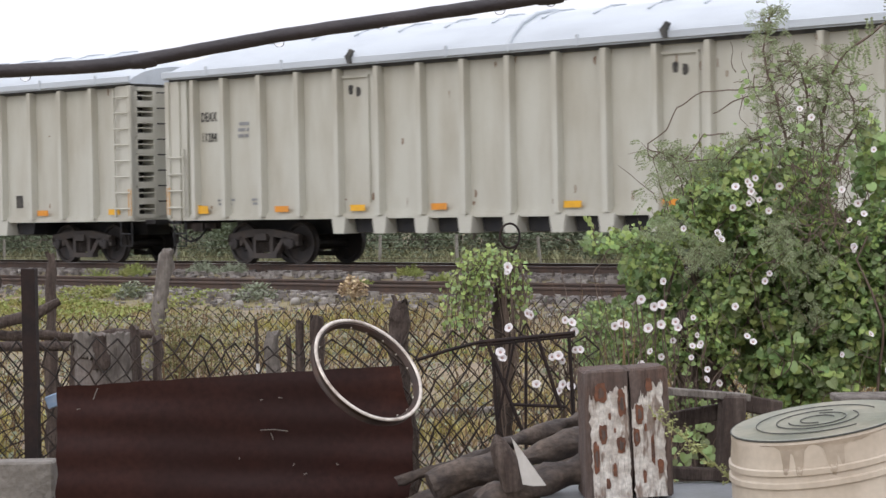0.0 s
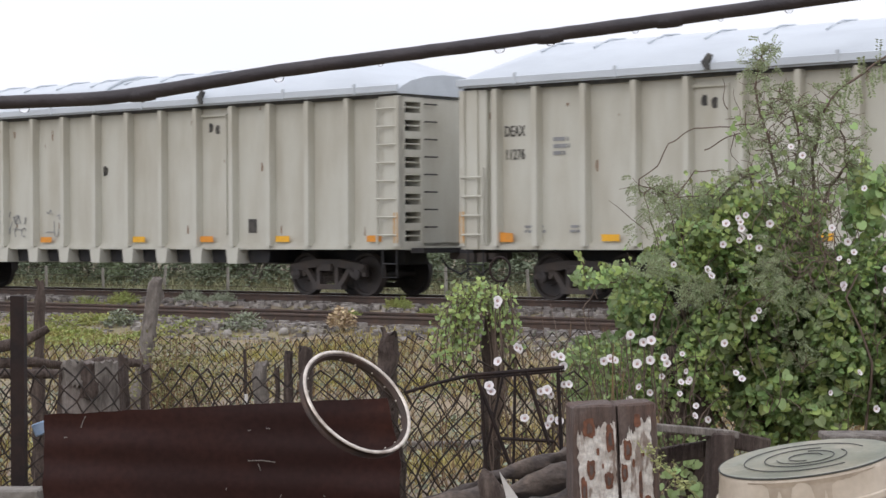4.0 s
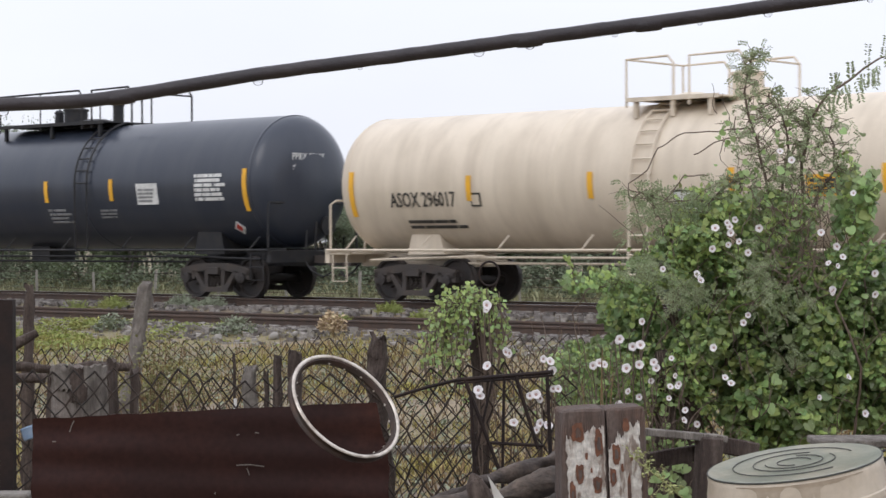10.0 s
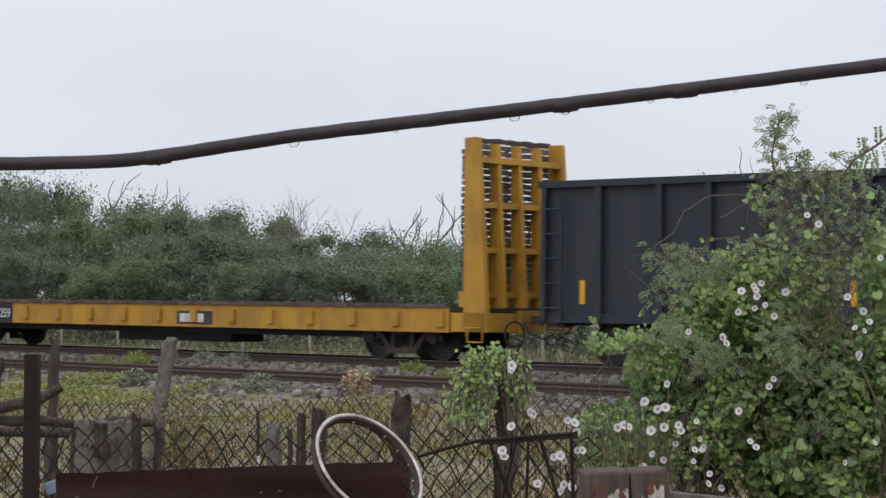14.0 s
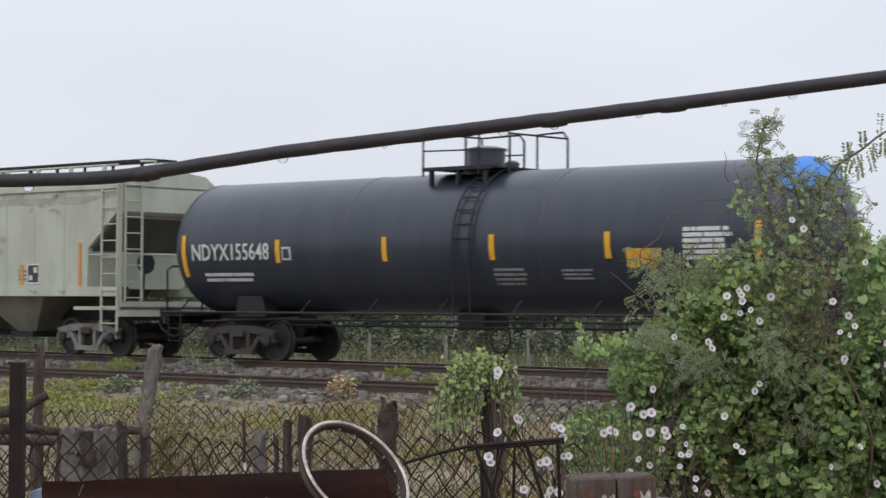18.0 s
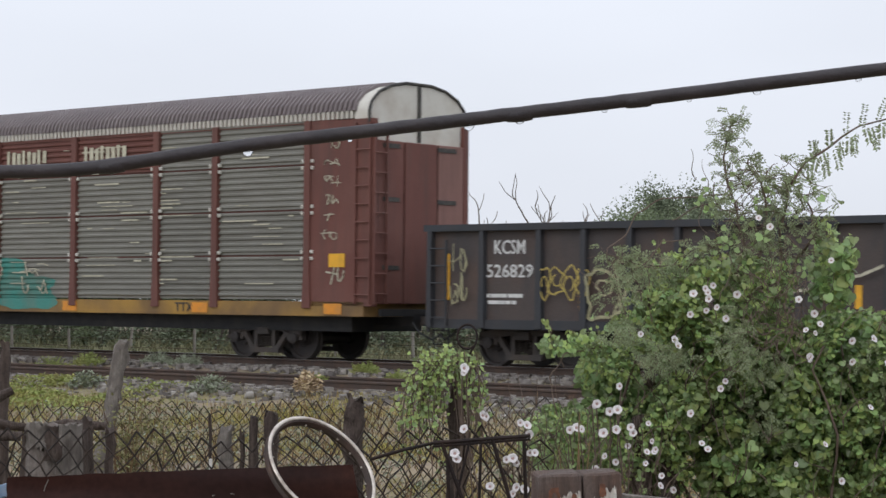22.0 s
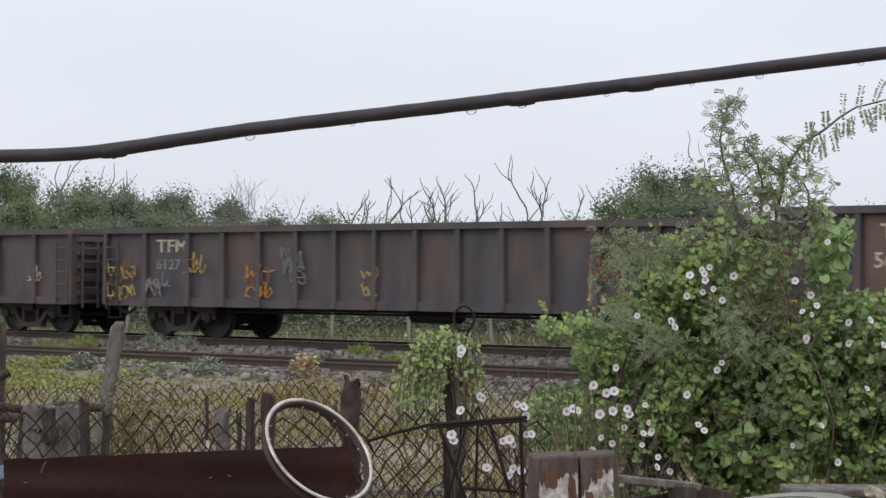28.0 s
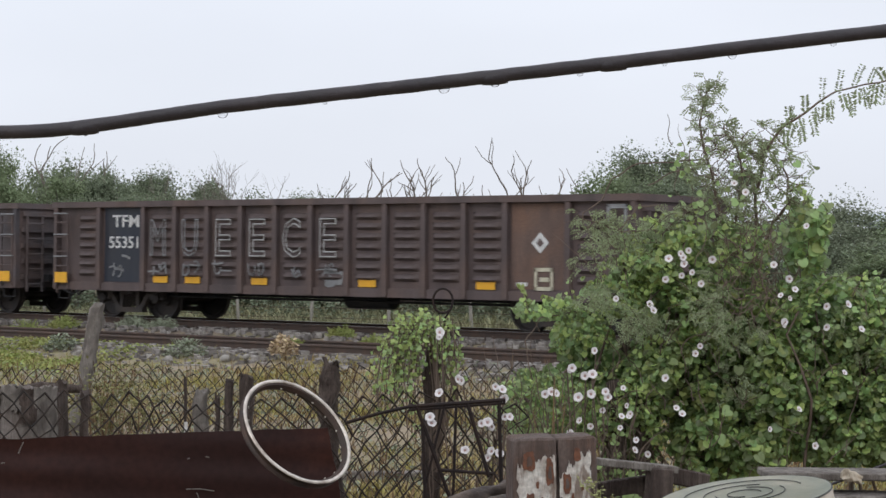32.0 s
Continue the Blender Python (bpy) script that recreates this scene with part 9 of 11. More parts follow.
            mark(car, sprayed([arc(0.1, 0.16, 0.09, 0.16, 60, 300), [(0.24, 0), (0.24, 0.32)], [(0.24, 0.16), (0.36, 0.16)], [(0.36, 0), (0.36, 0.32)], arc(0.52, 0.16, 0.09, 0.16, 0, 360)], 0.05), white_mark, bay[7] - 0.32, 0.82, -1.44, "spray_writing", "small white sprayed tag")
            mark(car, Build().box(0, 0.42, -0.008, 0, 0, 0.06).box(0, 0.42, -0.008, 0, 0.32, 0.38).box(0, 0.05, -0.008, 0, 0, 0.38).box(0.37, 0.42, -0.008, 0, 0, 0.38).box(0.19, 0.23, -0.008, 0, 0, 0.38), white_mark, panels[1] - 0.12, 0.82, -1.43, "stencil_box", "white stencilled square")
        else:
            pale = white_mark if k == 2 else spray_cream
            mark(car, lettering("TFM", 0.27, width=0.88), pale, panels[0] - 0.36, 2.05, -1.437)
            mark(car, lettering(num, 0.26, width=0.98), pale, panels[0] - 0.48, 1.58, -1.437)
        if k == 0:
            mark(car, lettering("1", 0.22), spray_cream, panels[0] + 0.18, 1.22, -1.437)
            lines = ([arc(0.32, 0.98, 0.33, 0.17, -20, 250), [(0.05, 0.84), (0.10, 0.66), (0.60, 0.66), (0.70, 0.45), (0.62, 0.28)], arc(0.32, 0.92, 0.08, 0.06, 0, 360)],
                     [arc(0.34, 0.98, 0.33, 0.24, -40, 220), [(0.08, 0.84), (0.10, 0.50), (0.14, 0.26)], [(0.58, 0.84), (0.42, 0.66), (0.58, 0.48), (0.70, 0.30)], arc(0.36, 0.98, 0.10, 0.06, 0, 360)],
                     [arc(0.38, 0.88, 0.36, 0.32, 20, 180), [(0.02, 0.88), (0.02, 0.42), (0.10, 0.10), (0.24, 0.0)], [(0.26, 0.92), (0.26, 0.50)], [(0.36, 0.80), (0.36, 0.46)], arc(0.30, 0.62, 0.18, 0.10, 180, 360)],
                     [[(0.04, 0.34), (0.06, 0.92), (0.18, 1.02), (0.48, 1.02), (0.56, 0.92), (0.66, 0.36)], arc(0.28, 0.74, 0.16, 0.10, 0, 180), [(0.14, 0.60), (0.24, 0.58)]],
                     [[(0.02, 1.02), (0.20, 0.30), (0.42, 0.30), (0.66, 1.02)], [(0.14, 1.00), (0.30, 0.48), (0.52, 1.0)]])
            for i, pts in enumerate(lines):
                mark(car, sprayed(pts, 0.042 if i < 3 else 0.03), spray_grey_pale, bay[2 + i] - 0.36, 0.72, -1.535, "spray_writing", "tall pale grey sprayed letter over the louvres")
                mark(car, scrawl(0.62, 0.30, 3, 70 + i, 0.042), white_mark if i == 1 else spray_grey_pale, bay[2 + i] - 0.32, 0.83, -1.44, "spray_writing", "chalky sprayed scribble")
            mark(car, blob(0.46, 0.20, 93, 22, 0.25), white_mark, bay[3] - 0.22, 0.82, -1.438, "spray_fill", "chalky white patch")
            mark(car, scrawl(0.55, 0.60, 4, 94, 0.04), spray_yellow_pale, bay[1] - 0.25, 1.12, -1.535, "spray_writing", "cream sprayed strokes on the louvres")
            mark(car, scrawl(0.62, 0.52, 4, 82, 0.075), white_mark, bay[9] - 0.36, 1.10, -1.535, "spray_writing", "bold white sprayed tag")
            mark(car, scrawl(0.95, 0.34, 4, 81, 0.07), white_mark, panels[1] - 0.46, 1.16, -1.44, "spray_writing", "bold white sprayed tag")
            mark(car, sprayed([[(0, 0), (0.22, 0.30)], [(0.38, 0.05), (0.38, 0.28), (0.70, 0.28), (0.70, 0.05), (0.38, 0.05)], [(0.30, 0.34), (0.56, 0.42), (0.84, 0.24)]], 0.05), spray_grey_pale, panels[1] - 0.40, 0.82, -1.44, "spray_writing")
            mark(car, blob(0.42, 0.62, 95, 26, 0.2), rust_dark, panels[1] - 0.05, 1.40, -1.433, "worn_patch", "dark rusty patch")
            mark(car, Build().box(0, 0.10, -0.10, 0, 0, 1.84), orange_mark, h - 1.63, 0.66, -1.45, "rust_streak", "orange rust-stained rib")
            mark(car, Build().box(0, 0.05, -0.02, 0, 0, 1.84), orange_mark, h - 1.74, 0.66, -1.425, "rust_streak", "orange rust-stained rib")
        if k == 2:
            mark(car, Build().box(-0.62, 0.62, -0.006, 0, 0, 1.66), gondola_black, panels[0], 0.82, -1.425, "side_plate", "dark painted number plate")
            mark(car, scrawl(0.7, 0.5, 3, 63, 0.04), grey_mark, panels[0] - 0.45, 0.95, -1.44, "spray_writing")
            for i, ch in enumerate("MUEECE"):
                mark(car, lettering(ch, 0.80, 0.016, width=0.55), grey_mark if i < 2 else spray_grey_pale, bay[i] - 0.30, 1.42, -1.535, "spray_writing", "tall chalky sprayed letter over the louvres")
                mark(car, scrawl(0.6, 0.30, 3, 170 + i, 0.03), grey_mark, bay[i] - 0.3, 1.0, -1.535, "spray_writing", "chalky sprayed scribble")
            mark(car, blob(0.55, 0.34, 97, 24, 0.25), grey_mark, bay[5] - 0.2, 0.82, -1.438, "spray_fill", "smeared grey patch")
            mark(car, Build().box(0, 0.44, -0.008, 0, 0, 0.07).box(0, 0.44, -0.008, 0, 0.36, 0.43).box(0, 0.06, -0.008, 0, 0, 0.43).box(0.38, 0.44, -0.008, 0, 0, 0.43).box(0.12, 0.34, -0.006, 0, 0.17, 0.25), spray_cream, panels[1] - 0.08, 0.82, -1.44, "stencil_box", "cream stencilled square")
            mark(car, Build().box(0, 0.44, -0.012, 0, 0, 0.06).box(0, 0.44, -0.012, 0, 0.52, 0.58).box(0, 0.06, -0.012, 0, 0, 0.58).box(0.38, 0.44, -0.012, 0, 0, 0.58), grey_mark, h - 0.62, 1.85, -1.57, "panel_frame", "pale frame on the end bay")
            mark(car, Build().box(0, 0.25, -0.008, 0, 0, 0.07), white_mark, panels[1] - 0.5, 0.9, -1.44, "small_print")
        if k != 1:
            for j, m in enumerate((white_mark, gondola_brown)):
                size = 0.20 if j == 0 else 0.09
                mark(car, Build().slab([(-size, 0), (0, -size), (size, 0), (0, size)], -0.008 - 0.006 * j, 0), m, panels[1] + (-0.42 if k == 0 else 0.05), 1.78 if k == 0 else 1.72, -1.44, "placard", "white diamond placard")
        mark(car, bars(2, 0.22, 0.14, 13), white_mark, h - 1.02, 0.84, -1.44, "small_print")
        stripes = (([panels[0]] if k == 0 else [bay[1]]) + [bay[i] for i in ((1, 4, 6, 9), (4, 6, 8), (0, 3, 6, 9))[k]])
        for x in stripes:
            mark(car, Build().box(-0.23, 0.23, -0.012, 0, 0, 0.15), yellow_mark, x, 0.82, -1.44, "reflector", "yellow reflective strip")
        if k == 0:
            mark(car, Build().slab([(-0.22, 0), (0.16, 0), (0.24, 0.08), (0.16, 0.15), (-0.22, 0.15)], -0.012, 0), faded_orange, bay[8], 0.82, -1.44, "reflector", "faded orange strip")
        for x in (-h + 0.12, h - 0.60):
            mark(car, Build().box(0, 0.42, -0.012, 0, 0, 0.24), yellow_mark, x, 0.78, -1.575, "reflector", "yellow reflective plate")
        for x in (-h + 0.07, h - 0.53):
            for z in (1.38, 1.88, 2.36):
                part("grab_iron", Build().tube([(x, -1.585, z), (x + 0.46, -1.585, z)], 0.016, 6), grey_mark, car, "pale worn grab iron")


# covered hopper
def sprayed_box(w, hgt, pen):
    return Build().box(0, w, -0.008, 0, 0, pen).box(0, w, -0.008, 0, hgt - pen, hgt).box(0, pen, -0.008, 0, pen, hgt - pen).box(w - pen, w, -0.008, 0, pen, hgt - pen)


chute_brown = material("chute_brown", (0.25, 0.235, 0.195), 0.85, dirt=(0.13, 0.115, 0.095), dirt_amount=0.7, dirt_scale=1.5, grain=0.3)


def hopper(c0, c1, mat, label, num, caked):
    car, h = car_base("covered_hopper_car", c0, c1, label, "railcar")
    if caked:
        side = [(-h + 0.15, 4.0), (-h + 0.2, 3.75), (-h + 0.65, 3.2), (-h + 1.0, 2.4), (-h + 1.05, 1.65), (h - 1.75, 1.65), (h - 1.75, 2.1), (h - 1.6, 2.6), (h - 1.3, 3.1), (h - 0.6, 3.75), (h - 0.15, 4.0)]
    else:
        side = [(-h + 0.1, 4.0), (-h + 0.1, 3.3), (-h + 1.3, 2.5), (-h + 1.35, 1.6), (h - 1.2, 1.6), (h - 1.15, 2.55), (h - 0.1, 3.40), (h - 0.1, 4.0)]
    b = Build().slab(side, -1.52, 1.52)
    part("body", b, mat, car)
    b = Build().beam([(-1.54, 3.96), (-1.54, 4.06), (-1.2, 4.30), (0, 4.44), (1.2, 4.30), (1.54, 4.06), (1.54, 3.96)], -h + 0.1, h - 0.1)
    part("roof", b, roof_grime if caked else mat, car, "grimy grey-green roof" if caked else "")
    part("eave", Build().box(-h + 0.1, h - 0.1, -1.58, -1.50, 3.92, 4.0), mat, car)
    part("side_sill", Build().box(-h + 0.1, h - 0.1, -1.56, -1.40, 1.42, 1.64).box(-h + 0.1, h - 0.1, 1.40, 1.56, 1.42, 1.64), mat, car)
    b = Build().box(-h + 0.3, h - 0.3, -0.45, 0.45, 4.64, 4.68)
    for i in range(11):
        x = -h + 0.5 + i * (2 * h - 1.0) / 10
        for y in (-0.46, 0.42):
            b.box(x - 0.03, x + 0.03, y, y + 0.04, 4.30, 4.66)
    part("running_board", b, black_steel, car)
    for i in range(9):
        x = -h + 0.9 + i * (2 * h - 1.8) / 8
        part("hatch_bracket", Build().box(x - 0.04, x + 0.04, -1.30, -1.22, 4.16, 4.50), mat, car)
    part("hatch_rail", Build().tube([(-h + 0.4, -1.26, 4.5), (h - 0.4, -1.26, 4.5)], 0.022, 6), black_steel if caked else mat, car)
    for x in (-1.75, 1.65) if caked else (-1.6, 1.5):
        w = 1.45
        b = Build()
        for y0, y1 in ((-1.42, 1.42),):
            vs = [(x - w, y0, 1.5), (x + w, y0, 1.5), (x + w, y1, 1.5), (x - w, y1, 1.5), (x - 0.35, y0 * 0.55, 0.55), (x + 0.35, y0 * 0.55, 0.55), (x + 0.35, y1 * 0.55, 0.55), (x - 0.35, y1 * 0.55, 0.55)]
            b.add(vs, [(0, 1, 5, 4), (1, 2, 6, 5), (2, 3, 7, 6), (3, 0, 4, 7), (4, 5, 6, 7), (0, 3, 2, 1)])
        # chutes are darker and browner than the body above them
        part("discharge_chute", b, chute_brown, car, "dark brown-grey chute", 10)
        part("outlet_gate", Build().box(x - 0.42, x + 0.42, -0.95, 0.95, 0.42, 0.56), black_steel, car)
    part("center_sill", Build().box(-h, h, -0.3, 0.3, 0.85, 1.15), black_steel, car)
    for s in (-1, 1):
        b = Build()
        b.box(min(s * (h - 1.7), s * h), max(s * (h - 1.7), s * h), -1.5, 1.5, 1.10, 1.18)
        b.box(min(s * (h - 0.1), s * h), max(s * (h - 0.1), s * h), -1.5, 1.5, 0.95, 1.3)
        part("end_platform", b, mat, car)
        b = Build()
        for y in (-1.5, 1.44):
            b.box(min(s * (h - 0.14), s * (h - 0.02)), max(s * (h - 0.14), s * (h - 0.02)), y, y + 0.06, 1.2, 4.1)
            b.tube([(s * (h - 1.55), y + 0.03, 2.4), (s * (h - 0.08), y + 0.03, 2.38)], 0.025, 6)
        b.tube([(s * (h - 0.06), -1.47, 2.4), (s * (h - 0.06), 1.47, 2.4)], 0.025, 6)
        b.tube([(s * (h - 0.5), -0.5, 4.62), (s * (h + 0.02), -0.5, 4.6), (s * (h + 0.08), -0.5, 4.4), (s * (h + 0.02), -0.5, 4.0)], 0.03, 6)
        part("end_frame", b, mat, car)
        x = s * (h - 0.32)
        part("ladder", ladder(x - 0.28, x + 0.28, 0.6, 4.05, 9, -1.56), mat, car)
        part("end_ladder", end_ladder(s * (h - 0.05), -1.35, -0.85, 1.2, 4.2, 8, s), mat, car)
        # sloped underside of the end, much darker than the body
        part("slope_sheet", Build().add([(s * (h - 0.2), -1.4, 3.3), (s * (h - 0.2), 1.4, 3.3), (s * (h - 2.6), 1.4, 1.45), (s * (h - 2.6), -1.4, 1.45), (s * (h - 0.16), -1.4, 3.24), (s * (h - 0.16), 1.4, 3.24), (s * (h - 2.56), 1.4, 1.39), (s * (h - 2.56), -1.4, 1.39)],
                                         [(0, 1, 2, 3), (7, 6, 5, 4), (0, 4, 5, 1), (2, 6, 7, 3), (1, 5, 6, 2), (3, 7, 4, 0)]), slope_dark, car, "dark grey slope sheet")
        coupler(car, s * h, s)
        bogie(car, s * (h - 1.75), pale=True)
        b = Build().lathe([(-0.28, 0.05), (-0.24, 0.16), (0.24, 0.16), (0.28, 0.05)], 14, "x", (s * (h - 0.9), -0.8, 1.5))
        b.tube([(s * (h - 0.5), -0.4, 1.18), (s * (h - 0.45), -0.4, 2.2)], 0.03, 6).lathe([(-0.03, 0.25), (0.03, 0.25)], 16, "x", (s * (h - 0.4), -0.4, 2.2))
        part("brake_gear", b, black_steel, car)
    x0 = -h + (1.15 if caked else 1.75)
    if caked:
        mark(car, Build().box(-0.1, 0.85, -0.003, 0.002, -0.12, 0.92), stencil_patch, x0, 2.2, -1.524, "stencil_patch", "darker grey painted square")
    mark(car, lettering("CEMX", 0.28 if caked else 0.25, width=0.75 if caked else 0.92), dark_mark, x0, 2.75 if caked else 3.15, -1.53)
    mark(car, lettering(num, 0.28 if caked else 0.25, width=0.65 if caked else 0.76), dark_mark, x0 + 0.03 * caked, 2.3 if caked else 2.81, -1.53)
    if caked:
        stripes = [(x, 1.78, 1.05 if i == 4 else 0.5) for i, x in enumerate((-h + 1.15, -h + 3.4, -0.4, 2.0, h - 2.0))]
        box_x, box_z, box_s = h - 3.7, 1.82, 1.0
    else:
        stripes = [(-h + 1.42, 1.70, 0.92), (-h + 3.57, 1.70, 0.48), (-0.07, 1.68, 0.50), (2.19, 1.68, 0.50), (h - 1.50, 1.66, 1.02)]
        box_x, box_z, box_s = h - 3.42, 1.74, 1.2
        mark(car, sprayed_box(0.27, 0.27, 0.03), dark_mark, x0 + 1.75, 2.98, -1.53, "stencil_box", "small outlined stencil")
        mark(car, bars(2, 0.14, 0.12, 77), dark_mark, x0 + 1.81, 3.05, -1.53, "small_print")
        mark(car, bars(4, 0.85, 0.38, 78), grey_mark, 0.55, 1.74, -1.53, "small_print")
        for x in (-h + 1.5, -1.0, 2.6, 3.7):
            mark(car, bars(2, 0.35, 0.09, 79), grey_mark, x, 1.48, -1.565, "small_print")
    for x, z, tall in stripes:
        mark(car, Build().box(0, 0.1, -0.008, 0, 0, tall), faded_orange if caked else orange_mark, x, z, -1.53, "reflector", "orange reflective stripe")
    mark(car, Build().box(0, 0.35, -0.008, 0, 0, 0.36).moved(Matrix.Scale(box_s, 4)), dark_mark, box_x, box_z, -1.53, "stencil_box")
    mark(car, Build().box(0.05, 0.15, -0.012, -0.007, 0.05, 0.15).box(0.2, 0.3, -0.012, -0.007, 0.2, 0.31).moved(Matrix.Scale(box_s, 4)), white_mark, box_x, box_z, -1.532, "stencil_box")
    if not caked:
        mark(car, sprayed_box(0.48, 0.49, 0.04), white_mark, box_x - 0.03, box_z - 0.03, -1.532, "stencil_box", "white frame of the stencil")
    for i in range(5):
        mark(car, bars(3, 0.6, 0.3, 90 + i), grey_mark, -h + 2.2 + i * 1.45, 1.8, -1.53, "small_print")
    rnd = random.Random(5)
    def crust(x0, x1, z_top, depth, step, seed):
        """A sheet of caked dust with a ragged lower edge."""
        n = int((x1 - x0) / step)
        low = [(x0 + (x1 - x0) * k / n, z_top - depth * (0.78 + 0.75 * noise.noise(Vector((k * step * 0.9, seed, 0))) + 0.30 * noise.noise(Vector((k * step * 4, seed, 4))) + 0.08 * noise.noise(Vector((k * step * 13, seed, 8))))) for k in range(n + 1)]
        if caked:
            low = [(x, min(z_top - 0.02, max(z, along(rim_line, x) + 0.02))) for x, z in low]
        return Build().slab(low + [(x1, z_top), (x0, z_top)], -0.004, 0.002)
    rim_line = [(-h + 0.15, 4.0), (-h + 0.2, 3.75), (-h + 0.65, 3.2), (-h + 1.0, 2.4), (h - 1.75, 2.1), (h - 1.6, 2.6), (h - 1.3, 3.1), (h - 0.6, 3.75), (h - 0.15, 4.0)]
    if caked:
        mark(car, crust(-h + 0.35, h - 0.55, 3.90, 0.95, 0.025, 3), bogie_dust, 0, 0, -1.524, "cement_crust", "brown-grey crust of cement dust")
        for i in range(30):
            mark(car, blob(rnd.uniform(0.04, 0.13), rnd.uniform(0.06, 0.17), i, 20, 0.3), blotch_grey, rnd.uniform(-h + 2.0, h - 2.6), rnd.uniform(1.85, 2.95), -1.53, "dark_blotch")
        for cx, cz, n in ((-h + 0.9, 3.35, 22), (-h + 1.3, 3.65, 16), (-h + 2.6, 3.0, 10), (-0.9, 3.35, 16), (-0.2, 3.5, 22), (0.3, 3.2, 14), (2.5, 3.02, 14), (h - 1.9, 3.4, 16), (h - 1.3, 3.72, 12), (1.6, 3.75, 8)):
            for i in range(n):
                mark(car, blob(rnd.uniform(0.03, 0.22), rnd.uniform(0.02, 0.14), i + n * 7, 14, 0.6), hopper_caked, cx + rnd.gauss(0, 0.28), min(3.82, cz + rnd.gauss(0, 0.14)), -1.5285, "pale_flake", "pale bare flake")
    else:
        mark(car, crust(-h + 0.6, h - 0.4, 3.72, 0.20, 0.05, 9), hopper_smudge, 0, 0.05, -1.523, "dust_band", "faint grey dust band")
        for i in range(30):
            mark(car, blob(rnd.uniform(0.06, 0.40), rnd.uniform(0.06, 0.22), i, 20, 0.5), hopper_smudge, rnd.uniform(-h + 1.5, h - 2.2), rnd.choice((rnd.uniform(3.4, 3.75), rnd.uniform(3.4, 3.75), rnd.uniform(2.4, 3.4))), -1.524, "dust_smudge", "faint grey smudge")
    for x in [-h + 1.9 + 1.12 * k for k in range(8)]:
        mark(car, Build().box(-0.012, 0.012, -0.006, 0.002, 1.64, 2.75 if caked else 3.90), mat, x, 0, -1.522, "panel_seam")
    return car, h


stencil_patch = material("stencil_patch", (0.36, 0.365, 0.32), 0.8, dirt=(0.48, 0.49, 0.42), dirt_amount=0.6, dirt_scale=7, grain=0.2)
faded_orange = material("faded_orange", (0.46, 0.27, 0.14), 0.7, dirt=(0.42, 0.38, 0.32), dirt_amount=0.7, dirt_scale=9, grain=0.2)
roof_grime = material("roof_grime", (0.33, 0.335, 0.285), 0.9, dirt=(0.20, 0.195, 0.165), dirt_amount=0.7, dirt_scale=3, patch=(0.44, 0.45, 0.39), patch_amount=0.5, patch_scale=1.2, grain=0.2)
blotch_grey = material("blotch_grey", (0.22, 0.215, 0.20), 0.8, dirt=(0.12, 0.115, 0.105), dirt_amount=0.6, dirt_scale=12, grain=0.2)
slope_dark = material("slope_dark", (0.10, 0.09, 0.08), 0.9, dirt=(0.16, 0.15, 0.135), dirt_amount=0.5, dirt_scale=2, grain=0.2)
hopper_smudge = material("hopper_smudge", (0.37, 0.36, 0.30), 0.8, dirt=(0.50, 0.51, 0.43), dirt_amount=0.8, dirt_scale=4, grain=0.2)
bogie_dust = material("cement_dust", (0.30, 0.285, 0.25), 0.9, dirt=(0.44, 0.435, 0.385), dirt_amount=0.85, dirt_scale=2.2, stretch=(1.2, 1, 0.5), patch=(0.19, 0.18, 0.155), patch_amount=0.85, patch_scale=1.6, grain=0.25)


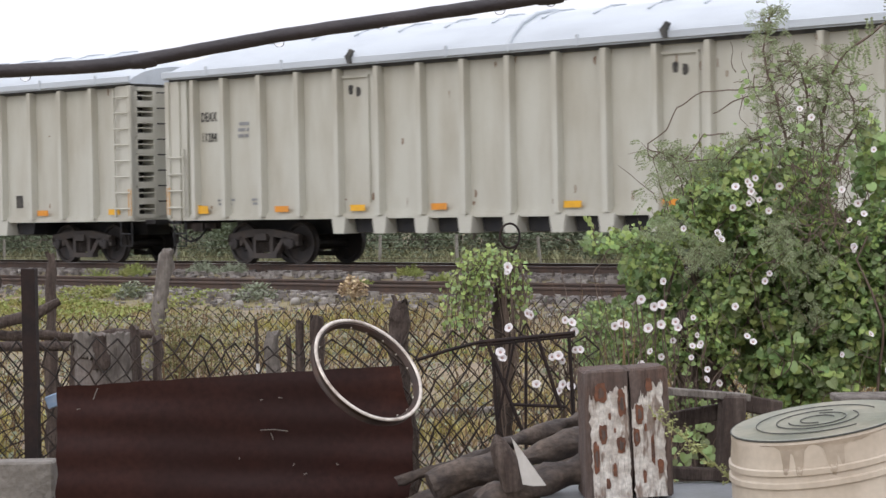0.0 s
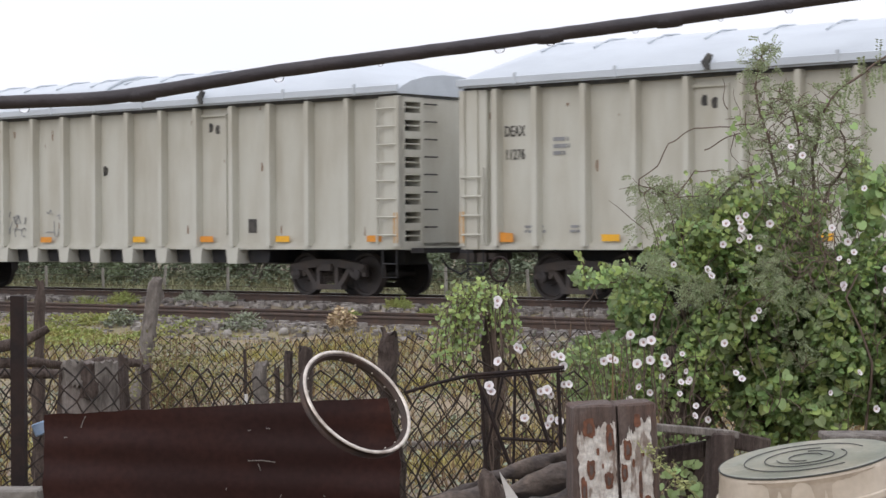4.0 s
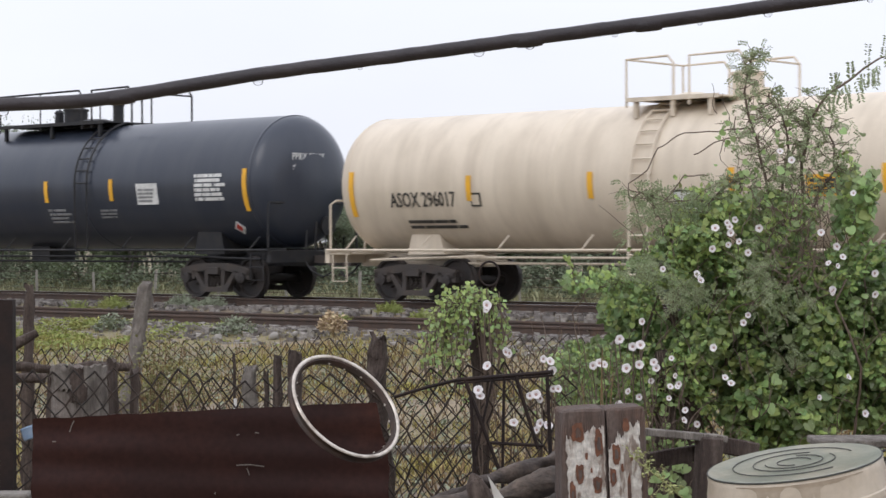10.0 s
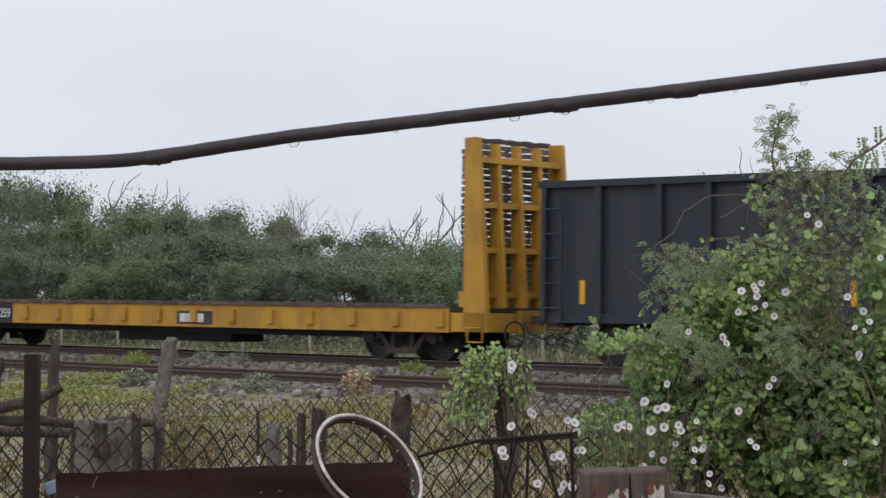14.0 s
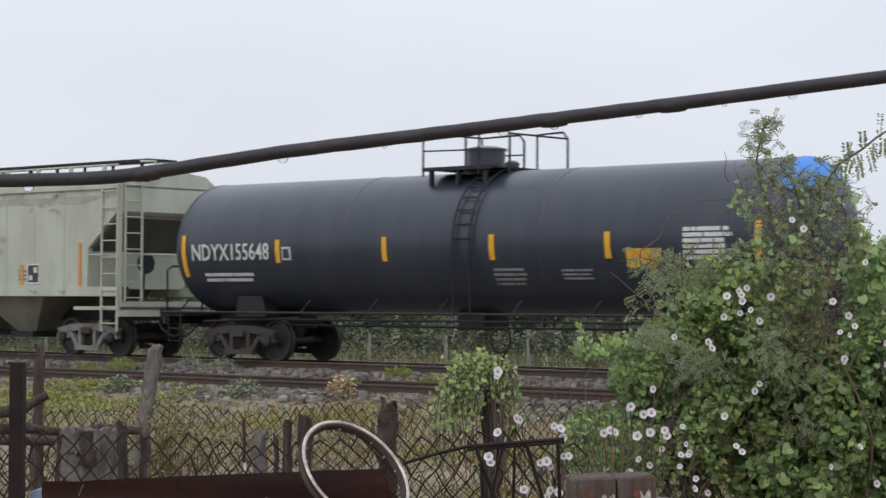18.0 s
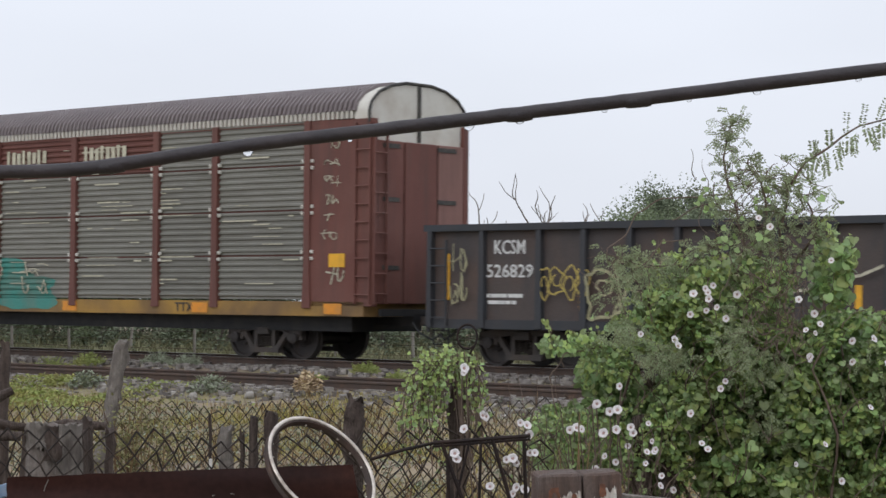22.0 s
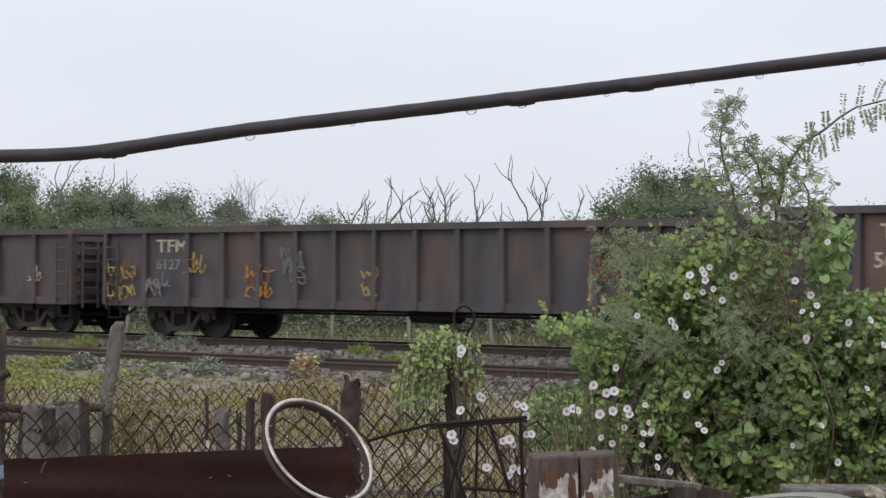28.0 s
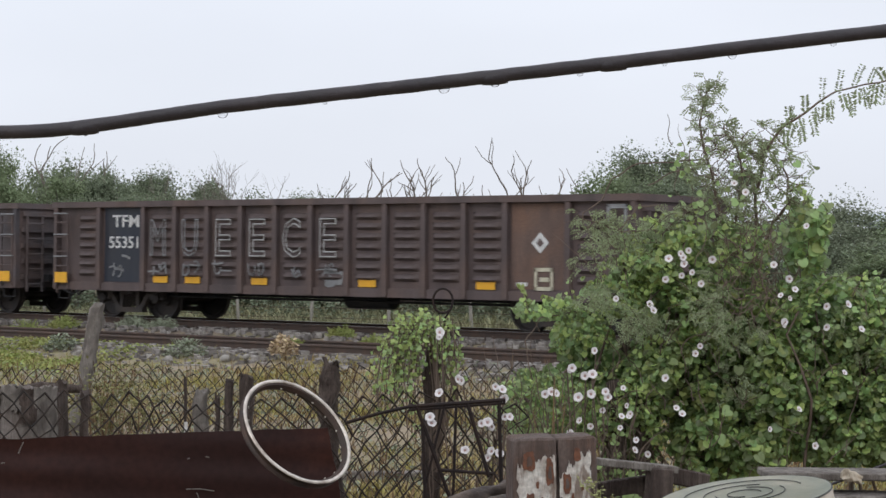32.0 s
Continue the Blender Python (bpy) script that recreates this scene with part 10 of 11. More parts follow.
# coil cars
def coil_car_red():
    car, h = car_base("coil_steel_car", 227.75, 240.85, "rust-red coil car, hood painted with pinkish sheen, and pale spray writing", "railcar")
    prof = [(-1.46, 1.5), (-1.46, 2.35), (-1.40, 2.62), (-1.22, 2.92), (-0.92, 3.16), (-0.5, 3.30), (0, 3.36), (0.5, 3.30), (0.92, 3.16), (1.22, 2.92), (1.40, 2.62), (1.46, 2.35), (1.46, 1.5)]
    part("hood_side", Build().beam([(-1.46, 1.5), (-1.46, 2.34), (1.46, 2.34), (1.46, 1.5)], -h + 0.1, h - 0.1), coil_red, car)
    part("hood", Build().beam([(y * 1.004, z) for y, z in prof[1:-1]], -h + 0.06, h - 0.06), coil_hood_sheen, car, "rounded red hood with pinkish sheen painted in", 50)
    low = [(-h + 0.1 + i * (2 * h - 0.2) / 60, 2.33 + 0.012 * noise.noise(Vector((i * 0.7, 3, 0)))) for i in range(61)]
    b = Build().slab(low + [(x, 2.372 + 0.014 * noise.noise(Vector((i * 0.6, 9, 0)))) for i, (x, z) in reversed(list(enumerate(low)))], -1.50, -1.44)
    part("hood_lip", b, dark_mark, car)
    part("side_sill", Build().box(-h, h, -1.5, 1.5, 1.26, 1.52), coil_red, car)
    part("center_body", Build().slab([(-h + 3.0, 1.26), (h - 3.0, 1.26), (h - 3.6, 0.55), (-h + 3.6, 0.55)], -1.1, 1.1), black_steel, car)
    part("center_sill", Build().box(-h, h, -0.35, 0.35, 0.75, 1.26), black_steel, car)
    b = Build()
    b.box(-h + 2.6, h - 2.2, -0.12, 0.12, 3.36, 3.46)
    part("hood_ridge", b, coil_red, car)
    b = Build()
    for s in (-1, 1):
        b.slab([(s * 0.62, 3.36), (s * 0.30, 3.36), (s * 0.42, 3.62), (s * 0.40, 3.80), (s * 0.46, 3.80), (s * 0.50, 3.60)][::-s], -0.22, 0.22)
        pts = [(s * (0.23 - 0.21 * math.cos(math.pi * k / 10)), 0, 3.78 + 0.16 * math.sin(math.pi * k / 10)) for k in range(11)]
        b.tube(pts, 0.055, 8)
    b.box(-0.03, 0.03, -0.2, 0.2, 3.36, 3.80)
    b.slab([(-0.3, 3.36), (0.3, 3.36), (0.04, 3.62), (-0.04, 3.62)], -0.04, 0.04)
    part("lifting_bracket", placed(b, -0.30, 0, 0), coil_red, car, "rusty double-looped lifting bracket")
    for x in (-4.65, 3.75):
        b = Build()
        b.slab([(x - 0.55, 3.68), (x - 0.43, 3.68), (x + 0.06, 2.85), (x - 0.08, 2.85)] if x < 0 else [(x - 0.36, 3.72), (x - 0.24, 3.72), (x + 0.0, 2.85), (x - 0.14, 2.85)], -1.25, -1.17)
        b.tube([(x - 0.3, -1.2, 3.40), (x + 0.8, -0.6, 3.38), (x + 0.6, -1.15, 3.0)], 0.03, 6)
        part("stacking_guide", b, coil_red, car)
    for s in (-1, 1):
        part("hood_end", Build().beam([(y * 0.97, z * 0.985 + 0.02) for y, z in prof], min(s * (h - 0.06), s * (h - 0.02)), max(s * (h - 0.06), s * (h - 0.02))), coil_red, car, "", 50)
        part("end_platform", Build().box(min(s * (h - 0.6), s * (h + 0.45)), max(s * (h - 0.6), s * (h + 0.45)), -1.3, 1.3, 1.14, 1.25), black_steel, car)
        b = Build().tube([(s * (h + 0.4), -1.25, 1.2), (s * (h + 0.4), -1.25, 1.9), (s * (h + 0.4), 1.25, 1.9), (s * (h + 0.4), 1.25, 1.2)], 0.024, 6)
        part("end_rail", b, black_steel, car)
        stirrup(car, s * (h - 0.2), black_steel, 1.2, -1.45)
        coupler(car, s * (h + 0.3), s)
        bogie(car, s * (h - 1.55))
        for k in (-0.7, 0.5):
            part("jacking_pad", Build().box(s * (h - 1.55) + k - 0.14, s * (h - 1.55) + k + 0.14, -1.46, -1.3, 0.95, 1.26), coil_red, car)
    mark(car, lettering("TFM 68014", 0.21, width=1.35), white_mark, -5.19, 1.31, -1.505)
    for x, w in ((0.0, 0.42), (3.14, 0.5), (6.44, 0.42), (9.14, 0.5), (12.58, 0.48)):
        mark(car, Build().box(0, w, -0.01, 0, 0, 0.22 if w == 0.42 and x < 1 or x > 12 else 0.13), yellow_mark, -h + x, 1.3, -1.505, "reflector", "yellow reflective strip")
    for i, x in enumerate((3.3, 9.8)):
        mark(car, bars(2, 0.9, 0.16, i), grey_mark, -h + x, 1.33, -1.505, "small_print")
    mark(car, bars(6, 0.4, 0.75, 7), spray_cream, -h + 0.65, 1.6, -1.465, "small_print")
    mark(car, blob(3.15, 0.72, 71, 40, 0.10), spray_cream, -4.5, 1.58, -1.463, "spray_fill", "pale sprayed letter block")
    mark(car, scrawl(3.0, 0.62, 6, 72, 0.05), coil_red, -4.45, 1.63, -1.468, "spray_writing")
    b = stroke(Build(), [(0, 0.1), (0.15, 0.5), (0.45, 0.62), (0.7, 0.45), (0.62, 0.22), (0.85, 0.12), (1.0, 0.2)], 0.16)
    mark(car, b, spray_cream, -1.35, 1.6, -1.463, "spray_writing", "pale sprayed curl")
    mark(car, bars(3, 0.9, 0.26, 12), white_mark, 0.72, 1.68, -1.463, "small_print")
    mark(car, scrawl(2.2, 0.34, 7, 73, 0.024), grey_mark, 1.95, 1.6, -1.463, "spray_writing", "thin sprayed scribble")
    mark(car, scrawl(1.05, 0.4, 5, 74, 0.07), white_mark, 4.25, 1.68, -1.463, "spray_writing", "white sprayed tag")
    b = blob(1.9, 1.2, 75, 30, 0.2)
    b.moved(pose(h - 0.005, -0.95, 1.8, 0, 0, 90))
    part("spray_fill", b, violet_mark, car, "violet and pink sprayed patch", 0)
    for k in range(3):
        b = blob(0.55, 0.7, 76 + k, 22, 0.2)
        b.moved(pose(h + 0.004, -0.9 + 0.55 * k, 2.15 + 0.1 * (k % 2), 0, 0, 90))
        part("spray_fill", b, pink_mark, car, "", 0)


def coil_car_tan():
    car, h = car_base("coil_steel_car", 290.1, 305.3, "tan coil car with a rounded hood and a stained white frame", "railcar")
    prof = [(-1.5, 1.5), (-1.5, 2.72), (-1.44, 2.98), (-1.26, 3.16), (-0.95, 3.26), (0, 3.31), (0.95, 3.26), (1.26, 3.16), (1.44, 2.98), (1.5, 2.72), (1.5, 1.5)]
    rows = [(-h + 0.02, 0.0), (-h + 0.12, 0.6), (-h + 0.4, 1.0), (h - 0.15, 1.0), (h - 0.02, 0.9)]
    vs = [(x, y * (0.96 + 0.04 * k), 1.5 + (z - 1.5) * (0.86 + 0.14 * k)) for x, k in rows for y, z in prof]
    n = len(prof)
    fs = [(i * n + j, (i + 1) * n + j, (i + 1) * n + (j + 1) % n, i * n + (j + 1) % n) for i in range(len(rows) - 1) for j in range(n)]
    part("hood", Build().add(vs, fs + [tuple(range(n)), tuple(range(5 * n - 1, 4 * n - 1, -1))]), coil_tan, car, "rounded tan hood", 50)
    part("hood_lip", Build().box(-h, h, -1.53, 1.53, 1.46, 1.53), dark_mark, car)
    part("side_frame_panel", Build().slab([(-h, 0.92), (-h, 1.46), (h, 1.46), (h, 0.92), (h - 3.4, 0.86), (h - 4.2, 0.64), (-h + 4.2, 0.64), (-h + 3.4, 0.86)], -1.46, 1.46), coil_frame_white, car)
    part("side_sill", Build().slab([(-h, 0.82), (-h, 0.92), (-h + 3.4, 0.92), (-h + 4.2, 0.70), (h - 4.2, 0.70), (h - 3.4, 0.92), (h, 0.92), (h, 0.82), (h - 3.5, 0.82), (h - 4.3, 0.60), (-h + 4.3, 0.60), (-h + 3.5, 0.82)], -1.52, -1.44), coil_frame_white, car)
    for x in (-h + 0.06, -6.42, -5.0, -2.05, -0.69, 0.89, 2.17, 3.72, 5.15, 6.47, h - 0.06):
        part("rib", Build().box(x - 0.05, x + 0.05, -1.53, -1.44, 0.75, 1.46), coil_frame_white, car)
    part("center_sill", Build().box(-h, h, -0.35, 0.35, 0.62, 0.95).box(-3.0, 3.0, -0.9, 0.9, 0.4, 0.64), black_steel, car)
    b = Build()
    n = 12
    arch = [(0.40 * math.cos(math.pi * k / n), 3.50 + 0.20 * math.sin(math.pi * k / n)) for k in range(n + 1)]
    for (xa, za), (xb, zb) in zip(arch, arch[1:]):
        b.slab([(xa, za - 0.05), (xa, za), (xb, zb), (xb, zb - 0.05)], -0.32, 0.32)
    for y in (-0.32, 0.26):
        for s in (-1, 1):
            b.slab([(s * 0.60, 3.28), (s * 0.34, 3.28), (s * 0.30, 3.54), (s * 0.40, 3.54)][::-s], y, y + 0.06)
        b.slab([(-0.2, 3.28), (0.2, 3.28), (0.05, 3.66), (-0.05, 3.66)], y, y + 0.06)
    part("lifting_bracket", placed(b, 0.1, 0, 0), black_steel, car, "black arched lifting bracket")
    for s in (-1, 1):
        part("end_platform", Build().box(min(s * (h - 0.3), s * (h + 0.4)), max(s * (h - 0.3), s * (h + 0.4)), -1.3, 1.3, 0.98, 1.08), coil_frame_white, car)
        part("end_ladder", end_ladder(s * (h + 0.04), -1.4, -0.95, 0.6, 1.9, 4, s), coil_frame_white, car)
        stirrup(car, s * (h - 0.3), coil_frame_white, 0.95, -1.47)
        coupler(car, s * (h + 0.3), s)
        bogie(car, s * (h - 1.9))
    mark(car, Build().box(0, 2.35, -0.008, 0, 0, 0.42), white_mark, -4.4, 0.98, -1.462, "name_board", "white number panel")
    mark(car, lettering("ATW 54249", 0.27, width=2.15), dark_mark, -4.3, 1.05, -1.475)
    mark(car, bars(3, 1.9, 0.36, 3), grey_mark, -1.95, 1.0, -1.465, "small_print")
    for x, w in ((6.9, 0.9), (8.3, 0.9), (9.9, 1.1), (12.2, 0.5)):
        mark(car, bars(3, w, 0.3, int(x * 3)), grey_mark, -h + x, 1.04, -1.465, "small_print")
    mark(car, Build().box(0, 1.05, -0.006, 0, 0, 0.5), white_mark, -h + 9.75, 0.95, -1.461, "name_board")
    for x, z in ((0.05, 1.2), (5.6, 0.72), (8.6, 0.72), (14.4, 1.18)):
        mark(car, Build().box(0, 0.5, -0.01, 0, 0, 0.18), yellow_mark, -h + x, z, -1.525, "reflector", "yellow reflective strip")
    mark(car, Build().box(0, 0.45, -0.01, 0, 0, 0.2), yellow_mark, -h + 0.35, 1.62, -1.5, "placard", "yellow sign")
    rnd = random.Random(91)
    for i in range(7):
        x, tall = -6.05 + 0.60 * i, rnd.uniform(0.84, 0.94) - 0.06 * (i in (0, 6))
        mark(car, blob(0.76, tall + 0.05, 191 + i, 30, 0.16), spray_cream, x, 1.56, -1.501 - 0.0012 * i, "spray_fill", "cream sprayed bubble letter")
        mark(car, outline(0.62, tall * 0.92, 191 + i, 30, 0.14, 0.028), faded_line, x + 0.05, 1.59, -1.5125, "spray_writing")
        mark(car, stroke(Build(), [(0, 0), (rnd.uniform(-0.08, 0.12), 0.18), (rnd.uniform(0.02, 0.16), 0.34)], 0.03), faded_line, x + rnd.uniform(0.2, 0.45), rnd.uniform(1.62, 1.95), -1.5125, "spray_writing")
    for i, (x, w, tall) in enumerate(((-1.66, 0.50, 0.62), (-1.28, 0.52, 0.86), (-0.80, 0.50, 0.80), (-0.40, 0.42, 0.72), (0.0, 0.38, 0.84))):
        mark(car, outline(w, tall, 391 + i, 26, 0.30, 0.055), dark_mark, x, 1.57, -1.503 - 0.002 * i, "spray_writing", "bold black sprayed letter")
        mark(car, outline(w * 0.35, tall * 0.3, 491 + i, 16, 0.3, 0.05), dark_mark, x + w * 0.3, 1.57 + tall * 0.4, -1.503 - 0.002 * i, "spray_writing")
    mark(car, stroke(Build(), [(0.0, 0.30), (0.62, 0.34), (0.30, 0.16), (0.86, 0.18)], 0.055), dark_mark, 0.05, 1.56, -1.514, "spray_writing")
    for i in range(4):
        x, tall = 2.45 + 0.58 * i, 1.0 - 0.05 * (i % 2)
        mark(car, blob(0.66, tall, 591 + i, 30, 0.12), faded_violet, x, 1.57, -1.501 - 0.0015 * i, "spray_fill", "faded violet sprayed bubble letter")
        mark(car, outline(0.56, tall * 0.92, 591 + i, 30, 0.12, 0.035), violet_line, x + 0.05, 1.61, -1.509, "spray_writing")
    for z in (1.75, 2.1):
        mark(car, blob(0.42, 0.24, 691, 20, 0.25), violet_line, 5.0, z, -1.502, "spray_fill", "faded grey-violet patch")
    mark(car, scrawl(1.6, 0.3, 6, 96, 0.035), dark_mark, 5.45, 1.58, -1.505, "spray_writing", "thin black sprayed tag")
    mark(car, Build().slab([(0, 0.35), (0.5, 0.25), (0.45, 0.6), (0.1, 0.72)], -0.008, 0), red_mark, 6.2, 1.75, -1.5, "emblem", "red and green painted emblem")
    mark(car, Build().slab([(0, 0.3), (0.3, 0), (0.5, 0.05), (0.2, 0.32)], -0.008, 0), green_mark, 6.2, 1.7, -1.5, "emblem")
    for k in range(4):
        b = scrawl(1.6, 0.8, 4, 97 + k, 0.05)
        b.moved(pose(h - 0.005, -1.0, 1.9, 0, 0, 90))
        part("spray_writing", b, grey_mark, car, "pale sprayed scribble", 0) if k == 0 else None


faded_line = material("faded_line", (0.36, 0.32, 0.235), 0.7, dirt=(0.28, 0.235, 0.17), dirt_amount=0.6, dirt_scale=8, grain=0.2)
violet_line = material("violet_line", (0.155, 0.13, 0.13), 0.7, dirt=(0.2, 0.165, 0.14), dirt_amount=0.6, dirt_scale=6, grain=0.2)


# closed car carrier
def auto_rack():
    car, h = car_base("auto_rack_car", 242.9, 270.3, "tall closed auto rack car with grey-green panels and red posts", "railcar")
    part("body", Build().box(-h + 1.2, h - 1.2, -1.44, 1.44, 1.3, 4.95), rack_red, car)
    b = Build()
    n = 7
    panel = Build()
    levels = []
    for i in range(n):
        z0, z1 = 0.905 * i / n, 0.905 * (i + 1) / n
        levels += [(0.0, z0), (0.0, z0 + 0.045), (-0.034, z0 + 0.075), (-0.034, z1 - 0.02)]
    levels.append((0.0, 0.905))
    panel.add([(x, y, z) for y, z in levels for x in (0, 1)], [(2 * k, 2 * k + 1, 2 * k + 3, 2 * k + 2) for k in range(len(levels) - 1)])
    xs = [-11.8, -9.0, -7.1, -4.25, -1.4, 1.4, 4.25, 7.1, 9.0, 11.8]
    bays = len(xs) - 1
    pm = panel.mesh("wall_panel", rack_panel, 20)
    pr = panel.mesh("wall_panel", rack_red, 20)
    for i in range(bays):
        for k in range(4):
            red = k == 3 and i in (5, 6)
            part("wall_panel", pr if red else pm, None, car, at=pose(xs[i] + 0.11, -1.47, 1.28 + 0.945 * k) @ Matrix.Diagonal((xs[i + 1] - xs[i] - 0.22, 1, 1, 1)))
    rivet = rounded(Build().box(0, 0.06, -0.035, 0.04, 0, 0.075), 0.012).mesh("panel_clip", rack_white)
    for x in xs:
        b = Build().slab([(x - 0.12, 1.1), (x + 0.12, 1.1), (x + 0.085, 1.9), (x + 0.085, 5.0), (x - 0.085, 5.0), (x - 0.085, 1.9)], -1.56, -1.42)
        for k in range(1, 4):
            z = 1.26 + 0.945 * k
            for dx in (-0.17, 0.11):
                for dz in (-0.11, 0.03):
                    part("panel_clip", rivet, None, car, at=pose(x + dx, -1.53, z + dz))
        part("post", b, rack_red, car)
    part("side_sill", Build().box(-h + 0.3, h - 0.3, -1.52, 1.52, 0.94, 1.24), rack_sill, car)
    part("center_sill", Build().box(-h + 1, h - 1, -1.1, 1.1, 0.62, 0.94).box(-h, h, -0.3, 0.3, 0.75, 1.0), black_steel, car)
    # roof of curved ribs
    b = Build()
    m = 196
    prof = [(-1.50, 5.12), (-1.44, 5.30), (-1.22, 5.50), (-0.85, 5.66), (-0.4, 5.74), (0.4, 5.74), (0.85, 5.66), (1.22, 5.50), (1.44, 5.30), (1.50, 5.12)]
    vs, fs = [], []
    np_ = len(prof)
    pitch = (2 * h - 1.0) / m
    xs_roof = [(-h + 0.5 + pitch * (i + f), k) for i in range(m) for f, k in ((0.0, 0.0), (0.12, 0.085), (0.55, 0.085), (0.67, 0.0))]
    for x, k in xs_roof:
        vs += [(x, y * (1 + k * 0.45), z + k * (0.4 + 0.6 * (z - 5.12) / 0.62)) for y, z in prof]
    fs = [(i * np_ + j, (i + 1) * np_ + j, (i + 1) * np_ + j + 1, i * np_ + j + 1) for i in range(len(xs_roof) - 1) for j in range(np_ - 1)]
    part("roof", b.add(vs, fs), rack_roof, car, "ribbed brown roof", 20)
    block = Build().box(-0.036, 0.036, -1.53, -1.46, 5.00, 5.16).mesh("eave_block", rack_white)
    for i in range(m):
        part("eave_block", block, None, car, at=pose(-h + 0.6 + (2 * h - 1.2) * (i + 0.5) / m, 0, 0))
    part("eave_rail", Build().box(-h + 1.1, h - 1.1, -1.50, -1.42, 4.94, 5.03).box(-h + 1.1, h - 1.1, -1.48, -1.44, 5.03, 5.13), rack_red, car)
    for s in (-1, 1):
        e0, e1 = s * (h - 1.85), s * (h - 0.08)
        part("end_panel", Build().box(min(e0, e1), max(e0, e1), -1.52, -1.36, 1.15, 4.98).box(min(e0, e1), max(e0, e1), 1.36, 1.52, 1.15, 4.98), rack_red, car, "red end panel")
        for y0, y1, mat in ((-1.36, -0.55, rack_red), (-0.5, 0.5, rack_red), (0.55, 1.36, faded_door)):
            part("end_door", rounded(Build().box(min(e1 - s * 0.12, e1), max(e1 - s * 0.12, e1), y0, y1, 1.2, 4.55), 0.02), mat, car, "" if mat is rack_red else "faded pinkish door leaf")
        arch = [(-1.50, 4.57), (-1.52, 5.14), (-1.46, 5.33), (-1.24, 5.54), (-0.86, 5.70), (-0.4, 5.78), (0.4, 5.78), (0.86, 5.70), (1.24, 5.54), (1.46, 5.33), (1.52, 5.14), (1.50, 4.57)]
        part("cap_edging", Build().tube([(e1 - s * 0.09, y, z) for y, z in arch], 0.035, 6), dark_mark, car, "black edging of the roof end", 60)
        part("cap_seam", Build().box(min(e1 - s * 0.10, e1 - s * 0.06), max(e1 - s * 0.10, e1 - s * 0.06), -0.04, 0.04, 4.57, 5.74), dark_mark, car)
        b = Build()
        for z in (1.9, 3.3, 4.4):
            b.box(min(e1, e1 + s * 0.02), max(e1, e1 + s * 0.02), -1.2, -0.7, z, z + 0.09)
            b.box(min(e1, e1 + s * 0.02), max(e1, e1 + s * 0.02), 0.5, 1.1, z, z + 0.09)
        part("door_slots", b, dark_mark, car)
        part("roof_end", Build().beam([(-1.5, 4.55), (-1.5, 5.14), (-1.44, 5.32), (-1.22, 5.52), (-0.85, 5.68), (-0.4, 5.76), (0.4, 5.76), (0.85, 5.68), (1.22, 5.52), (1.44, 5.32), (1.5, 5.14), (1.5, 4.55)], min(e1 - s * 0.52, e1 - s * 0.10), max(e1 - s * 0.52, e1 - s * 0.10)), rack_white, car, "cream painted roof end cap")
        part("end_ladder", end_ladder(e1 + s * 0.02, -1.5, -1.12, 1.2, 4.9, 9, s), rack_red, car)
        x = s * (h - 0.32)
        part("ladder", ladder(x - 0.2, x + 0.2, 1.2, 4.9, 10, -1.54), rack_red, car)
        part("end_platform", Build().box(min(e1, s * h), max(e1, s * h), -1.3, 1.3, 0.95, 1.1), black_steel, car)
        coupler(car, s * h, s)
        bogie(car, s * (h - 3.6))
        for k in range(6):
            mark(car, scrawl(0.5, 0.26, 4, 31 + s + 3 * k, 0.02), spray_cream, (e0 + e1) / 2 - 0.5 + 0.05 * (k % 2), 2.5 + 0.38 * k, -1.53, "spray_writing", "thin pale sprayed scribble")
        mark(car, scrawl(0.6, 0.5, 3, 41 + s, 0.035), spray_cream, (e0 + e1) / 2 - 0.4, 1.6, -1.53, "spray_writing")
        mark(car, Build().box(0, 0.45, -0.01, 0, 0, 0.28), yellow_mark, (e0 + e1) / 2 - 0.3, 1.95, -1.53, "placard", "yellow sign")
    # sill marks
    mark(car, Build().box(0, 3.2, -0.008, 0, 0, 0.30), dark_mark, -7.75, 0.94, -1.52, "name_board", "black sill panel")
    mark(car, lettering("TTGX", 0.21, width=0.85), white_mark, -7.6, 0.99, -1.535)
    mark(car, lettering("TTX", 0.2, width=0.6), dark_mark, 7.75, 1.0, -1.53)
    mark(car, lettering("256153", 0.21, width=1.35), white_mark, -6.2, 0.99, -1.56)
    for x in (1.1, 4.4, 7.6, 10.7, 14.6, 17.6, 22.0, 26.0):
        mark(car, Build().box(0, 0.5, -0.01, 0, 0, 0.22), orange_mark, -h + x, 0.98, -1.53, "reflector", "yellow reflective strip")
    for i, x in enumerate((xs[5] + 0.35, xs[6] + 0.35)):
        for k in range(8):
            mark(car, Build().box(0, 0.13 if k % 3 else 0.10, -0.004, 0.004, 0.02 * (k % 2), 0.34 - 0.03 * (k % 3)), spray_cream, x + 0.19 * k, 4.42, -1.525, "name_bar", "worn pale bar of company lettering")
    # sprayed mural along the foot of the panels
    x0 = xs[2] + 0.25
    def wall_y(x, z):
        """How far out the side stands at a height: sill, posts, then the ribbed panels."""
        if any(abs(x - q) < 0.10 for q in xs):
            return -1.562
        if z < 1.26:
            return -1.522
        f = (z - 1.28) % 0.945
        if f > 0.905:
            return -1.45
        f = f % (0.905 / 7)
        return -1.47 - 0.034 * (0 if f < 0.045 else min(1, (f - 0.045) / 0.03))

    def drape(b, x, z, proud):
        b.v = [(vx + x, wall_y(vx + x, vz + z) - proud + vy * 0.3, vz + z) for vx, vy, vz in b.v]
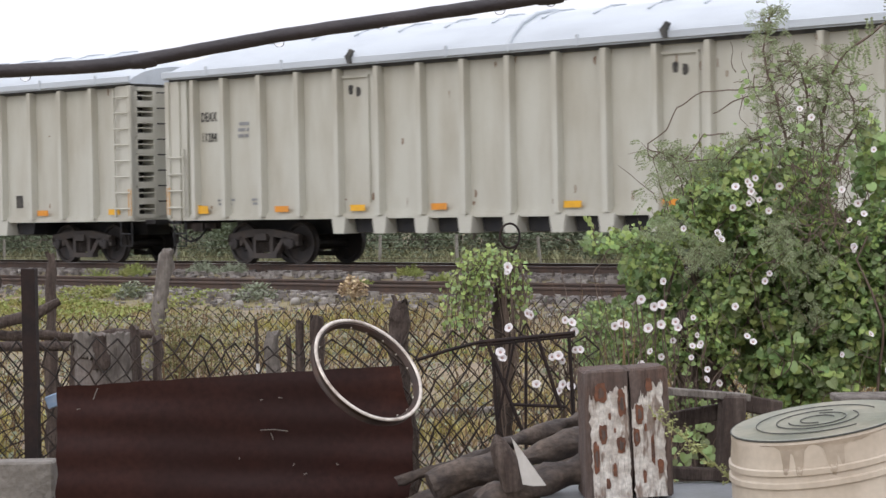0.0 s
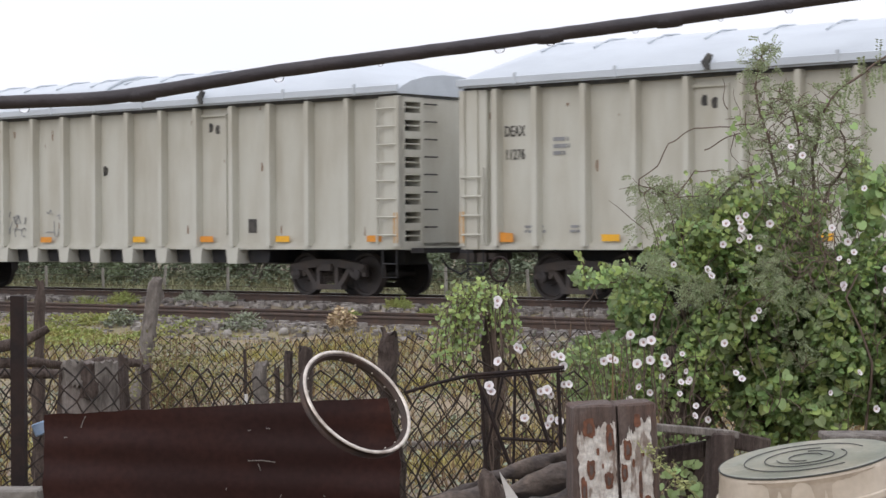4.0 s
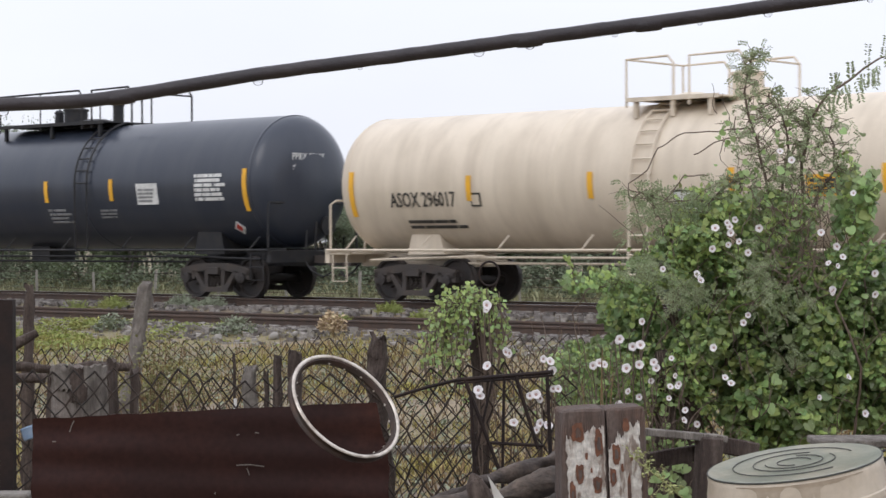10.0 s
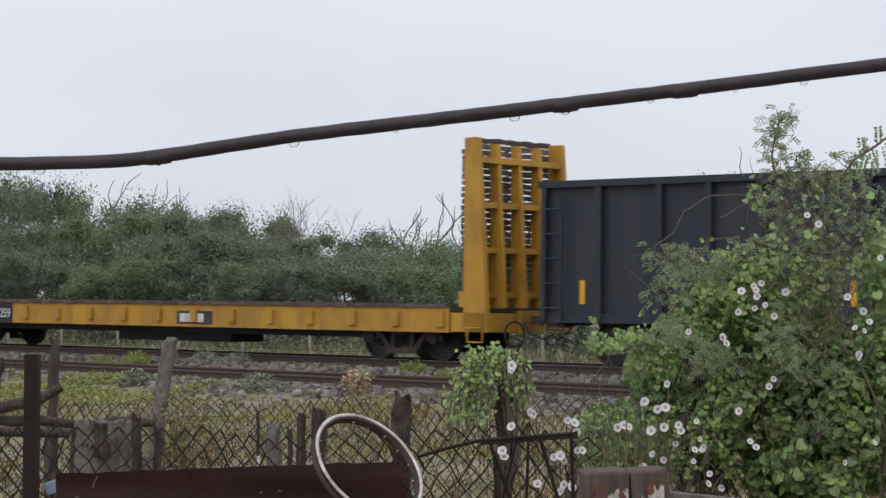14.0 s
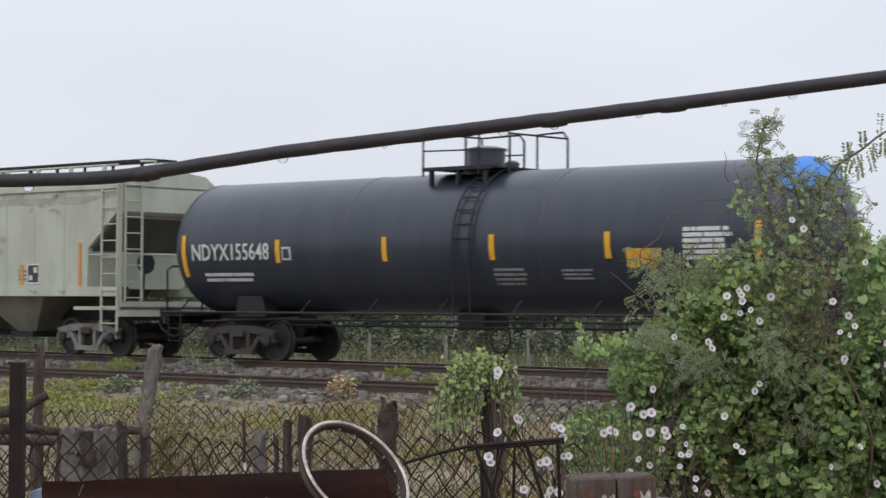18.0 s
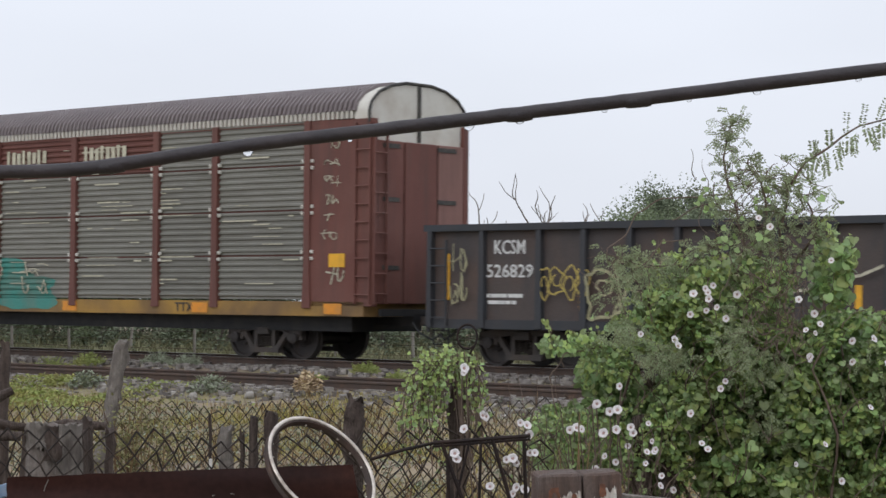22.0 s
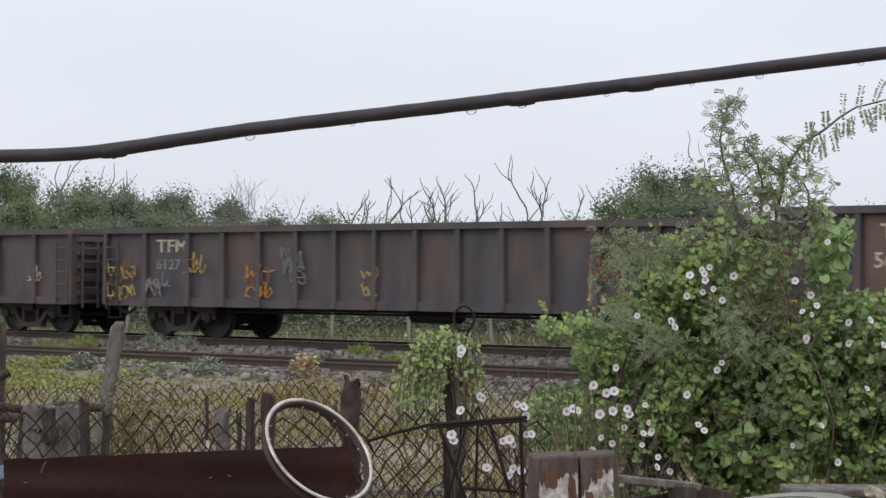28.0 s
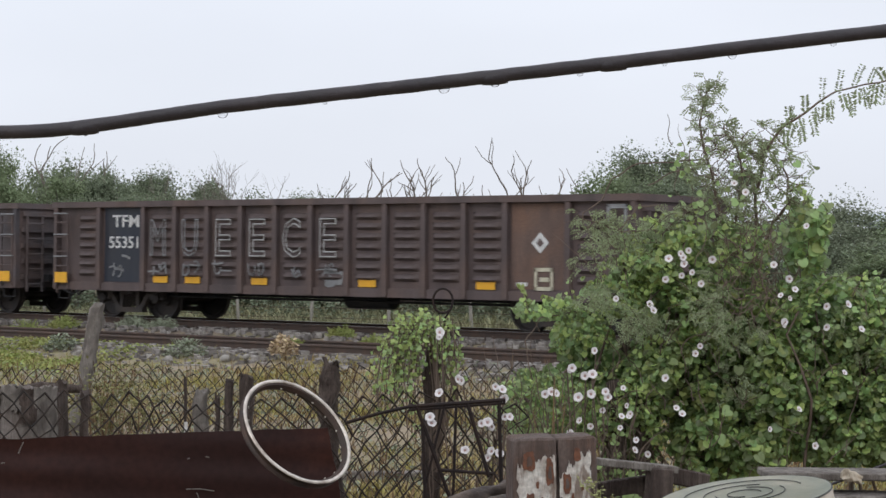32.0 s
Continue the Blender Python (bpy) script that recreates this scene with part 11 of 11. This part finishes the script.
        return b

    def sprayed(b, mat, x, z, proud, name="spray_writing", text=""):
        part(name, drape(b, x, z, proud), mat, car, text, 0)["kind"] = "stuff"

    def filled(w, hgt, seed, n, wob, mat, x, z, proud, text=""):
        b = scanned(w, hgt, seed, n, wob, x, z, [q + d for q in xs for d in (-0.10, 0.10)], lambda u, v: wall_y(u, v) - proud)
        part("spray_fill", b, mat, car, text, 0)["kind"] = "stuff"

    for i, (x, z, w, hgt) in enumerate(((0.0, 1.02, 3.2, 1.12), (2.2, 1.30, 3.4, 0.95), (5.0, 1.25, 3.4, 0.95), (7.4, 1.0, 2.2, 1.15), (8.2, 1.0, 2.3, 0.75))):
        filled(w, hgt, 131 + i, 60, 0.20, teal_mark, x0 + x, z, 0.004 + 0.0012 * i, "teal sprayed mural background")
    for i, (x, z, w, hgt) in enumerate(((1.1, 0.95, 1.7, 0.95), (2.0, 0.97, 1.7, 1.30), (3.35, 0.95, 1.5, 1.30), (4.5, 0.95, 1.75, 1.28), (5.8, 0.95, 1.7, 1.22), (6.9, 0.95, 1.5, 1.20))):
        k = 0.012 + 0.005 * i
        filled(w, hgt, 140 + i, 40, 0.22, (violet_mark, violet_mark, maroon_mark)[i % 3], x0 + x, z, k, "sprayed bubble letter")
        sprayed(finer(outline(w, hgt, 140 + i, 40, 0.22, 0.05), 0.03), (spray_cream, pink_mark, spray_cream)[i % 3], x0 + x, z, k + 0.002, "spray_writing", "pale outline of a sprayed letter")
        sprayed(finer(outline(w * 0.34, hgt * 0.30, 240 + i, 20, 0.3, 0.035), 0.03), spray_cream, x0 + x + w * 0.34, z + hgt * (0.38 + 0.12 * (i % 2)), k + 0.002)
        filled(w * 0.25, hgt * 0.2, 340 + i, 20, 0.3, teal_mark, x0 + x + w * 0.38, z + hgt * (0.43 + 0.12 * (i % 2)), k + 0.0015)
        sprayed(finer(stroke(Build(), [(0, 0), (w * 0.2, hgt * 0.12), (w * 0.42, hgt * 0.02), (w * 0.6, hgt * 0.2)], 0.04), 0.03), spray_cream, x0 + x + w * 0.2, z + hgt * 0.18, k + 0.002)
    filled(2.5, 0.95, 170, 40, 0.1, rack_haze, xs[0] + 0.2, 1.27, 0.004, "thin pale sprayed haze")
    sprayed(finer(outline(2.4, 0.9, 170, 40, 0.2, 0.04), 0.03), spray_cream, xs[0] + 0.2, 1.26, 0.006)
    mark(car, scrawl(1.1, 0.9, 3, 160, 0.03), spray_cream, x0 + 9.2, 1.35, -1.536, "spray_writing")
    mark(car, scrawl(1.2, 0.6, 4, 162, 0.035), dark_mark, xs[1] + 0.5, 1.3, -1.53, "spray_writing")
    rnd = random.Random(9)
    for i in range(120):
        w = rnd.uniform(0.1, 1.1)
        bay = rnd.randrange(bays)
        mark(car, Build().box(0, w, -0.004, 0, 0, rnd.uniform(0.012, 0.035)), spray_cream, xs[bay] + 0.15 + rnd.random() * (2.6 - w) * (xs[bay + 1] - xs[bay] > 2), 1.6 + 0.0836 * rnd.randrange(38), -1.523, "scratch")


# flat car with timber-faced bulkheads
def bulkhead_flat():
    car, h = car_base("bulkhead_flat_car", 142.45, 163.3, "yellow bulkhead flat car with grey timber facing, empty deck", "railcar")
    for y in (-1.40, 1.28):
        part("side_sill", Build().box(-h + 1.0, h - 1.0, y, y + 0.12, 0.60, 1.10), flat_yellow, car)
    part("center_sill", Build().box(-h, h, -0.35, 0.35, 0.6, 1.05), flat_yellow, car)
    part("deck_frame", Build().box(-h + 0.1, h - 0.1, -1.38, 1.38, 1.02, 1.10), black_steel, car)
    plank = Build().box(-0.13, 0.13, -1.45, 1.45, 1.104, 1.17).mesh("deck_plank", old_plank)
    n = int((2 * h - 1.6) / 0.28)
    for i in range(n):
        part("deck_plank", plank, None, car, at=pose(-h + 0.9 + 0.28 * i, 0.0, 0.003 * (i % 3)))
    for s in (-1, 1):
        for y in (-1.40, 1.26):
            b = Build().slab([(s * (h - 0.02), 0.62), (s * (h - 0.62), 0.62), (s * (h - 0.62), 4.50), (s * (h - 0.30), 4.50), (s * (h - 0.12), 2.2)][::s], y, y + 0.14)
            part("bulkhead_post", b, flat_yellow, car, "tapered yellow steel post")
        b = Build()
        for y in (-0.75, -0.1, 0.55):
            b.slab([(s * (h - 0.1), 1.1), (s * (h - 0.50), 1.1), (s * (h - 0.50), 4.4), (s * (h - 0.32), 4.4)][::s], y, y + 0.1)
        for z in (1.3, 2.2, 3.1, 4.0):
            b.box(min(s * (h - 0.5), s * (h - 0.28)), max(s * (h - 0.5), s * (h - 0.28)), -1.27, 1.27, z, z + 0.12)
        part("bulkhead_frame", b, flat_yellow, car)
        rows = 25
        for i in range(rows):
            z0 = 1.42 + 3.13 * i / rows
            w = 1.40 if i < rows - 2 else 1.22 if i == rows - 2 else 1.08
            rnd = random.Random(i + 50 * s)
            for y0, y1 in ((-w, -0.01), (0.01, w + 0.24)):
                b = Build()
                k = 8
                pts_t = [(y0 + (y1 - y0) * j / k, z0 + 3.13 / rows * (0.86 + rnd.uniform(-0.12, 0.10))) for j in range(k + 1)]
                pts_b = [(y0 + (y1 - y0) * j / k, z0 + rnd.uniform(-0.01, 0.02)) for j in range(k, -1, -1)]
                xa = s * (h - 0.68 - rnd.uniform(0, 0.03))
                b.beam(pts_t[::-1] + pts_b[::-1], min(xa, s * (h - 0.62)), max(xa, s * (h - 0.62)))
                part("plank", b, old_plank, car)
        part("center_strip", Build().box(min(s * (h - 0.73), s * (h - 0.70)), max(s * (h - 0.73), s * (h - 0.70)), -0.03, 0.03, 1.5, 4.4), white_mark, car, "pale vertical batten")
        b = Build()
        for i in range(7):
            y = -1.2 + 0.4 * i
            b.box(min(s * (h - 0.85), s * (h - 0.66)), max(s * (h - 0.85), s * (h - 0.66)), y - 0.09, y + 0.09, 1.12, 1.44)
        part("stop_block", b, flat_yellow, car)
        part("bulkhead_base", Build().box(min(s * (h - 0.95), s * (h - 0.05)), max(s * (h - 0.95), s * (h - 0.05)), -1.40, 1.40, 0.62, 1.0), flat_yellow, car)
        stirrup(car, s * (h - 0.3), flat_yellow, 0.65, -1.42)
        coupler(car, s * (h + 0.05), s)
        bogie(car, s * (h - 2.6))
    for i in range(13):
        x = -4.43 + i * 1.24 if i < 12 else -8.2
        part("stake_pocket", Build().box(x - 0.1, x + 0.1, -1.47, -1.40, 0.72, 1.0), flat_yellow, car)
    mark(car, Build().box(0, 1.75, -0.01, 0, 0, 0.48), black_steel, -6.75, 0.61, -1.40, "name_board", "black sill panel")
    mark(car, lettering("TTPX 805259", 0.22, width=1.62), white_mark, -6.7, 0.73, -1.415)
    mark(car, Build().box(0, 1.2, -0.01, 0, 0, 0.30), dark_mark, 1.15, 0.66, -1.40, "name_board", "black sill panel")
    mark(car, bars(1, 0.95, 0.2, 4, 0.05, (3, 3)), white_mark, 1.27, 0.71, -1.415, "name_bars")
    part("underframe", Build().box(-h + 3.4, h - 3.4, -0.8, 0.8, 0.45, 0.62).box(-2, 2, -0.5, 0.5, 0.25, 0.5), black_steel, car)


def build_train():
    shared = covered_gondola_parts()
    for k, (c0, num) in enumerate(((-57.05, "11280"), (-36.10, "11284"), (-15.10, "11330"), (5.92, "11272"), (27.3, "11276"))):
        covered_gondola(c0 + 0.06, c0 + 19.78, num, k + 1, shared)
    build_tanks()
    bulkhead_flat()
    build_gondolas()
    hopper(182.5, 194.0, hopper_caked, "grey-green covered hopper car caked with cement dust", "1787", True)
    hopper(195.2, 207.0, hopper_grey, "pale grey-green covered hopper car with sloped ends", "2510", False)
    coil_car_red()
    auto_rack()
    coil_car_tan()


build_train()


def motions():
    """The train rolls past at a steady speed, its wheels turning."""
    for car, c in CARS:
        walk(car, [(t, TRACK @ pose(c - SPEED * t, 0, 0)) for t in (0.0, 16.0, 32.0)])
    centre = {car.name: c for car, c in CARS}
    for w, dx, car, x in WHEELSETS:
        c = centre[car.name] + x + dx
        t0, t1 = max(0.0, (c + 14.0) / SPEED), min(32.0, (c + 46.0) / SPEED)
        if t1 <= t0:
            t0, t1 = 0.0, 0.1
        k0, k1 = round(t0 * FPS), round(t1 * FPS)
        rows = []
        for k in [0] * (k0 > 0) + list(range(k0, k1 + 1)) + [32 * FPS] * (k1 < 32 * FPS):
            kk = min(max(k, k0), k1)
            rows.append((k / FPS, pose(dx, 0, WHEEL_R, 0, -math.degrees(SPEED * (kk - k0) / FPS / WHEEL_R) % 360, 0)))
        walk(w, rows)


motions()
